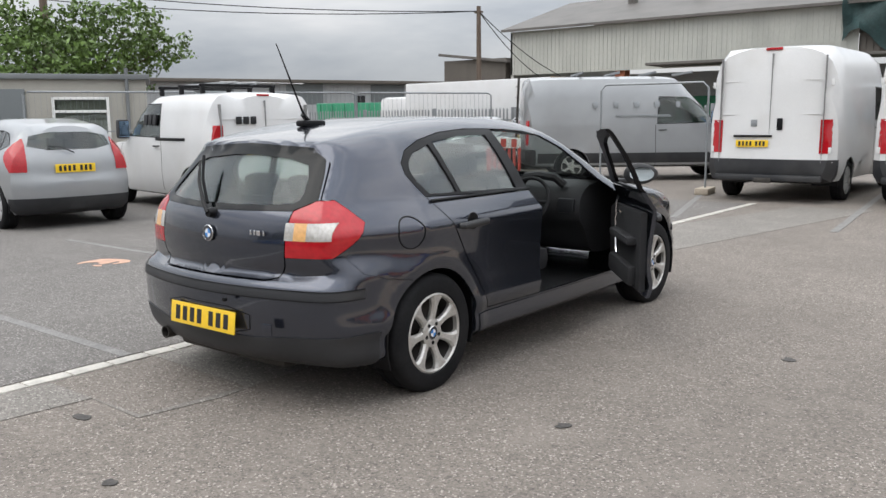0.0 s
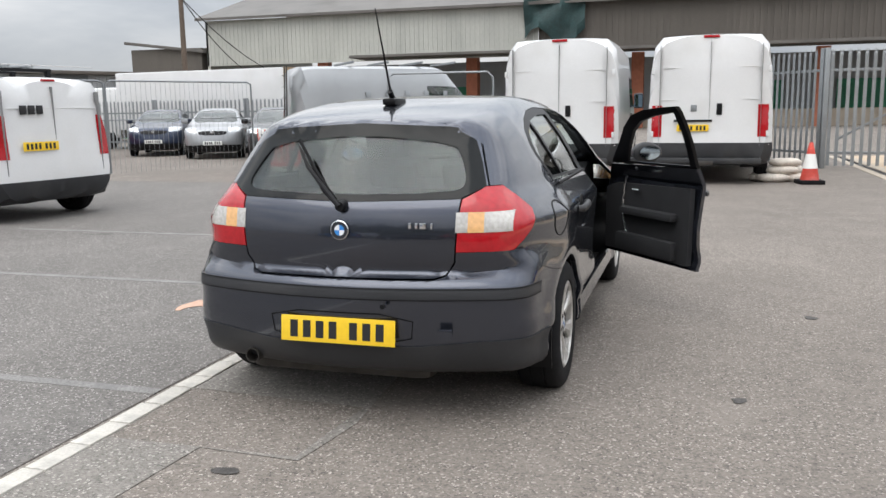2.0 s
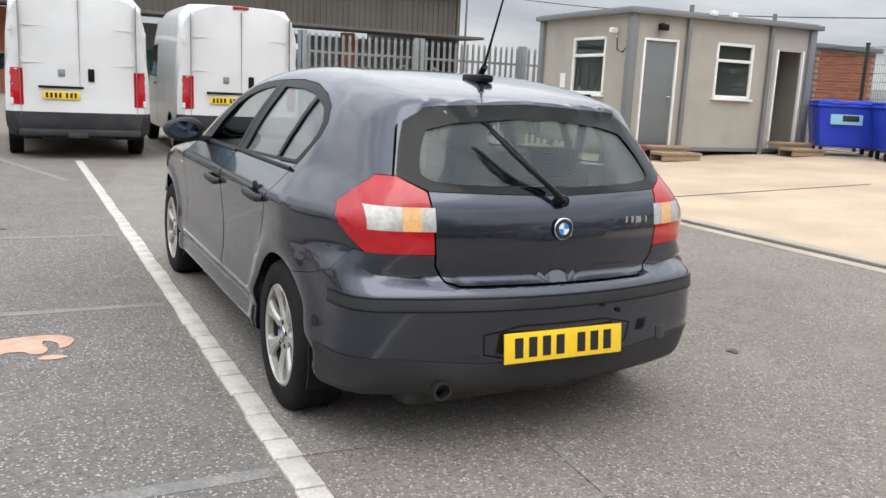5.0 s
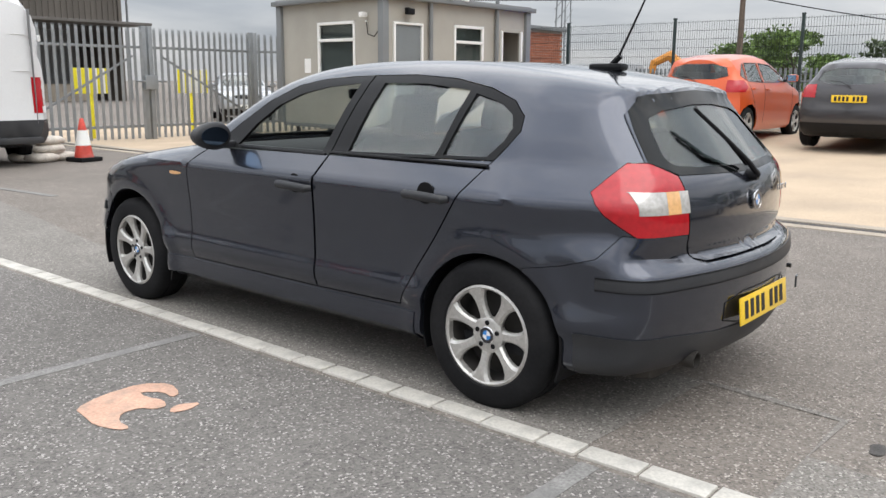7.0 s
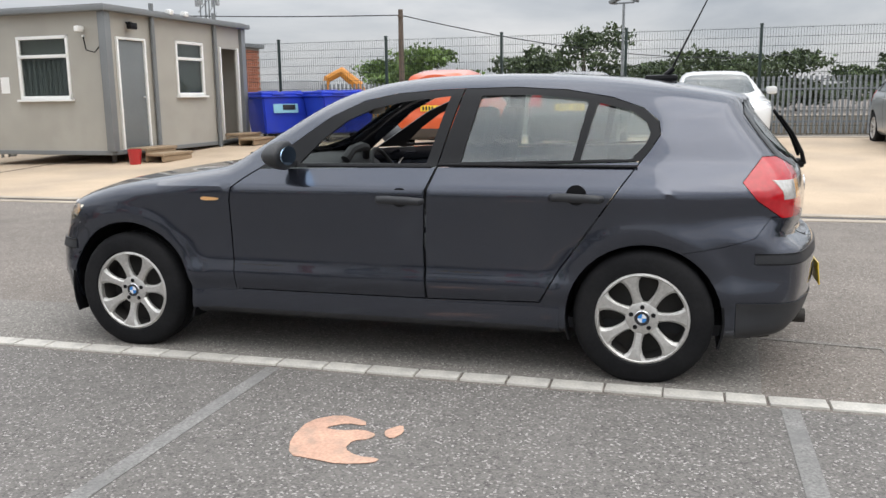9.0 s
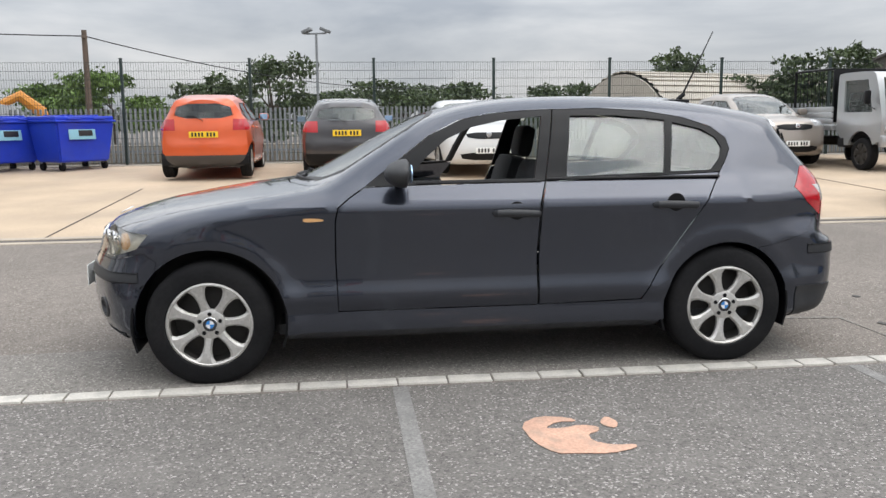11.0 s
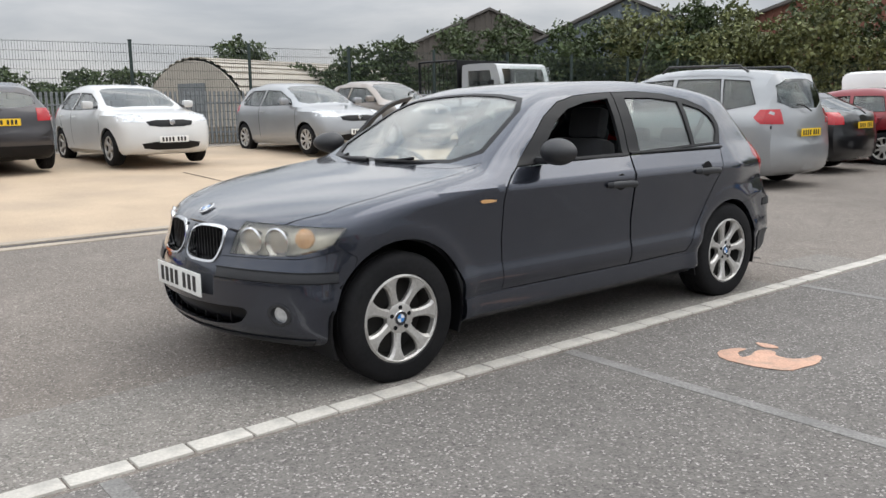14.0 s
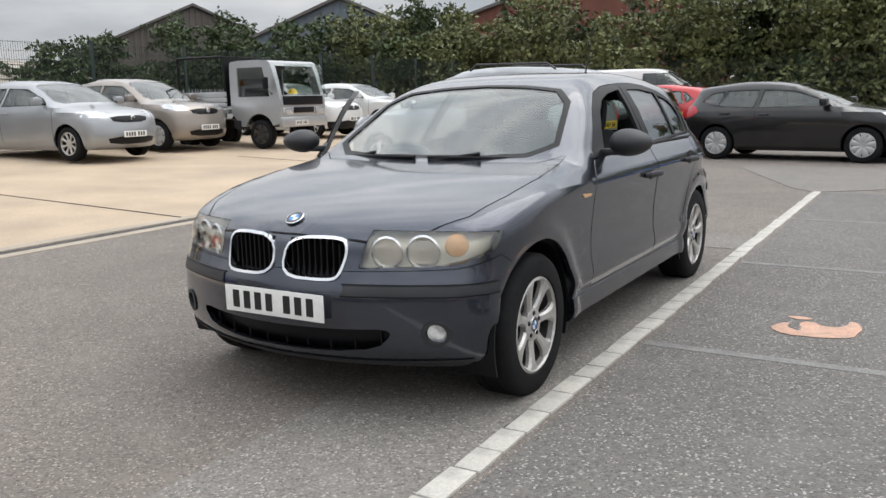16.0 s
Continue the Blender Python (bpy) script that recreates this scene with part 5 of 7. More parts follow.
repaint(small_car, "hatchback", "dark red hatchback in the parked row", on_ground(4.6, -13.8, -90), "maroon", "")
repaint(small_car, "hatchback", "bright red hatchback in the parked row", on_ground(4.4, -16.6, -90), "red_car", "")
repaint(small_car, "hatchback", "bright blue hatchback parked behind the black car", on_ground(-5.6, -15.0, 84), "blue_car", "")
repaint(small_car, "hatchback", "white hatchback parked nose out beside the tipper truck", on_ground(13.4, -13.8, 92), "white_car", "white cars by the fence")
repaint(small_car, "hatchback", "white hatchback parked nose out beside the tipper truck", on_ground(13.2, -16.6, 92), "white_car", "white cars by the fence")
repaint(small_car, "hatchback", "black hatchback parked beside the barrier", on_ground(-9.9, 16.6, 206), "black_car", "")
repaint(small_car, "hatchback", "silver grey hatchback in the back row", on_ground(-12.6, 17.8, 206), "pale_silver")
repaint(small_car, "estate_car", "navy blue estate car in the back row", on_ground(-15.4, 19.0, 206), "navy", "")
repaint(small_car, "hatchback", "silver hatchback parked behind the steel gate", on_ground(13.0, 18.9, 150), "pale_silver")
repaint(small_car, "hatchback", "red hatchback in the back row", on_ground(-16.6, 15.2, 200), "red_car", "")


# ---- vans ----
M["seam_grey"] = material("seam_grey", (0.22, 0.22, 0.22), 0.7, grain=0.1, scale=40)
M["label_blue"] = material("label_blue", (0.25, 0.5, 0.62), 0.4, grain=0.04, scale=40)
M["orange_plant"] = material("orange_plant", (0.6, 0.24, 0.03), 0.5, grain=0.08, scale=20, blotch=0.1)
M["sign_red"] = material("sign_red", (0.6, 0.2, 0.2), 0.6, grain=0.05, scale=20)
def rear_door_lines(car, s, yr):
    """Gaps of the twin rear doors of a van."""
    hw, h = s["w"] / 2, s["h"]
    for x, z0, z1 in ((0.0, 0.6, h - 0.14), (hw * 0.8, 0.6, h - 0.2), (-hw * 0.8, 0.6, h - 0.2)):
        part("door_gap", box((x, yr + 0.075, (z0 + z1) / 2), (0.006, 0.09, z1 - z0)), "seam_grey", car, smooth=0)
    for z in (1.42, 1.95):
        part("panel_crease", box((0, yr + 0.045 + (z - 1) * 0.03, z), (hw * 1.55, 0.012, 0.012), 0.004), "white_van", car)


def panel_van(at, label):
    s = car_spec(3.45, 0.95, 1.01, 2.03, 2.52, 1.12, 1.28, base=0.3, ws=0.1, top=0.16, van=True)
    car = vehicle("panel_van", label, "van", s, at, "white_van", "hubcap", 6, "cover", bumper="trim", rear_windows=False, tall_lamp=True, group="white panel vans")
    yr = s["yr"]
    rear_door_lines(car, s, yr)
    part("plate_light_bar", box((-0.26, yr + 0.02, 1.07), (0.62, 0.03, 0.035), 0.008), "black", car)
    part("door_latch", box((0.16, yr + 0.03, 1.26), (0.09, 0.03, 0.19), 0.02), "black", car)
    part("high_brake_light", box((0.0, yr + 0.11, 2.455), (0.26, 0.03, 0.045), 0.01), "red_lens", car)
    part("maker_badge", box((-0.25, yr + 0.035, 1.28), (0.10, 0.012, 0.11), 0.03), "steel", car)
    part("rear_step", box((0, yr - 0.01, 0.40), (1.7, 0.10, 0.10), 0.03), "trim", car)
    for z in (0.85, 1.9):
        for sx in (-1, 1):
            part("door_hinge", box((sx * 0.93, yr + 0.07, z), (0.05, 0.05, 0.10), 0.012), "white_van", car)
    part("towbar", box((-0.05, yr - 0.02, 0.36), (0.28, 0.12, 0.08), 0.02), "steel_dark", car)
    return car


v = panel_van(on_ground(-0.84, 12.15, 0), "white high-roof panel van with a dark bumper and twin rear doors")
copy_thing(v, on_ground(1.70, 12.4, -1))
s = car_spec(3.5, 1.0, 1.05, 2.0, 2.3, 1.05, 1.22, base=0.3, ws=0.1, top=0.2, van=True)
tv = vehicle("panel_van", "silver panel van with a roof rack and rear ladder", "van", s, on_ground(-5.03, 13.6, -51), "pale_silver", "alloy", 5, bumper="trim", rear_windows=False, tall_lamp=True, moulding=True)
for i, w in enumerate((0.16, 0.18, 0.18, 0.16, 0.18)):
    part("lettering_bar", box((1.0, 0.55 - 0.45 * i, 1.66), (0.01, w * 0.6, 0.13), 0.002, Matrix.Rotation(radians(-7), 4, "Y")), "steel", tv)
part("lettering_bar", box((1.008, -0.2, 1.42), (0.01, 1.2, 0.05), 0.002), "steel", tv)
for i in range(4):
    part("roof_bar", box((0, 0.9 - 0.8 * i, 2.36), (1.5, 0.05, 0.05), 0.012), "steel", tv)
for sx in (-0.1, 0.12):
    part("ladder_rail", rod((sx, s["yr"] - 0.08, 0.75), (sx, s["yr"] - 0.02, 2.3), 0.016), "steel_dark", tv)
for i in range(6):
    part("ladder_rung", rod((-0.1, s["yr"] - 0.07, 0.9 + 0.24 * i), (0.12, s["yr"] - 0.07, 0.9 + 0.24 * i), 0.012), "steel_dark", tv)
s = car_spec(2.785, 0.90, 0.72, 1.83, 1.83, 1.06, 1.12, base=0.22, ws=0.25, top=0.07, van=True)
nv = vehicle("small_van", "white small van with dark lettering bars and a roof rack", "van", s, on_ground(-8.47, 4.07, 81), "white_van", "alloy", 9, bumper="trim", rear_windows=False, tall_lamp=True)
rear_door_lines(nv, s, s["yr"])
for sx, y in ((-1, -0.35),):
    for i in range(3):
        part("lettering_bar", box((sx * 0.892, 0.10 - 0.16 * i, 1.42), (0.03, 0.11, 0.16), 0.002, Matrix.Rotation(radians(8), 4, "Y")), "ink", nv)
    part("slide_rail", box((sx * 0.91, -0.75, 1.12), (0.02, 1.0, 0.045), 0.006), "black", nv)
for i in range(3):
    part("lettering_bar", box((-0.45 + 0.12 * i, s["yr"] + 0.035, 1.40), (0.085, 0.02, 0.11), 0.002), "ink", nv)
part("high_brake_light", box((0.0, s["yr"] + 0.10, 1.77), (0.2, 0.03, 0.03), 0.008), "red_lens", nv)
for y in (0.1, -0.6, -1.3):
    part("roof_bar", box((0, y, 1.93), (1.3, 0.05, 0.05), 0.01), "black", nv)
    for sx in (-0.6, 0.6):
        part("rack_foot", box((sx, y, 1.87), (0.06, 0.07, 0.14), 0.01), "black", nv)
part("ladder_on_roof", add_tube(add_tube(bmesh.new(), [(0.2, -1.5, 1.97), (0.2, 0.4, 1.97)], 0.025), [(-0.15, -1.5, 1.97), (-0.15, 0.4, 1.97)], 0.025), "steel", nv)

# ---- tipper truck ----
def tipper(at):
    t = thing("tipper_truck", "silver grey flatbed tipper truck with a mesh-sided cage", "truck", at)
    cab = bmesh.new()
    pts = rounded([(1.0, 0.55), (1.06, 1.0), (1.04, 1.25), (0.80, 2.12), (0.62, 2.2), (-0.48, 2.2), (-0.55, 2.1), (-0.55, 0.55)], 1)
    add_prism(cab, pts, -0.92, 0.92)
    me = bpy.data.meshes.new("cab")
    bmesh.ops.recalc_face_normals(cab, faces=cab.faces)
    cab.to_mesh(me)
    cab.free()
    win = [(0.72, 1.30), (0.52, 2.02), (-0.30, 2.02), (-0.30, 1.30)]
    cut = carve(me, [("DIFFERENCE", prism(grown(pts, -0.06), -0.86, 0.86)), ("DIFFERENCE", prism(win, -1.2, 1.2)), ("DIFFERENCE", prism([(-0.8, 1.32), (-0.76, 2.05), (0.76, 2.05), (0.8, 1.32)], 0.6, 1.3, "y")), ("DIFFERENCE", both(circle(0.35, 0.42, 0.46, 24), 0.5, 1.3))])
    link(cut, "cab", "silver", t)
    for sx in (-1, 1):
        part("side_window", prism(grown(win, 0.01), sx * 0.88, sx * 0.885), "glass_dark", t).visible_shadow = False
        part("door_mirror", box((sx * 1.08, 0.75, 1.62), (0.12, 0.10, 0.30), 0.03), "black", t)
        part("mirror_arm", add_tube(bmesh.new(), [(sx * 0.9, 0.8, 1.35), (sx * 1.08, 0.8, 1.45), (sx * 1.08, 0.78, 1.75)], 0.012), "black", t)
        part("headlight", box((sx * 0.66, 1.05, 0.93), (0.36, 0.05, 0.17), 0.02), "head_lens", t)
        for wy in (0.35, -2.2):
            wheel(t, sx * 0.78, wy, 0.36, 0.22, "steel_dark", 6, style="cover")
        part("mudguard", box((sx * 0.80, -0.35, 0.62), (0.25, 0.28, 0.25), 0.05), "trim", t)
    part("windscreen", prism([(-0.78, 1.34), (-0.74, 2.03), (0.74, 2.03), (0.78, 1.34)], 0, 0.006, "y"), "glass", t, at=Matrix.Translation((0, 1.30, 0.0)) @ Matrix.Shear("XY", 4, (0, 0)) @ Matrix(((1, 0, 0, 0), (0, 1, -0.275, 0.07), (0, 0, 1, 0), (0, 0, 0, 1)))).visible_shadow = False
    part("bumper", box((0, 1.04, 0.66), (1.84, 0.16, 0.26), 0.05), "silver", t)
    part("grille", box((0, 1.06, 0.95), (0.8, 0.04, 0.14), 0.01), "black", t)
    part("dark_panel", box((0, 1.06, 1.19), (1.6, 0.03, 0.22), 0.02), "black", t)
    number_plate(t, Matrix.Translation((0.2, 1.13, 0.64)) @ FRONT, "plate_white")
    part("chassis", box((0, -1.4, 0.62), (0.9, 3.6, 0.2), 0.02), "steel_dark", t)
    part("bed", box((0, -2.05, 0.95), (1.95, 2.8, 0.12), 0.02), "silver", t)
    for sx in (-1, 1):
        for z in (1.10, 1.24, 1.38):
            part("side_board", box((sx * 0.96, -2.05, z), (0.04, 2.8, 0.12), 0.012), "silver", t)
    part("tail_board", box((0, -3.43, 1.24), (1.95, 0.04, 0.42), 0.01), "silver", t)
    cage = bmesh.new()
    add_box(cage, (0, -0.70, 1.7), (1.9, 0.06, 1.25), 0.01)
    for sx in (-0.94, 0.94):
        part("cage_rail", rod((sx, -0.72, 2.32), (sx, -2.3, 2.32), 0.03), "black", t)
        part("cage_post", rod((sx, -2.3, 2.32), (sx, -2.3, 1.4), 0.03), "black", t)
        for i in range(10):
            part("cage_bar", rod((sx, -0.8 - 0.16 * i, 1.42), (sx, -0.8 - 0.16 * i, 2.32), 0.008, 6), "black", t)
    part("headboard", cage, "black", t, "black headboard")
    part("hard_hat", add_lathe(bmesh.new(), [(0.13, 0.0), (0.11, 0.03), (0.10, 0.08), (0.06, 0.12), (0.001, 0.135)], 20), "plate_yellow", t, at=Matrix.Translation((0.1, 0.8, 1.36)))
    part("cab_floor", box((0, 0.2, 1.0), (1.6, 1.2, 0.1), 0.02), "interior", t)
    part("seat_row", add_box(bmesh.new(), (0, -0.3, 1.4), (1.5, 0.14, 0.7), 0.05), "fabric", t)
    return t


tipper(on_ground(11.2, -10.45, 92) @ Matrix.Diagonal((0.88, 0.88, 0.88, 1)))

# ---- ground markings and drain ----
M["iron"] = material("iron", (0.09, 0.075, 0.065), 0.65, 0.5, grain=0.2, scale=50, blotch=0.2)
rng = random.Random(4)
edge = thing("edging", "row of worn white painted edging blocks flush with the tarmac", "edging", kind="structure")
y = -6.9
while y < 9.0:
    ln = rng.uniform(0.17, 0.26)
    bm = box((0, 0, 0.0), (0.102 + rng.uniform(-0.006, 0.006), ln - rng.uniform(0.006, 0.014), 0.03), 0.006)
    part("edging_block", bm, "line_paint", edge, at=pose(-0.915 + rng.uniform(-0.004, 0.004), y + ln / 2, -0.004, rng.uniform(-0.4, 0.4), rng.uniform(-0.5, 0.5), rng.uniform(-1.4, 1.4)))
    y += ln
for yy, x1 in ((2.75, -6.2), (0.41, -6.2), (-1.95, -6.2), (-4.4, -6.2), (-6.85, -6.2)):
    tagged(finish(add_prism(bmesh.new(), [(-1.0, yy - 0.035), (-1.0, yy + 0.04), (x1, yy + 0.065), (x1, yy - 0.02)], 0.0045, 0.0065, "z"), "bay_line", "faded_paint", smooth=0), "faded white bay line on the old tarmac", "line marking", "bay lines", "structure")
for x0, y0, x1, y1 in ((1.0, 6.2, 0.4, 12.0), (-1.2, 6.6, -2.6, 11.5)):
    d = Vector((y1 - y0, x0 - x1)).normalized() * 0.05
    tagged(finish(add_prism(bmesh.new(), [(x0 - d.x, y0 - d.y), (x0 + d.x, y0 + d.y), (x1 + d.x, y1 + d.y), (x1 - d.x, y1 - d.y)], 0.003, 0.006, "z"), "bay_line", "faded_paint", smooth=0), "faded white bay line beside the parked vans", "line marking", "bay lines", "structure")


def blob(pts, mat, z, name, label):
    return tagged(finish(add_prism(bmesh.new(), rounded(pts, 1), z, z + 0.002, "z"), name, mat, smooth=0), label, "paint mark", kind="structure")


def peach(ox, oy, turn):
    c, s_ = math.cos(turn), math.sin(turn)
    mv = lambda pts: [(ox + c * u - s_ * w, oy + s_ * u + c * w) for u, w in pts]  # noqa: E731
    blob(mv([(-0.4, 0.28), (-0.26, 0.34), (-0.07, 0.35), (0.02, 0.25), (-0.02, 0.12), (-0.07, 0.1), (-0.06, 0.19), (-0.13, 0.26), (-0.14, 0.19), (-0.11, 0.1), (-0.14, 0.03), (-0.19, 0.04), (-0.22, 0.1), (-0.3, 0.1), (-0.35, 0.03), (-0.35, -0.06), (-0.39, -0.05), (-0.43, 0.07), (-0.41, 0.19)]), "peach_paint", 0.0065, "paint_mark", "worn peach coloured painted mark on the tarmac")
    blob(mv([(-0.09, 0.01), (-0.02, -0.04), (-0.1, -0.07), (-0.17, -0.04), (-0.14, 0.0)]), "peach_paint", 0.0065, "paint_mark", "small peach coloured painted dab on the tarmac")


peach(-1.53, -0.40, 0.0)
peach(-4.05, -0.30, 0.15)
tagged(finish(add_prism(bmesh.new(), [(-0.86, -3.2), (-0.86, -2.5), (0.0, -2.49), (0.06, -1.9), (-0.86, -1.85), (-0.86, 5.8), (-0.2, 9.0), (0.9, 9.0), (-0.1, 3.2), (0.06, -1.5), (0.1, -2.1), (0.03, -2.52), (-0.42, -2.5), (-0.48, -3.2)], 0.002, 0.0035, "z"),
              "tarmac_patch", "asphalt_patch", smooth=0), "paler strip of patched tarmac beside the edging", "pavement", kind="structure")
tagged(finish(add_prism(bmesh.new(), [(-4.5, -10.6), (-4.5, -9.6), (-1.1, -7.0), (-0.85, -6.9), (-0.55, -7.3), (0.6, -10.0), (0.6, -10.6)], 0.003, 0.006, "z"), "concrete_strip", "asphalt_patch", smooth=0),
       "pale concrete strip across the tarmac", "pavement", kind="structure")
drain = thing("drain_channel", "concrete drain channel with a slotted iron grating", "drain", kind="structure")
for k in range(12):
    y0 = -30 + 4 * k
    part("channel_edge", box((4.70, y0 + 2, -0.02), (0.16, 3.99, 0.06), 0.008), "concrete_edge", drain)
    part("channel_edge", box((5.02, y0 + 2, -0.012), (0.20, 3.99, 0.06), 0.008), "concrete_edge", drain)
for k in range(64):
    yy = -14 + 0.5 * k
    part("grating", box((4.85, yy, -0.008), (0.12, 0.49, 0.03), 0.004), "iron", drain)
slots = bmesh.new()
for k in range(640):
    add_box(slots, (4.85, -14.2 + 0.05 * k, 0.0075), (0.085, 0.022, 0.002))
tagged(part("grating_slots", slots, "ink", drain, smooth=0), kind="stuff")
joint = bmesh.new()
for yy in (-20, -14, -8, -2, 4, 10):
    add_box(joint, (7.5, yy, ground_z(7.5, yy) + 0.012), (4.9, 0.02, 0.004), 0, Matrix.Rotation(-math.atan(0.036), 4, "Y"))
tagged(finish(joint, "slab_joint", "iron", smooth=0), "dark joints between the concrete slabs", "joint", kind="structure")
for px, py, r in ((-0.2, -2.68, 0.05), (0.6, -3.0, 0.03), (-2.55, 2.1, 0.10), (1.7, -1.4, 0.04), (-1.9, 3.2, 0.06), (2.2, 0.3, 0.05)):
    blob([(px + r * rng.uniform(0.5, 1.4) * math.cos(a), py + r * rng.uniform(0.5, 1.4) * math.sin(a)) for a in np.linspace(0, 5.6, 8)], "oil", 0.0065 if px < -1 else 0.003, "oil_spot", "small dark oil spot on the tarmac")

# ---- fences ----
M["fence_green"] = material("fence_green", (0.02, 0.035, 0.032), 0.5, 0.2, grain=0.1, scale=50)


def pale_mesh(h):
    bm = bmesh.new()
    pts = [(-0.034, 0.0), (-0.034, h - 0.10), (-0.03, h), (-0.012, h - 0.07), (0.0, h + 0.01), (0.012, h - 0.07), (0.03, h), (0.034, h - 0.10), (0.034, 0.0)]
    a = [bm.verts.new((u, 0.012 * (1 - abs(u) / 0.034), v)) for u, v in pts]
    b = [bm.verts.new((u, 0.012 * (1 - abs(u) / 0.034) - 0.004, v)) for u, v in pts]
    bm.faces.new(a)
    bm.faces.new(b[::-1])
    for i in range(len(pts)):
        j = (i + 1) % len(pts)
        bm.faces.new((a[i], b[i], b[j], a[j]))
    me = bpy.data.meshes.new("pale")
    bmesh.ops.recalc_face_normals(bm, faces=bm.faces)
    bm.to_mesh(me)
    bm.free()
    me.materials.append(M["steel"])
    return me


PALE = pale_mesh(2.3)


def palisade(name, label, a, b, h=2.4, step=0.155, z=0.0, brace=False, group=""):
    a, b = Vector(a), Vector(b)
    d = b - a
    f = thing(name, label, "fence", Matrix.Translation((a.x, a.y, z)) @ Matrix.Rotation(math.atan2(d.y, d.x), 4, "Z"), group)
    ln = d.length
    for x in (0.0, ln):
        part("post", box((x, 0.05, h / 2), (0.10, 0.10, h + 0.05), 0.01), "steel", f)
    for zz in (0.32, h - 0.42):
        part("rail", box((ln / 2, 0.03, zz), (ln, 0.03, 0.055), 0.006), "steel", f)
    n = int(ln / step)
    for i in range(n):
        o = new("pale", PALE)
        o.parent = f
        o.matrix_basis = Matrix.Translation((step * (i + 0.6), 0, 0.06)) @ Matrix.Diagonal((1, 1, (h - 0.05) / 2.31, 1))
    if brace:
        part("brace", box((ln * 0.5, 0.035, h * 0.5), (math.hypot(ln * 0.8, h * 0.5), 0.02, 0.05), 0.006, Matrix.Rotation(-brace * math.atan2(h * 0.5, ln * 0.8), 4, "Y")), "steel", f)
    return f


palisade("gate", "galvanised steel palisade gate leaf with pointed pales, closed", (3.95, 13.6), (6.6, 13.55), brace=1, group="gate leaves")
palisade("gate", "galvanised steel palisade gate leaf with pointed pales, closed", (6.75, 13.55), (9.45, 13.6), brace=-1, group="gate leaves")
palisade("palisade_fence", "galvanised steel palisade fence panel behind the vans", (2.6, 15.4), (3.85, 13.7))
palisade("palisade_fence", "galvanised steel palisade fence panel between gate and cabin", (9.55, 13.6), (11.2, 13.0))
for x0 in (-24, -20.4, -16.8, -13.2, -9.6):
    palisade("palisade_fence", "grey palisade fence panel behind the back row of cars", (x0, 20.6), (x0 + 3.55, 20.6), 1.75)
lk = thing("gate_lock", "steel lock box and slide bolt on the gate", "lock", pose(6.68, 13.5, 1.25))
part("lock_box", box((0, 0, 0), (0.30, 0.10, 0.30), 0.01), "steel", lk)
part("slide_bolt", rod((-0.35, -0.03, 0.02), (0.35, -0.03, 0.02), 0.02), "steel", lk)
M["sign_yellow"] = material("sign_yellow", (0.82, 0.72, 0.03), 0.5, grain=0.05, scale=30, blotch=0.08)
for x in (5.55, 8.1):
    bd = thing("barrier_board", "yellow and white striped crash board behind the gate", "barrier", pose(x, 14.7, 0), "striped boards")
    part("post", box((0.4, 0.05, 0.5), (0.08, 0.08, 1.0), 0.01), "sign_yellow", bd)
    for i in range(9):
        part("stripe", box((0.05 + 0.09 * i, 0, 1.27), (0.089, 0.03, 0.55), 0.002), "sign_yellow" if i % 2 == 0 else "plate_white", bd, smooth=0)

# far palisade and near wire mesh along the yard
far = bmesh.new()
for i in range(300):
    yy = -28 + 0.155 * i
    add_box(far, (24.0, yy, 0.92), (0.02, 0.075, 1.75))
    far.verts.ensure_lookup_table()
for zz in (0.4, 1.4):
    add_box(far, (24.05, -5, zz), (0.04, 46, 0.06))
tagged(finish(far, "palisade_fence", "steel", smooth=0), "long galvanised palisade fence beyond the yard", "fence", kind="stuff")
tagged(finish(box((24.6, -5, 0.25), (0.5, 60, 0.7), 0.05), "low_wall", "concrete_edge"), "low weathered concrete wall behind the far fence", "wall", kind="structure")
wire = bmesh.new()
n_wire = 0
for i in range(760):
    yy = -26 + 0.055 * i
    zb = ground_z(14.9, yy)
    add_box(wire, (14.9, yy, zb + 1.17), (0.005, 0.005, 2.26))
for k in range(13):
    add_box(wire, (14.905, -5.1, 0.42 + 0.185 * k), (0.006, 41.8, 0.007))
tagged(finish(wire, "mesh_fence", "fence_green", smooth=0), "dark green welded wire mesh security fence", "fence", kind="stuff")
for i in range(15):
    yy = 13.8 - 2.8 * i
    p = thing("fence_post", "dark green square steel fence post with a cap", "post", pose(14.93, yy, ground_z(14.9, yy)), "mesh fence posts")
    part("shaft", box((0, 0, 1.17), (0.06, 0.06, 2.36), 0.006), "fence_green", p)
    part("cap", box((0, 0, 2.36), (0.075, 0.075, 0.03), 0.008), "fence_green", p)
tagged(finish(box((14.75, -6, 0.30), (0.25, 40, 0.16), 0.02), "kerb", "concrete_edge"), "concrete kerb along the foot of the mesh fence", "kerb", kind="structure")
for a, b in (((14.9, -25.9), (5.0, -26.2)), ((5.0, -26.2), (-14.0, -26.4))):
    bm = bmesh.new()
    d = Vector((b[0] - a[0], b[1] - a[1]))
    for i in range(int(d.length / 0.09)):
        q = Vector(a) + d * (i * 0.09 / d.length)
        add_box(bm, (q.x, q.y, 1.2), (0.006, 0.006, 2.3))
    for k in range(9):
        add_box(bm, ((a[0] + b[0]) / 2, (a[1] + b[1]) / 2, 0.2 + 0.27 * k), (d.length, 0.006, 0.007), 0, Matrix.Rotation(math.atan2(d.y, d.x), 4, "Z"))
    tagged(finish(bm, "mesh_fence", "fence_green", smooth=0), "dark green wire mesh fence in front of the hedge", "fence", kind="stuff")

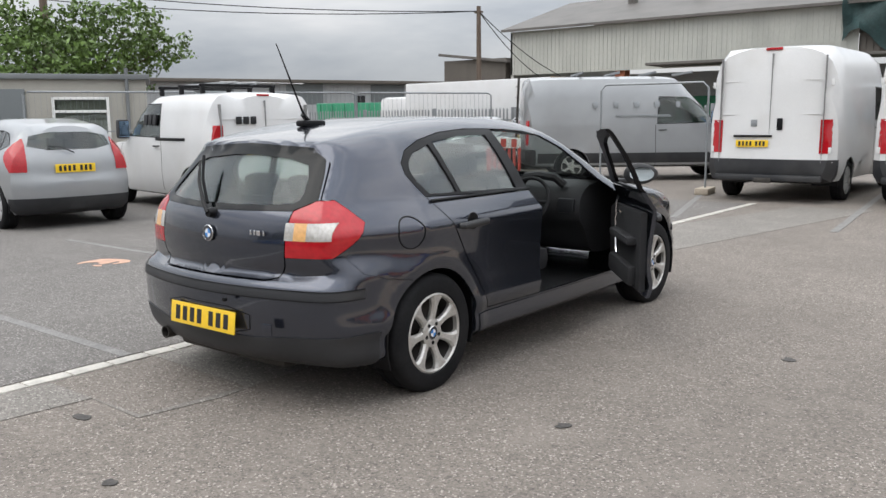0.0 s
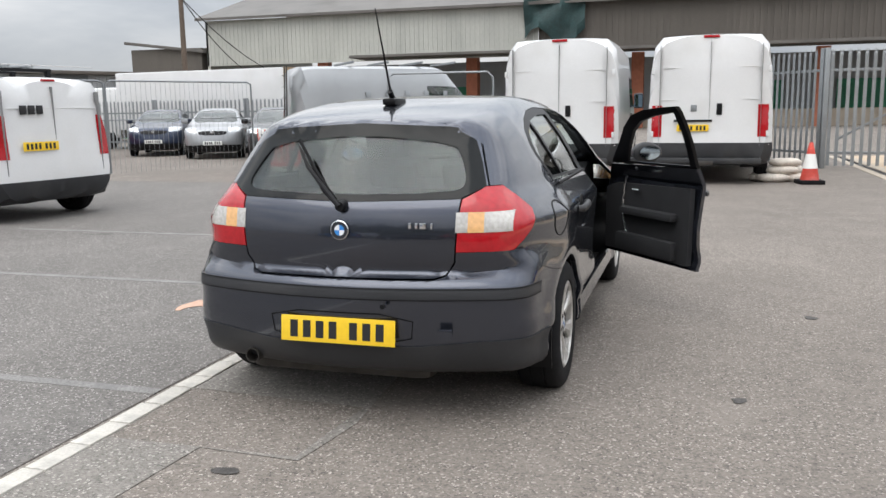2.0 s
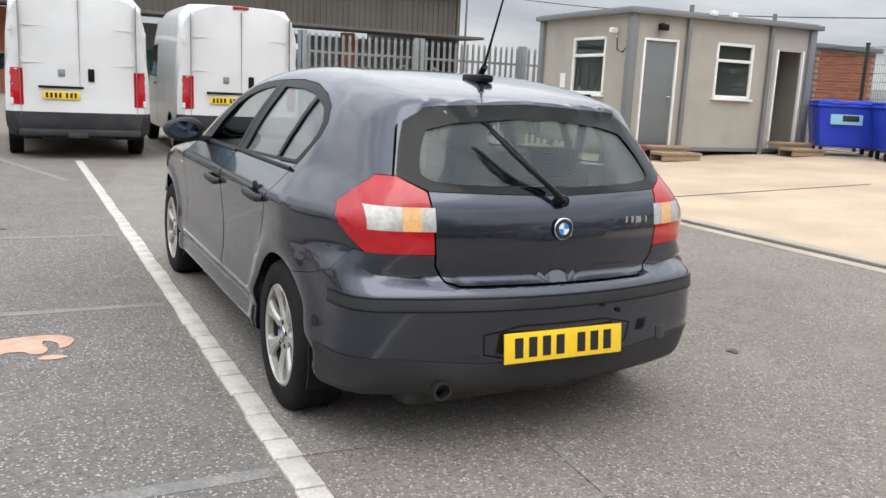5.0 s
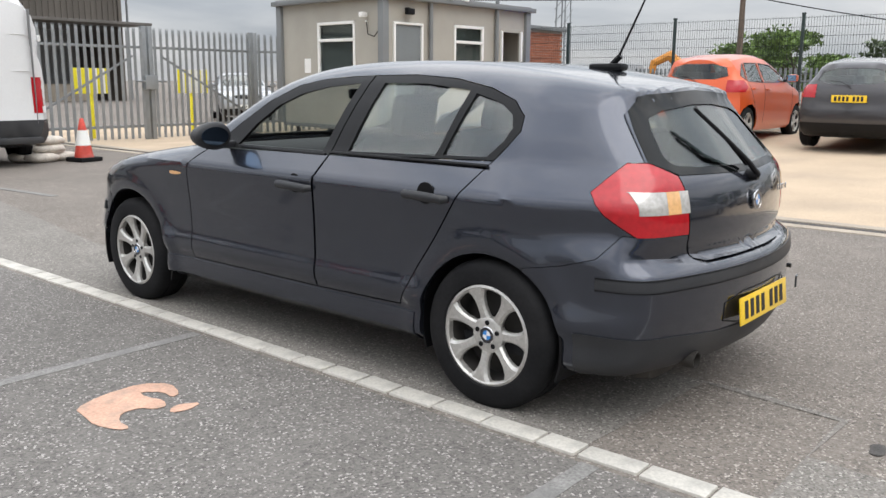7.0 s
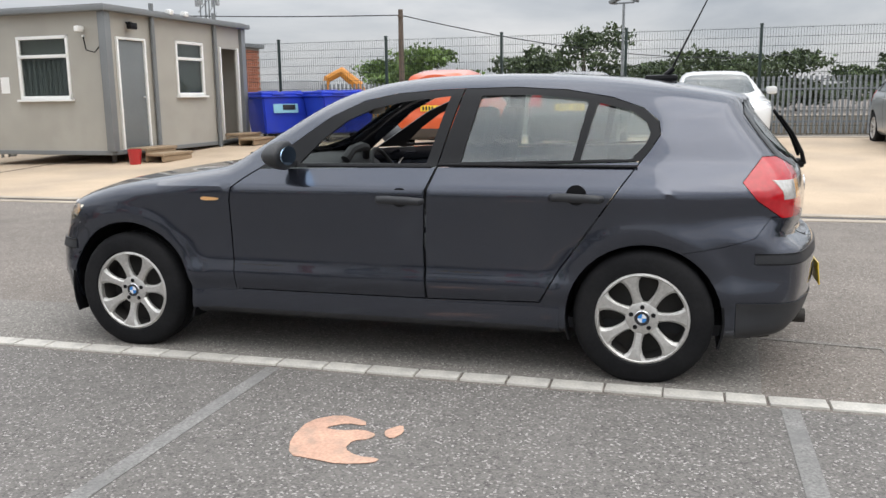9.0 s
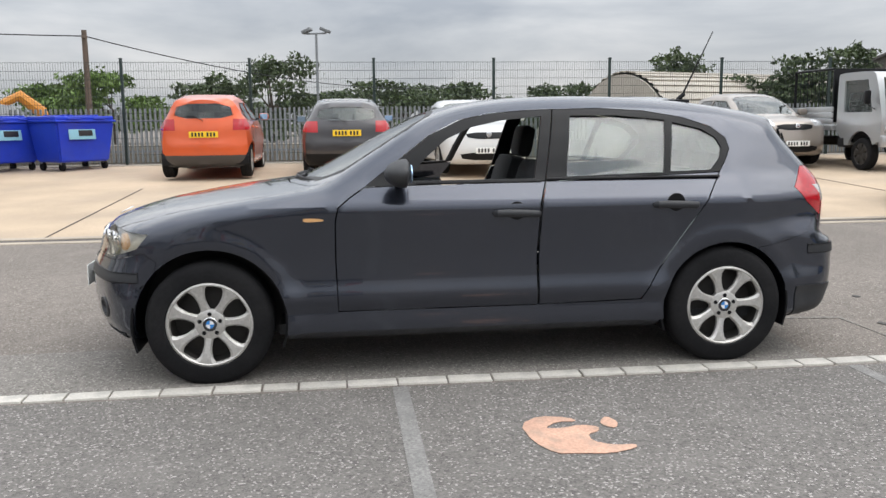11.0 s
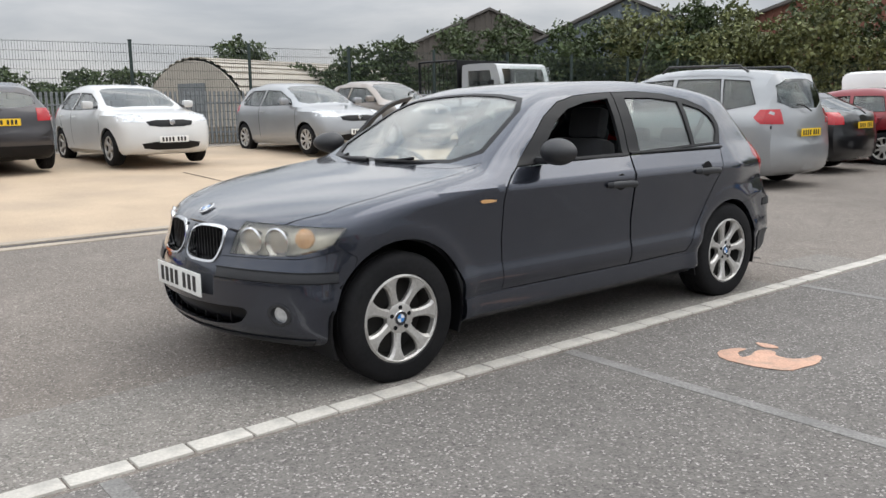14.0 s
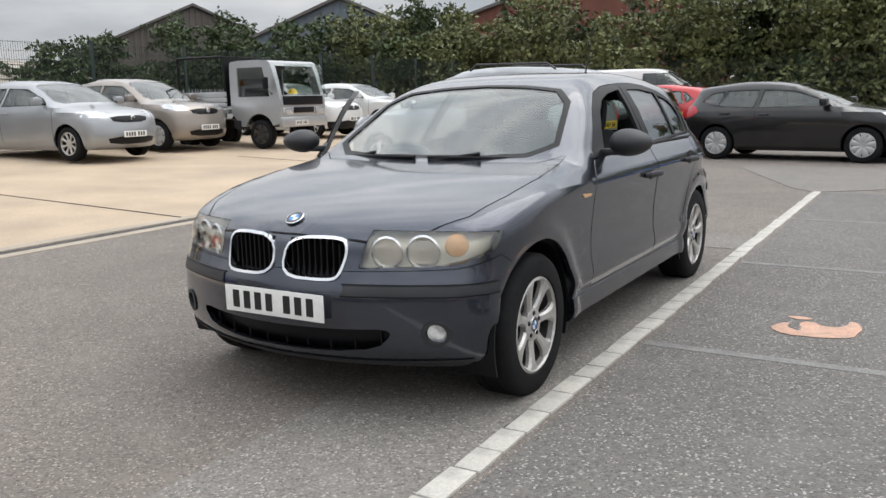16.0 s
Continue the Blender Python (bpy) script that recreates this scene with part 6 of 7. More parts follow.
# ---- site cabin ----
M["cabin_wall"] = material("cabin_wall", (0.36, 0.345, 0.305), 0.7, grain=0.1, scale=70, blotch=0.06, blotch_scale=1.5, bump=0.5, dirt=(0.3, 0.28, 0.25), dirt_amount=0.3, dirt_scale=2.5)
M["cabin_trim"] = material("cabin_trim", (0.17, 0.18, 0.185), 0.5, grain=0.05, scale=40, blotch=0.08)
M["pvc"] = material("pvc", (0.78, 0.78, 0.76), 0.4, grain=0.03, scale=40, blotch=0.04)
M["door_grey"] = material("door_grey", (0.15, 0.165, 0.17), 0.5, grain=0.05, scale=40, blotch=0.06)
M["timber"] = material("timber", (0.3, 0.22, 0.14), 0.85, grain=0.25, scale=30, stretch=(1, 8, 8), blotch=0.15, bump=0.4)
M["brick"] = material("brick", (0.36, 0.13, 0.075), 0.9, grain=0.2, scale=60, blotch=0.15, blotch_scale=5, bump=0.4, vary=0.2)
M["mortar"] = material("mortar", (0.36, 0.32, 0.28), 0.95, grain=0.15, scale=60, blotch=0.1)
M["bin_blue"] = material("bin_blue", (0.012, 0.045, 0.5), 0.45, grain=0.06, scale=40, blotch=0.1, dirt=(0.1, 0.1, 0.14), dirt_amount=0.2)
M["roof_felt"] = material("roof_felt", (0.2, 0.2, 0.2), 0.9, grain=0.2, scale=40, blotch=0.2)


def window_unit(parent, at, w, h, mat="pvc"):
    win = part("window", bmesh.new(), None, parent, smooth=0)
    for zz in (-h / 2 + 0.03, h / 2 - 0.03, h * 0.18):
        part("window_frame", box((0, 0, zz), (w, 0.06, 0.06), 0.01), mat, win)
    for x in (-w / 2 + 0.03, w / 2 - 0.03):
        part("window_frame", box((x, 0, 0), (0.06, 0.06, h), 0.01), mat, win)
    part("pane", box((0, 0.01, 0), (w - 0.08, 0.008, h - 0.08)), "glass_dark", win, smooth=0).visible_shadow = False
    part("blind", box((0, 0.06, 0), (w - 0.1, 0.01, h - 0.1)), "door_grey", win, smooth=0)
    part("sill", box((0, -0.04, -h / 2 - 0.02), (w + 0.08, 0.10, 0.04), 0.008), mat, win)
    win.matrix_basis = at
    win.data.update()
    return win


def site_cabin(at, ln=4.6, dp=3.25, h=2.5):
    """A steel site cabin: its long front lies along +x from the corner at the origin, its end wall along +y."""
    c = thing("site_cabin", "beige and grey portable site cabin with two doors and white windows", "cabin", at)
    z0 = 0.22

    def wall(cut, pts, lo, hi, axis, name="wall"):
        me = bpy.data.meshes.new("w")
        bm = prism(pts, lo, hi, axis)
        bmesh.ops.recalc_face_normals(bm, faces=bm.faces)
        bm.to_mesh(me)
        bm.free()
        return link(carve(me, [("DIFFERENCE", q) for q in cut]) if cut else me, name, "cabin_wall", c, smooth=0)

    front = [(0, z0), (ln, z0), (ln, z0 + h), (0, z0 + h)]
    wall([prism([(0.30, 0.26), (1.05, 0.26), (1.05, 2.25), (0.30, 2.25)], -0.2, 0.3, "y"), prism([(2.07, 1.22), (3.05, 1.22), (3.05, 2.33), (2.07, 2.33)], -0.2, 0.3, "y"), prism([(3.70, 0.26), (4.38, 0.26), (4.38, 2.25), (3.70, 2.25)], -0.2, 0.3, "y")], front, 0.0, 0.06, "y")
    wall([prism([(0.82, 1.18), (2.0, 1.18), (2.0, 2.33), (0.82, 2.33)], -0.2, 0.3, "x")], [(0.06, z0), (dp, z0), (dp, z0 + h), (0.06, z0 + h)], 0.0, 0.06, "x")
    wall([], [(0.06, z0), (dp, z0), (dp, z0 + h), (0.06, z0 + h)], ln - 0.06, ln, "x")
    wall([], front, dp - 0.06, dp, "y")
    part("cabin_floor", box((ln / 2, dp / 2, z0 + 0.03), (ln - 0.1, dp - 0.1, 0.06)), "timber", c)
    part("roof", box((ln / 2 + 0.02, dp / 2, z0 + h + 0.05), (ln + 0.36, dp + 0.3, 0.10), 0.02), "cabin_trim", c, "grey roof edge")
    part("roof_top", box((ln / 2, dp / 2, z0 + h + 0.11), (ln + 0.2, dp + 0.15, 0.03), 0.01), "roof_felt", c)
    for x, y in ((0.0, 0.0), (ln, 0.0), (0.0, dp)):
        part("corner_post", box((x, y, z0 + h / 2), (0.16, 0.16, h), 0.012), "cabin_trim", c)
    for x in (1.3, 3.45):
        part("downpipe", rod((x, -0.06, 0.1), (x, -0.06, z0 + h + 0.25), 0.045), "cabin_trim", c)
    part("base_rail", box((ln / 2, 0.02, z0 - 0.03), (ln, 0.08, 0.08), 0.01), "cabin_trim", c)
    part("base_rail", box((0.02, dp / 2, z0 - 0.03), (0.08, dp, 0.08), 0.01), "cabin_trim", c)
    for x in (0.25, ln - 0.25):
        for y in (0.2, dp - 0.2):
            part("jack_leg", rod((x, y, 0), (x, y, z0), 0.05), "steel_dark", c)
    d = part("door", box((0.675, 0.02, 1.255), (0.74, 0.05, 1.98), 0.01), "door_grey", c, "closed grey steel door")
    part("door_handle", rod((0.98, -0.03, 1.2), (0.90, -0.03, 1.2), 0.014), "chrome", d)
    for x in (0.28, 1.07):
        part("door_frame", box((x, -0.01, 1.255), (0.045, 0.07, 2.04), 0.008), "pvc", c)
    part("door_frame", box((0.675, -0.01, 2.27), (0.83, 0.07, 0.045), 0.008), "pvc", c)
    for x in (3.68, 4.40):
        part("door_frame", box((x, -0.01, 1.255), (0.045, 0.07, 2.04), 0.008), "pvc", c)
    window_unit(c, Matrix.Translation((2.56, 0.01, 1.775)), 0.98, 1.1)
    window_unit(c, Matrix.Translation((0.01, 1.41, 1.755)) @ Matrix.Rotation(-math.pi / 2, 4, "Z"), 1.18, 1.15)
    part("notice", box((-0.006, 2.35, 1.45), (0.006, 0.2, 0.3)), "pvc", c, smooth=0)
    lamp_ = part("floodlight", box((0.62, -0.12, 2.5), (0.20, 0.10, 0.12), 0.02), "black", c)
    part("lamp_bracket", box((0.62, -0.05, 2.56), (0.05, 0.12, 0.04), 0.008), "black", lamp_)
    cm = part("camera_box", box((-0.12, 0.45, 2.42), (0.16, 0.10, 0.10), 0.02), "pvc", c)
    part("camera_arm", rod((-0.05, 0.45, 2.3), (0.0, 0.45, 2.3), 0.02), "pvc", cm)
    part("cable", add_tube(bmesh.new(), [(-0.03, 0.45, 2.3), (-0.06, 0.38, 2.05), (-0.06, 0.2, 2.0), (-0.03, 0.05, 2.15), (-0.02, 0.02, 2.7)], 0.012, 6), "black", c)
    for x in (1.8, 2.3):
        part("roof_lamp", box((x, -0.12, z0 + h + 0.13), (0.14, 0.12, 0.10), 0.03), "pvc", c)
    return c


site_cabin(pose(8.8, 8.58, ground_z(9.5, 9), 0, 0, -2.2))
for x, y, tilt_ in ((9.55, 8.05, -2), (12.85, 7.95, -2)):
    st = thing("timber_steps", "two low timber steps at the cabin door", "steps", on_ground(x, y, tilt_), "cabin steps")
    for i, (yy, zz) in enumerate(((0.2, 0.2), (-0.15, 0.1))):
        part("tread", box((0, yy, zz + 0.04), (0.95, 0.38, 0.05), 0.008), "timber", st)
        part("riser", box((0, yy - 0.15, zz / 2 + 0.01), (0.9, 0.04, zz), 0.006), "timber", st)
tagged(part("bucket", add_lathe(bmesh.new(), [(0.10, 0.0), (0.13, 0.28), (0.12, 0.28), (0.09, 0.02), (0.001, 0.02)], 20), "red_car", None, at=on_ground(8.88, 8.2, 0)), "red plastic fire bucket beside the cabin", "bucket")


def wheelie_bin(at):
    b = thing("wheelie_bin", "large blue four-wheeled waste bin with a pale label", "bin", at, "blue bins")
    bm = bmesh.new()
    lo, hi = (0.58, 0.42), (0.68, 0.52)
    a = [bm.verts.new((sx * lo[0], sy * lo[1], 0.18)) for sx, sy in ((-1, -1), (1, -1), (1, 1), (-1, 1))]
    c = [bm.verts.new((sx * hi[0], sy * hi[1], 1.02)) for sx, sy in ((-1, -1), (1, -1), (1, 1), (-1, 1))]
    bm.faces.new(a)
    bm.faces.new(c)
    for i in range(4):
        bm.faces.new((a[i], a[(i + 1) % 4], c[(i + 1) % 4], c[i]))
    bmesh.ops.bevel(bm, geom=list(bm.edges), offset=0.03, segments=2, affect="EDGES")
    part("body", bm, "bin_blue", b)
    part("rim", box((0, 0, 1.03), (1.42, 1.10, 0.05), 0.02), "bin_blue", b)
    part("lid", box((0, 0.02, 1.09), (1.38, 1.04, 0.09), 0.04), "bin_blue", b)
    for sx in (-0.3, 0.3):
        part("lid_rib", box((sx, 0.0, 1.145), (0.10, 0.9, 0.03), 0.012), "bin_blue", b)
        part("lid_handle", box((sx, -0.55, 1.08), (0.3, 0.05, 0.03), 0.01), "bin_blue", b)
    for sx in (-0.5, 0.5):
        for sy in (-0.34, 0.34):
            part("castor", rod((sx - 0.025, sy, 0.09), (sx + 0.025, sy, 0.09), 0.09, 16), "rubber", b)
            part("castor_fork", box((sx, sy, 0.17), (0.07, 0.06, 0.06), 0.01), "steel", b)
    lb = part("label_plate", box((-0.1, -0.505, 0.78), (0.62, 0.01, 0.26), 0.004, Matrix.Rotation(radians(-6.8), 4, "X")), "label_blue", b, "pale blue label with a dark bar")
    part("label_bar", box((-0.02, -0.514, 0.78), (0.32, 0.006, 0.12), 0.002, Matrix.Rotation(radians(-6.8), 4, "X")), "ink", lb)
    return b


b1 = wheelie_bin(on_ground(13.95, 7.75, -38))
copy_thing(b1, on_ground(14.1, 6.3, -40))

shed = thing("brick_shed", "small red brick shed beside the cabin", "shed", on_ground(16.05, 10.45, 0))
part("core", box((1.1, 1.0, 1.25), (2.16, 1.96, 2.5)), "mortar", shed, smooth=0)
part("roof_slab", box((1.1, 1.0, 2.56), (2.4, 2.2, 0.12), 0.02), "cabin_trim", shed)
bm = box((0, 0, 0), (0.215, 0.02, 0.065), 0.004)
brick_me = bpy.data.meshes.new("brick")
bm.to_mesh(brick_me)
bm.free()
brick_me.materials.append(M["brick"])
for face in range(2):
    for r_ in range(16):
        for k in range(9):
            o = new("brick", brick_me)
            o.parent = shed
            u = 0.13 + 0.225 * k + (0.11 if r_ % 2 else 0)
            zz = 1.28 + 0.075 * r_
            o.matrix_basis = Matrix.Translation((u, 0.014, zz)) if face == 0 else Matrix.Translation((0.014, u, zz)) @ Matrix.Rotation(math.pi / 2, 4, "Z")

# ---- barriers, cone, sandbags ----
M["barrier_red"] = material("barrier_red", (0.55, 0.06, 0.04), 0.55, grain=0.1, scale=30, blotch=0.2, blotch_scale=6, dirt=(0.4, 0.35, 0.33), dirt_amount=0.4)
M["sack"] = material("sack", (0.55, 0.5, 0.44), 0.9, grain=0.2, scale=50, blotch=0.2, blotch_scale=5, bump=0.5)
for k, (x, y, a) in enumerate(((-6.75, 10.55, -14), (-7.6, 11.2, -60))):
    br = thing("barrier", "red and white plastic pedestrian barrier, faded", "barrier", on_ground(x, y, a), "plastic barriers")
    part("top_board", box((0, 0, 0.87), (1.0, 0.05, 0.22), 0.02), "plate_white", br)
    for i in range(3):
        part("red_stripe", box((-0.34 + 0.34 * i, -0.028, 0.87), (0.17, 0.006, 0.18)), "barrier_red", br, smooth=0)
    part("bottom_board", box((0, 0, 0.25), (1.0, 0.045, 0.10), 0.02), "barrier_red", br)
    for i in range(7):
        part("upright", box((-0.47 + 0.157 * i, 0, 0.5), (0.06, 0.04, 0.6), 0.012), "barrier_red", br)
    for sx in (-0.36, 0.36):
        part("foot", box((sx, 0, 0.04), (0.16, 0.6, 0.08), 0.03), "rubber", br)
cn = thing("traffic_cone", "orange and white traffic cone on a dark base", "cone", on_ground(3.3, 10.0, 10))
part("base", box((0, 0, 0.035), (0.40, 0.40, 0.07), 0.015), "rubber", cn)
part("cone", add_lathe(bmesh.new(), [(0.15, 0.07), (0.115, 0.26), (0.06, 0.55), (0.03, 0.68), (0.02, 0.69), (0.001, 0.69)], 24), "barrier_red", cn)
part("white_sleeve", add_lathe(bmesh.new(), [(0.118, 0.26), (0.121, 0.26), (0.076, 0.50), (0.073, 0.50)], 24, close=True), "plate_white", cn)
for k, (dx, dy, dz, a) in enumerate(((0, 0, 0.07, 10), (0.35, 0.12, 0.07, -20), (0.1, 0.3, 0.07, 40), (0.15, 0.1, 0.2, 0), (0.3, 0.22, 0.2, 60), (0.2, 0.15, 0.33, 20), (-0.2, 0.3, 0.07, 80))):
    bm = bmesh.new()
    bmesh.ops.create_uvsphere(bm, u_segments=16, v_segments=10, radius=1.0)
    for v_ in bm.verts:
        c_ = v_.co
        v_.co = Vector((0.27 * math.copysign(abs(c_.x) ** 0.6, c_.x), 0.17 * math.copysign(abs(c_.y) ** 0.7, c_.y), 0.075 * c_.z)) * (1 + 0.08 * noise.noise(c_ * 3 + Vector((k, 0, 0))))
    tagged(finish(bm, "sandbag", "sack", at=pose(2.75 + dx, 10.3 + dy, dz, 0, 0, a), smooth=60), "dusty pale sandbag in a small heap", "sandbag", "sandbags")
hf = thing("mesh_barrier", "temporary steel mesh fence panel by the vans", "fence", on_ground(-3.2, 10.2, 8))
part("frame", add_tube(bmesh.new(), [(-1.0, 0, 0.1), (-1.0, 0, 1.9), (-0.9, 0, 2.0), (0.9, 0, 2.0), (1.0, 0, 1.9), (1.0, 0, 0.1)], 0.02), "steel", hf)
for i in range(2):
    part("foot", box((-1 + 2 * i, 0, 0.06), (0.25, 0.6, 0.12), 0.03), "concrete_edge", hf)

# ---- buildings ----
def clad_material(name, color, pitch=0.2, dirt_amount=0.5):
    m = material(name, color, 0.6, 0.1, grain=0.06, scale=20, blotch=0.1, blotch_scale=0.5, dirt=tuple(c * 0.45 for c in color), dirt_amount=dirt_amount, dirt_scale=0.7, stretch=(1, 1, 0.25))
    return m


M["clad_grey"] = clad_material("clad_grey", (0.46, 0.46, 0.42), dirt_amount=0.3)
M["clad_brown"] = clad_material("clad_brown", (0.12, 0.105, 0.09))
M["clad_blue"] = clad_material("clad_blue", (0.16, 0.19, 0.22))
M["rust"] = clad_material("rust", (0.2, 0.075, 0.05), dirt_amount=0.8)
M["old_roof"] = clad_material("old_roof", (0.13, 0.12, 0.11))
M["unit_wall"] = clad_material("unit_wall", (0.4, 0.41, 0.42), dirt_amount=0.2)
M["green_door"] = material("green_door", (0.03, 0.25, 0.13), 0.5, grain=0.06, scale=20, blotch=0.1)
M["dark_void"] = material("dark_void", (0.03, 0.03, 0.03), 0.9, grain=0.1, scale=10, blotch=0.3, blotch_scale=0.5)
M["hut"] = clad_material("hut", (0.45, 0.41, 0.35), dirt_amount=0.4)


def ribs(parent, name, mat, x0, x1, y, z0, z1, pitch, depth=0.05, top=None):
    """Corrugated cladding along x, one folded sheet."""
    bm = bmesh.new()
    n = int((x1 - x0) / pitch)
    prev = None
    for i in range(n * 2 + 1):
        x = x0 + i * pitch / 2
        for off in ((0.0, depth) if i % 2 else (depth, 0.0)):
            zt = top(x) if top else z1
            cur = (bm.verts.new((x, y - off, z0)), bm.verts.new((x, y - off, zt)))
            if prev:
                bm.faces.new((prev[0], cur[0], cur[1], prev[1]))
            prev = cur
    return part(name, bm, mat, parent, smooth=0)


wh = thing("warehouse", "long warehouse with grey and brown corrugated cladding", "building", pose(0, 46, 0))
ribs(wh, "cladding", "clad_grey", -30.3, -7.8, 0.0, 4.35, 7.3, 0.3, 0.03)
ribs(wh, "cladding", "clad_brown", -7.8, 24.5, 0.15, 4.6, 7.6, 0.36, 0.05)
part("back_wall", box((-3, 6, 2.2), (54, 0.3, 4.4)), "unit_wall", wh, smooth=0)
part("side_wall", box((-30.2, 8, 3.6), (0.2, 16, 7.2)), "clad_grey", wh, smooth=0)
part("side_wall", box((24.4, 8, 3.6), (0.2, 16, 7.2)), "clad_brown", wh, smooth=0)
rf = bmesh.new()
add_prism(rf, [(-0.5, 7.45), (9.0, 10.2), (18.0, 7.45), (18.0, 7.3), (9.0, 10.0), (-0.5, 7.28)], -30.8, 25.0)
part("roof", rf, "old_roof", wh, "dark weathered corrugated roof")
part("canopy", box((3, -1.2, 4.5), (44, 2.6, 0.16), 0.02), "old_roof", wh, "dark canopy edge")
for x in (-22, -12, -2, 8, 17):
    part("pier", box((x, 0.6, 2.2), (0.7, 0.7, 4.4)), "brick", wh, smooth=0)
for x0, w in ((-17, 7), (-7, 7), (3, 7), (12.5, 6)):
    d = part("roller_door", box((x0, 5.7, 1.4), (w, 0.1, 2.7)), "green_door", wh, "green roller shutter door", smooth=0)
    for k in range(8):
        part("door_slat", box((x0, 5.62, 0.3 + 0.32 * k), (w - 0.1, 0.05, 0.03)), "green_door", d, smooth=0)
part("dock", box((0, 3.0, 0.5), (46, 4.5, 1.0)), "concrete_edge", wh, smooth=0)
for x in (-24, -19):
    part("roof_vent", add_lathe(bmesh.new(), [(0.35, 0), (0.35, 0.9), (0.5, 0.95), (0.5, 1.2), (0.001, 1.4)], 14), "old_roof", wh, at=Matrix.Translation((x, 6.0, 9.2)))
tarp = bmesh.new()
gv = [[tarp.verts.new((-8.6 + 0.45 * i, -0.35 - 0.25 * math.sin(i * 1.3 + j * 0.7), 7.9 - 0.32 * j * (1 - 0.25 * math.sin(i * 0.9)))) for j in range(9)] for i in range(9)]
for i in range(8):
    for j in range(8):
        tarp.faces.new((gv[i][j], gv[i + 1][j], gv[i + 1][j + 1], gv[i][j + 1]))
M["tarp"] = material("tarp", (0.02, 0.05, 0.05), 0.6, grain=0.2, scale=10, blotch=0.3)
part("torn_tarpaulin", tarp, "tarp", wh, "torn dark green tarpaulin")
side_shed = thing("lean_to", "low dark timber lean-to beside the warehouse", "building", pose(-33.5, 46, 0))
part("wall", box((0, 2, 2.8), (5.5, 4, 5.6)), "clad_brown", side_shed, smooth=0)
part("roof", box((0, 2, 5.7), (6.2, 4.6, 0.2), 0.02, Matrix.Rotation(0.12, 4, "Y")), "old_roof", side_shed)

un = thing("industrial_units", "long low row of grey industrial units with shutter doors", "building", pose(-44.0, 23.5, 0, 0, 0, 66))
part("wall", box((16, 3, 1.9), (36, 6, 3.8)), "unit_wall", un, smooth=0)
part("roof_edge", box((16, 2.9, 3.9), (37, 7, 0.22), 0.03), "clad_brown", un)
for k in range(6):
    x0 = 1.5 + 6 * k
    ribs(un, "clad_panel", "unit_wall", x0, x0 + 3.4, -0.03, 0.1, 3.75, 0.25, 0.03)
    part("dark_panel", box((x0 + 4.6, -0.03, 1.9), (2.5, 0.08, 3.7)), "door_grey", un, smooth=0)
    for q in (0.0, 1.25):
        part("shutter_door", box((x0 + 4.0 + q, -0.09, 1.2), (1.1, 0.06, 2.4)), "unit_wall", un, smooth=0)
    part("number_bar", box((x0 + 2.6, -0.09, 2.75), (0.55, 0.03, 0.5)), "ink", un, smooth=0)
    part("unit_window", box((x0 + 1.4, -0.08, 1.7), (0.8, 0.05, 0.9)), "glass_dark", un, smooth=0)
    part("sign_board", box((x0 + 0.6, -0.09, 2.1), (1.5, 0.03, 0.35)), "sign_red" if k % 2 else "plate_yellow", un, smooth=0) if k in (2, 3) else None
gc = thing("skip_container", "green steel waste container behind the fence", "container", pose(-27.5, 29.0, 0, 0, 0, 20))
part("body", box((0, 0, 1.2), (6.0, 2.2, 2.1), 0.05), "green_door", gc)
for k in range(9):
    part("rib", box((-2.8 + 0.7 * k, -1.13, 1.2), (0.1, 0.06, 2.0), 0.01), "green_door", gc)
bt = thing("box_lorry", "white box lorry body parked behind the fence", "lorry", pose(-15.6, 22.8, 0, 0, 0, -6))
part("box_body", box((0, 0, 1.75), (7.4, 2.4, 2.1), 0.06), "white_van", bt)
part("cab", box((-4.6, 0, 1.35), (1.7, 2.2, 1.9), 0.25), "white_van", bt)
part("windscreen", box((-5.43, 0, 1.75), (0.06, 1.9, 0.75), 0.02), "glass_dark", bt)
part("chassis", box((-0.5, 0, 0.6), (8.5, 0.9, 0.25), 0.02), "steel_dark", bt)
for wx in (-4.5, 1.6, 2.6):
    for sy in (-0.95, 0.95):
        part("wheel", rod((wx, sy - 0.14, 0.48), (wx, sy + 0.14, 0.48), 0.48, 24), "rubber", bt)
part("rear_frame", box((3.7, 0, 1.75), (0.05, 2.42, 2.12), 0.01), "timber", bt)
oc = thing("site_cabin", "pale portable cabin with a dark door and white window", "cabin", pose(-17.6, 1.2, 0, 0, 0, 57))
part("wall", box((3.2, 1.5, 1.25), (6.6, 3.0, 2.2), 0.02), "cabin_wall", oc)
part("roof", box((3.2, 1.5, 2.4), (6.8, 3.2, 0.12), 0.02), "cabin_trim", oc)
part("door", box((3.55, -0.02, 1.15), (0.85, 0.06, 1.95), 0.01), "door_grey", oc)
window_unit(oc, Matrix.Translation((5.1, -0.02, 1.45)), 1.2, 1.0)
part("downpipe", rod((6.1, -0.06, 0.1), (6.1, -0.06, 2.6), 0.04), "cabin_trim", oc)
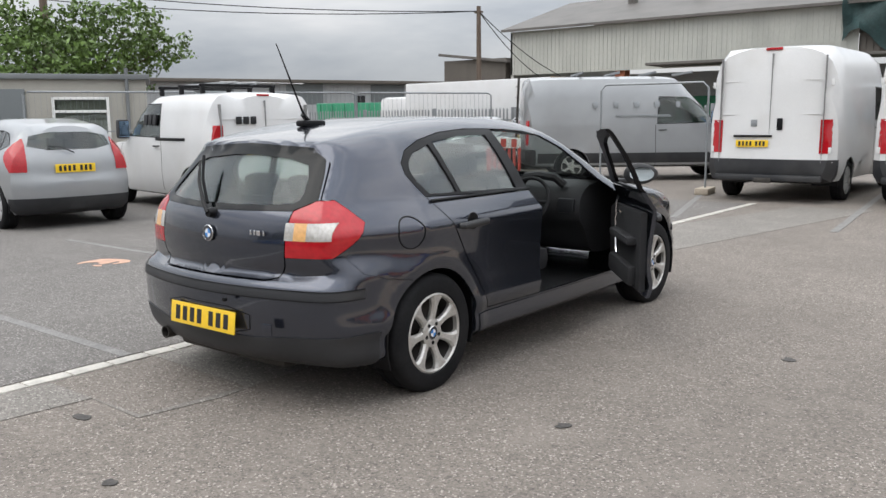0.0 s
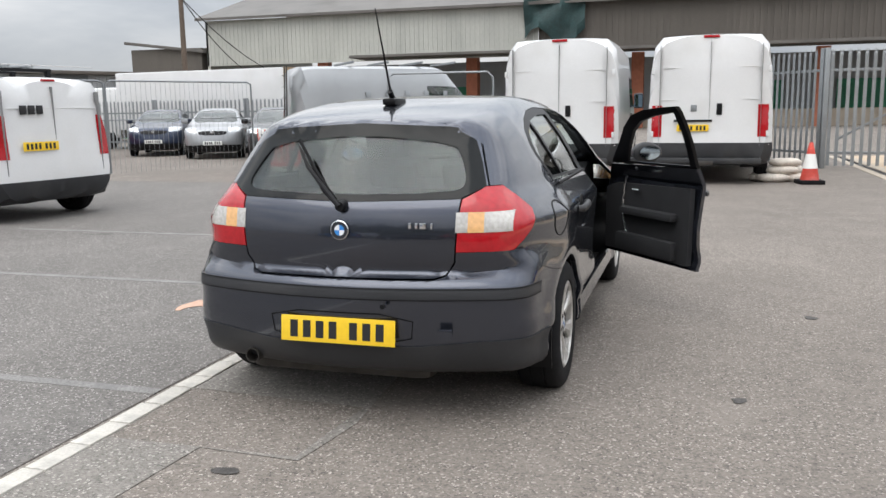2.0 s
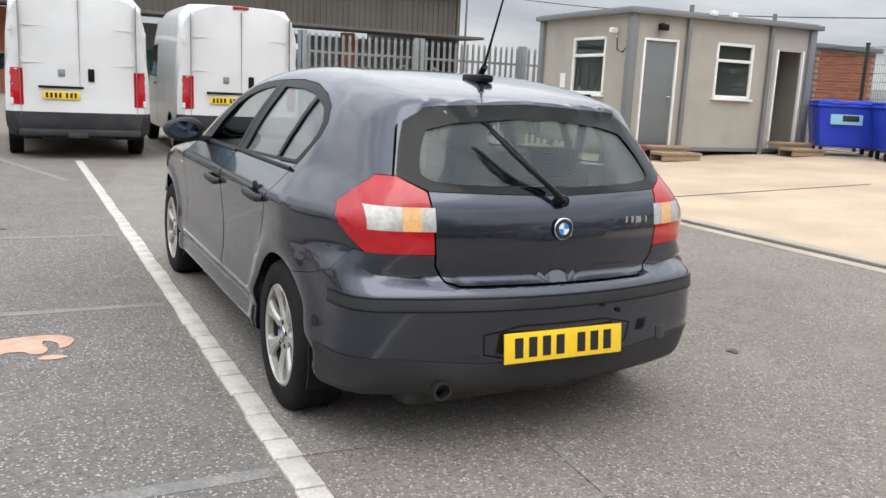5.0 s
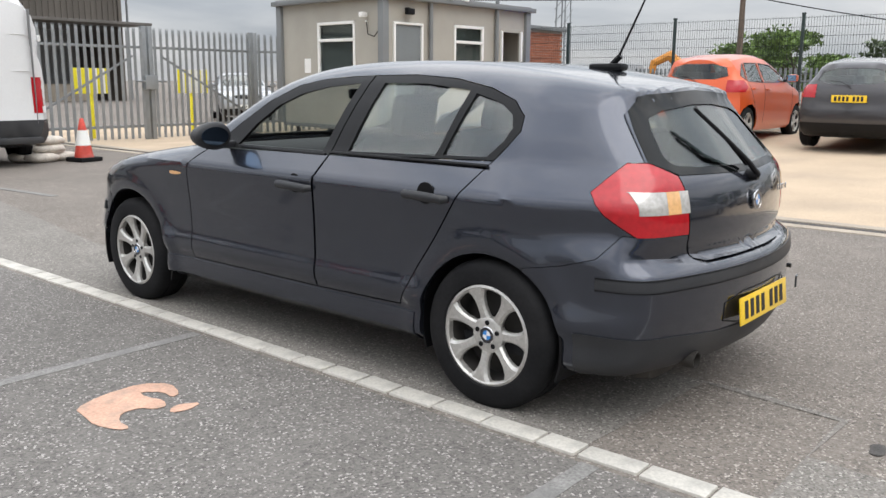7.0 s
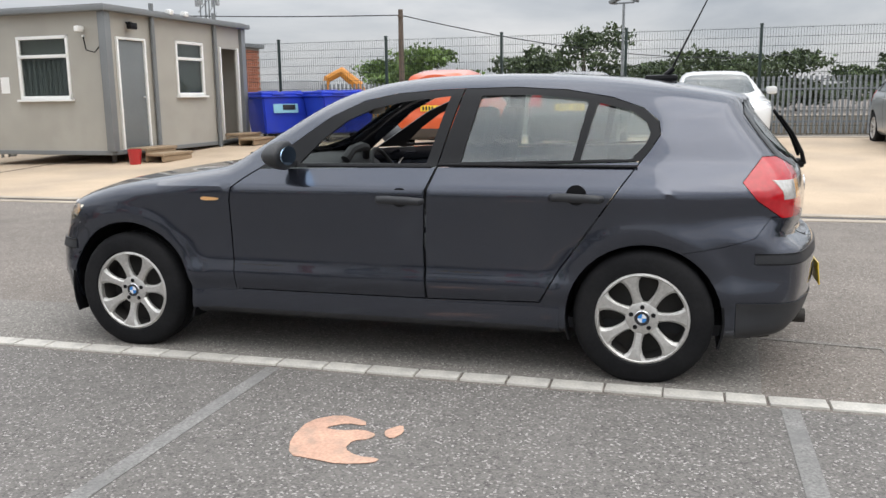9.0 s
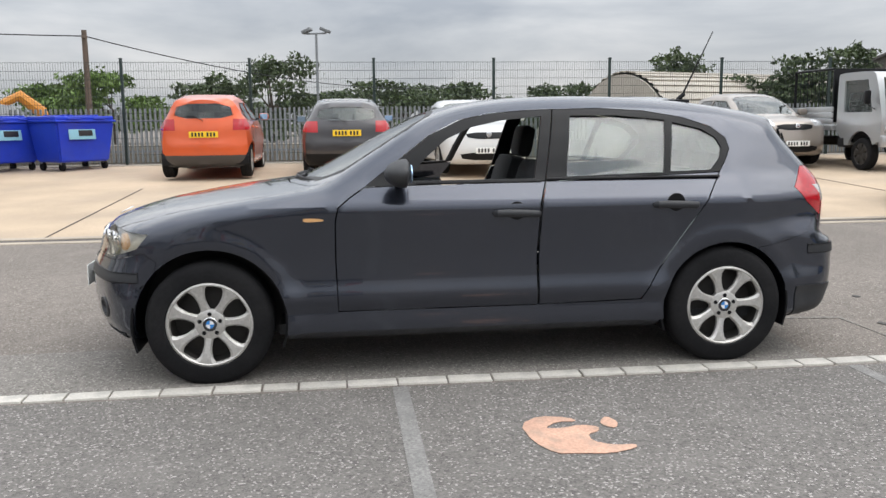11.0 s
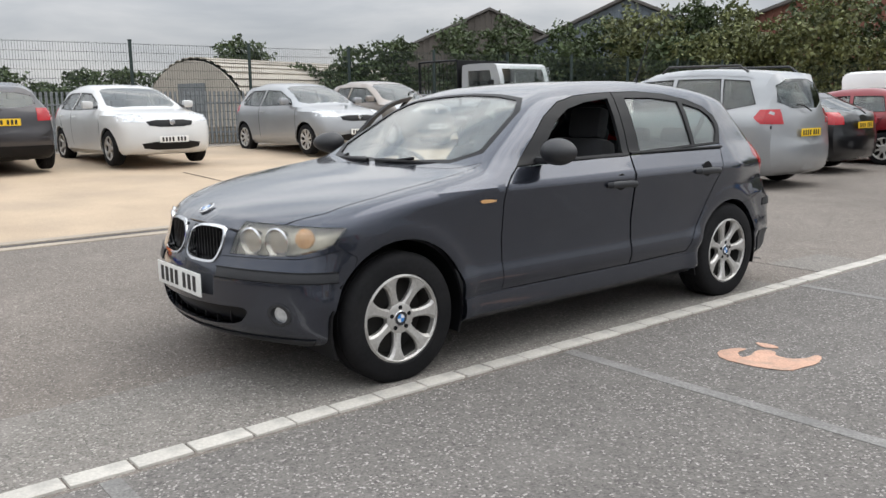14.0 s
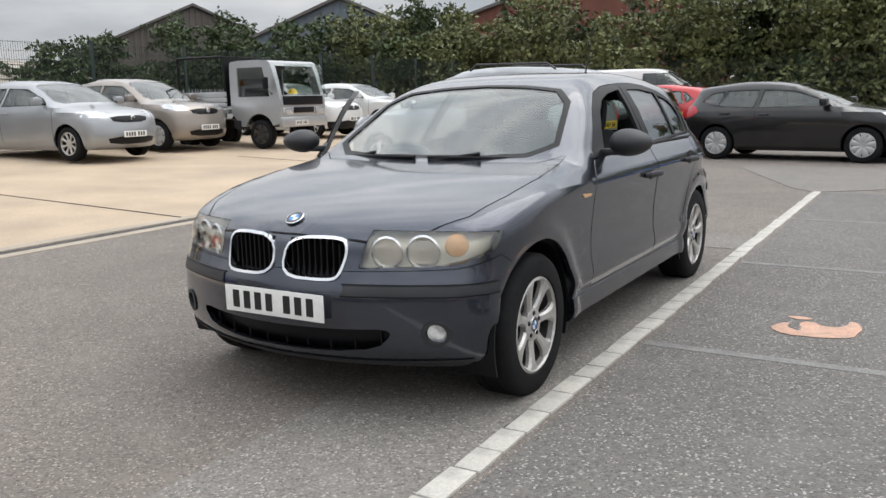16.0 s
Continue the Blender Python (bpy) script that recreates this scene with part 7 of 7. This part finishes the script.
for k in range(3):
    a = Vector((-13.6 + 1.7 * k, 3.6 + 3.0 * k))
    fp = thing("mesh_barrier", "temporary steel mesh fence panel before the cabin", "fence", pose(a.x, a.y, 0, 0, 0, 60), "mesh fence panels")
    part("frame", add_tube(bmesh.new(), [(0, 0, 0.1), (0, 0, 1.95), (0.1, 0, 2.0), (3.3, 0, 2.0), (3.4, 0, 1.95), (3.4, 0, 0.1)], 0.02), "steel", fp)
    part("mid_rail", rod((0, 0, 1.2), (3.4, 0, 1.2), 0.012), "steel", fp)
    for i in range(30):
        part("mesh_wire", box((0.1 + 0.11 * i, 0, 1.05), (0.005, 0.005, 1.9)), "steel", fp, smooth=0)


def gable(name, label, at, w, depth, eave, peak, wall_mat, roof_mat):
    g = thing(name, label, "building", at)
    ribs(g, "gable_wall", wall_mat, -w / 2, w / 2, 0.0, 0.0, eave, 0.5, 0.07, lambda x: eave + (peak - eave) * (1 - abs(x) / (w / 2)))
    add = prism([(-w / 2 - 0.3, eave - 0.1), (0, peak + 0.1), (w / 2 + 0.3, eave - 0.1), (w / 2 + 0.3, eave + 0.08), (0, peak + 0.3), (-w / 2 - 0.3, eave + 0.08)], -0.4, depth, "y")
    part("roof", add, roof_mat, g, "weathered corrugated roof")
    for sx in (-1, 1):
        part("side_wall", box((sx * w / 2, depth / 2, eave / 2), (0.15, depth, eave)), wall_mat, g, smooth=0)
    for k in range(4):
        part("roof_light", box((w / 4, depth * (0.2 + 0.2 * k), (eave + peak) / 2 + 0.25), (w * 0.5, 0.7, 0.06), 0, Matrix.Rotation(math.atan2(peak - eave, w / 2), 4, "Y")), "hut", g, smooth=0)
    return g


gable("shed", "blue grey corrugated gable shed beyond the hedge", pose(34, -43.2, 0, 0, 0, 213), 13.0, 26, 5.2, 7.9, "clad_blue", "old_roof")
gable("shed", "old brown roofed shed beyond the hedge", pose(52, -47, 0, 0, 0, 240), 17.0, 30, 5.4, 9.0, "clad_brown", "old_roof")
gable("shed", "rusty red corrugated shed above the hedge", pose(17.5, -47, 0, 0, 0, 200), 17.0, 26, 6.0, 8.7, "rust", "old_roof")
gable("shed", "rusty red corrugated shed above the hedge", pose(-6, -46, 0, 0, 0, 185), 20.0, 26, 6.4, 9.4, "rust", "old_roof")
dome = thing("round_hut", "pale corrugated round-roofed hut with a door", "building", pose(36.5, -13.5, 0, 0, 0, 22))
bm = bmesh.new()
prev = None
for i in range(49):
    a = math.pi * i / 48
    for off in ((0.0, 0.07) if i % 2 else (0.07, 0.0)):
        r_ = 3.6 + off
        cur = (bm.verts.new((r_ * math.cos(a), 0, r_ * math.sin(a) * 1.0)), bm.verts.new((r_ * math.cos(a), -14, r_ * math.sin(a) * 1.0)))
        if prev:
            bm.faces.new((prev[0], cur[0], cur[1], prev[1]))
        prev = cur
part("shell", bm, "hut", dome, smooth=0)
part("end_wall", prism([(3.5 * math.cos(a), 3.5 * math.sin(a)) for a in np.linspace(0, math.pi, 24)], 0.0, 0.12, "y"), "hut", dome, smooth=0)
part("door", box((0, 0.15, 1.2), (1.8, 0.08, 2.4), 0.02), "cabin_trim", dome)

# ---- poles, lamps, mast, wires ----
M["pole_wood"] = material("pole_wood", (0.12, 0.09, 0.07), 0.9, grain=0.25, scale=20, stretch=(6, 6, 0.5), blotch=0.2, bump=0.4)


def utility_pole(x, y, h, label="dark timber utility pole"):
    p = thing("utility_pole", label + " with wires at its top", "pole", pose(x, y, 0), "utility poles")
    part("shaft", rod((0, 0, 0), (0, 0, h), 0.16, 12, 0.11), "pole_wood", p)
    part("cap", box((0, 0, h - 0.3), (0.5, 0.12, 0.1), 0.02), "pole_wood", p)
    return Vector((x, y, h - 0.25))


def wire_between(a, b, sag, label="thin overhead wire"):
    pts = [a.lerp(b, t) - Vector((0, 0, 4 * sag * t * (1 - t))) for t in np.linspace(0, 1, 24)]
    tagged(finish(add_tube(bmesh.new(), pts, 0.025, 5), "overhead_wire", "black"), label + " sagging between poles", "wire", "overhead wires")


p1_ = utility_pole(-22.8, 31.8, 7.1)
p2_ = utility_pole(-24.0, 9.5, 7.4)
wire_between(p1_, Vector((-60, 2, 13)), 1.6)
wire_between(p1_, Vector((-60, 1, 12.3)), 1.8)
wire_between(p1_, Vector((-25.5, 42, 4.0)), 0.3)
wire_between(p1_, Vector((-24.5, 43, 4.0)), 0.3)
wire_between(p2_, Vector((-40, 2, 4.5)), 0.3)
p3_ = utility_pole(33.8, 11.3, 5.3)
wire_between(p3_, Vector((30, 60, 9.5)), 1.0)
wire_between(p3_, Vector((60, -10, 4.0)), 1.0)


def flood_post(x, y, h):
    p = thing("lamp_post", "tall grey floodlight post with twin heads", "lamp post", pose(x, y, 0, 0, 0, 70), "floodlight posts")
    part("shaft", rod((0, 0, 0), (0, 0, h), 0.09, 12, 0.06), "steel", p)
    part("cross_arm", box((0, 0, h), (1.1, 0.08, 0.08), 0.01), "steel", p)
    for sx in (-0.5, 0.5):
        part("flood_head", box((sx, 0, h + 0.15), (0.5, 0.4, 0.16), 0.03, Matrix.Rotation(0.4 * (1 if sx > 0 else -1), 4, "Y")), "cabin_trim", p)


flood_post(40.0, 1.6, 5.8)
flood_post(26.0, 48.0, 8.8)
flood_post(22.0, -30.0, 4.6)
mast = thing("lattice_mast", "grey steel lattice telecom mast with antennas", "mast", pose(56, 34.5, 0))
for sx in (-0.5, 0.5):
    for sy in (-0.5, 0.5):
        part("leg", rod((sx, sy, 0), (sx * 0.7, sy * 0.7, 10.5), 0.06, 8), "steel", mast)
for k in range(10):
    z_ = 1.0 * k
    part("cross_brace", rod((-0.5, -0.5, z_), (0.5, -0.5, z_ + 1), 0.03, 6), "steel", mast)
    part("cross_brace", rod((-0.5, 0.5, z_), (-0.5, -0.5, z_ + 1), 0.03, 6), "steel", mast)
for k in range(4):
    part("antenna", box((0.9 * math.cos(k * 1.57), 0.9 * math.sin(k * 1.57), 9.3), (0.25, 0.25, 1.6), 0.04), "unit_wall", mast)
ex = thing("excavator", "orange excavator arm rising behind the fence", "excavator", pose(31.0, 12.0, -0.45, 0, 0, 110))
part("boom", add_tube(bmesh.new(), [(0, 0, 1.2), (0.4, 0, 2.3), (1.1, 0, 2.9), (1.7, 0, 2.6)], [0.22, 0.25, 0.22, 0.16]), "orange_plant", ex)
part("stick", add_tube(bmesh.new(), [(1.7, 0, 2.7), (2.0, 0, 1.4)], 0.15), "orange_plant", ex)
part("cab", box((-0.8, 0.0, 1.2), (1.6, 1.8, 1.5), 0.1), "orange_plant", ex)
part("tracks", box((-0.6, 0, 0.3), (2.6, 2.0, 0.6), 0.25), "rubber", ex)
wt_ = thing("flat_lorry", "white lorry with a folded crane behind the fence", "lorry", pose(23.5, 14.0, 0, 0, 0, 100))
part("cab", box((2.6, 0, 1.35), (1.6, 2.1, 1.9), 0.25), "white_van", wt_)
part("bed", box((-0.6, 0, 1.3), (4.6, 2.2, 1.3), 0.05), "unit_wall", wt_)
part("crane", add_tube(bmesh.new(), [(1.4, 0, 1.9), (1.3, 0, 2.6), (0.9, 0, 2.9), (0.7, 0, 2.2)], 0.12), "black", wt_)
for wx in (2.4, -1.2):
    for sy in (-0.9, 0.9):
        part("wheel", rod((wx, sy - 0.13, 0.42), (wx, sy + 0.13, 0.42), 0.42, 20), "rubber", wt_)
for k, (x, y, a, m_) in enumerate(((5.0, -20.0, 95, "white_van"), (-5.5, -19.5, 88, "white_van"))):
    s = car_spec(2.9, 0.9, 0.9, 1.9, 1.95, 1.1, 1.2, base=0.3, ws=0.2, top=0.1, van=True)
    vehicle("panel_van", "white van in the far row before the hedge", "van", s, on_ground(x, y, a), m_, "hubcap", 6, "cover", bumper="trim", rear_windows=False, tall_lamp=True, group="far white vans")

# ---- trees and hedges ----
def leaf_material(name, color, vary):
    m = material(name, color, 0.6, grain=0.25, scale=3.0, blotch=0.3, blotch_scale=0.7)
    n, l = m.node_tree.nodes, m.node_tree.links
    b = n["Principled BSDF"]
    src = b.inputs["Base Color"].links[0].from_socket
    g = n.new("ShaderNodeNewGeometry")
    r = n.new("ShaderNodeMapRange")
    r.inputs["To Min"].default_value, r.inputs["To Max"].default_value = 1 - vary, 1 + vary
    l.new(g.outputs["Random Per Island"], r.inputs["Value"])
    sc = n.new("ShaderNodeVectorMath")
    sc.operation = "SCALE"
    l.new(src, sc.inputs[0])
    l.new(r.outputs["Result"], sc.inputs["Scale"])
    l.new(sc.outputs["Vector"], b.inputs["Base Color"])
    return m


M["leaf"] = leaf_material("leaf", (0.1, 0.16, 0.035), 0.45)
M["leaf_dark"] = leaf_material("leaf_dark", (0.055, 0.08, 0.028), 0.4)
M["leaf_olive"] = leaf_material("leaf_olive", (0.125, 0.138, 0.05), 0.4)
M["bark"] = material("bark", (0.09, 0.07, 0.055), 0.95, grain=0.3, scale=25, blotch=0.2, bump=0.6)


def leaves(blobs, count, size, seed):
    """Many small bent leaf sprays scattered through the outer part of some uneven lumps."""
    r = np.random.RandomState(seed)
    vol = np.array([b[3] * b[4] * b[5] for b in blobs]) ** 0.67
    pick = r.choice(len(blobs), count, p=vol / vol.sum())
    B = np.array(blobs)[pick]
    d = r.normal(size=(count, 3))
    d /= np.linalg.norm(d, axis=1, keepdims=True)
    lump = 0.8 + 0.28 * np.sin(5 * d[:, 0] + B[:, 0] * 3) * np.sin(4 * d[:, 1] + B[:, 1] * 2) + 0.2 * np.sin(9 * d[:, 2] + B[:, 2])
    rad = lump * r.uniform(0.45, 1.08, count) ** 0.6
    c = B[:, :3] + d * rad[:, None] * B[:, 3:6]
    a1 = r.normal(size=(count, 3))
    a1 /= np.linalg.norm(a1, axis=1, keepdims=True)
    a2 = np.cross(a1, r.normal(size=(count, 3)))
    a2 /= np.linalg.norm(a2, axis=1, keepdims=True)
    s_ = size * r.uniform(0.5, 1.3, (count, 1))
    v = np.stack([c - a1 * s_, c + a2 * s_ * 0.55, c + a1 * s_, c - a2 * s_ * 0.55], 1).reshape(-1, 3)
    f_ = np.arange(count * 4).reshape(-1, 4)
    me = bpy.data.meshes.new("leaves")
    me.from_pydata(v.tolist(), [], f_.tolist())
    return me


def tree(x, y, h, w, seed, mat="leaf", size=0.16, count=5000, base=0.25, label="leafy green tree with an uneven open crown"):
    r = random.Random(seed)
    t = thing("tree", label, "tree", pose(x, y, 0, 0, 0, 360 * r.random()))
    tr = bmesh.new()
    add_tube(tr, [(0, 0, 0), (0.1 * w * r.uniform(-1, 1), 0, h * 0.3), (0, 0.1, h * 0.75)], [0.045 * h * 0.6, 0.03 * h * 0.6, 0.01 * h])
    blobs = []
    for k in range(11):
        a, q = 2 * math.pi * k / 11 + r.uniform(-0.3, 0.3), r.uniform(0.25, 0.8)
        bx, by, bz = 0.5 * w * q * math.cos(a), 0.5 * w * q * math.sin(a), h * r.uniform(base + 0.15, 0.86)
        s_ = r.uniform(0.16, 0.27)
        blobs.append((bx, by, bz, w * s_, w * s_, h * s_ * 0.75))
        add_tube(tr, [(0, 0, h * r.uniform(0.2, 0.45)), (bx * 0.5, by * 0.5, bz * 0.8), (bx, by, bz)], [0.012 * h, 0.008 * h, 0.003 * h], 6)
    blobs.append((0, 0, h * 0.84, w * 0.2, w * 0.2, h * 0.16))
    part("trunk", tr, "bark", t)
    link(leaves(blobs, count, size, seed), "crown", mat, t, smooth=0)


tree(-19.2, 8.1, 4.9, 5.2, 3, "leaf", 0.08, 12000)
for k, (x, y, h, w, m_) in enumerate(((53, 5, 5.8, 7.0, "leaf_dark"), (58, 9, 5.0, 6.5, "leaf_dark"), (53, 15, 4.8, 7, "leaf"), (58, 19, 4.4, 7, "leaf"), (57, -4, 4.2, 8, "leaf_dark"), (60, -9, 4.4, 8, "leaf_dark"), (62, -16, 4.3, 8, "leaf_dark"),
                                     (60, -22, 4.2, 9, "leaf_dark"), (66, 1, 4.0, 8, "leaf_dark"), (70, 24, 4.5, 9, "leaf"), (78, 12, 4.5, 10, "leaf_dark"))):
    tree(x, y, h, w, 20 + k, m_, 0.17, 5000, 0.0, "distant dark green tree beyond the fences")


def hedge(name, label, pts, h, depth, mat, count, size, seed):
    r = random.Random(seed)
    blobs = []
    for (x0, y0), (x1, y1) in zip(pts, pts[1:]):
        n = max(2, int(math.hypot(x1 - x0, y1 - y0) / 1.5))
        for i in range(n):
            t = (i + r.random()) / n
            hh = h * r.uniform(0.65, 1.12)
            for lv in (0.25, 0.6, 0.88):
                blobs.append((x0 + (x1 - x0) * t + r.uniform(-0.5, 0.5), y0 + (y1 - y0) * t + r.uniform(-depth, depth) * 0.4, hh * lv, 1.5 * r.uniform(0.7, 1.2), depth * 0.6, hh * 0.24))
    me = leaves(blobs, count, size, seed)
    tagged(link(me, name, mat, smooth=0), label, "hedge", kind="stuff")


hedge("hedge", "tall dark overgrown hedge behind the parked cars", [(40, -17), (34, -25), (24, -30)], 4.6, 2.4, "leaf_dark", 45000, 0.12, 5)
hedge("hedge", "tall dark overgrown hedge behind the parked cars", [(24, -30), (12, -30.5), (0, -30.5), (-16, -30)], 5.0, 2.6, "leaf_olive", 80000, 0.11, 6)
hedge("hedge", "tall dark overgrown hedge behind the parked cars", [(26, -32.5), (12, -33), (-2, -33), (-18, -33)], 5.8, 2.4, "leaf_dark", 50000, 0.13, 7)
for k, (x, y, h) in enumerate(((20.2, -31, 6.0), (18.2, -31.5, 5.6), (4, -32, 5.8), (0, -32, 7.6), (-5, -32, 7.8), (-10, -31, 7.5), (27, -29.5, 5.4))):
    tree(x, y, h, 5.5, 60 + k, "leaf_olive" if k % 2 else "leaf_dark", 0.12, 11000, 0.0, "tall scrubby tree rising from the hedge")
bpy.data.scenes.remove(WORK)
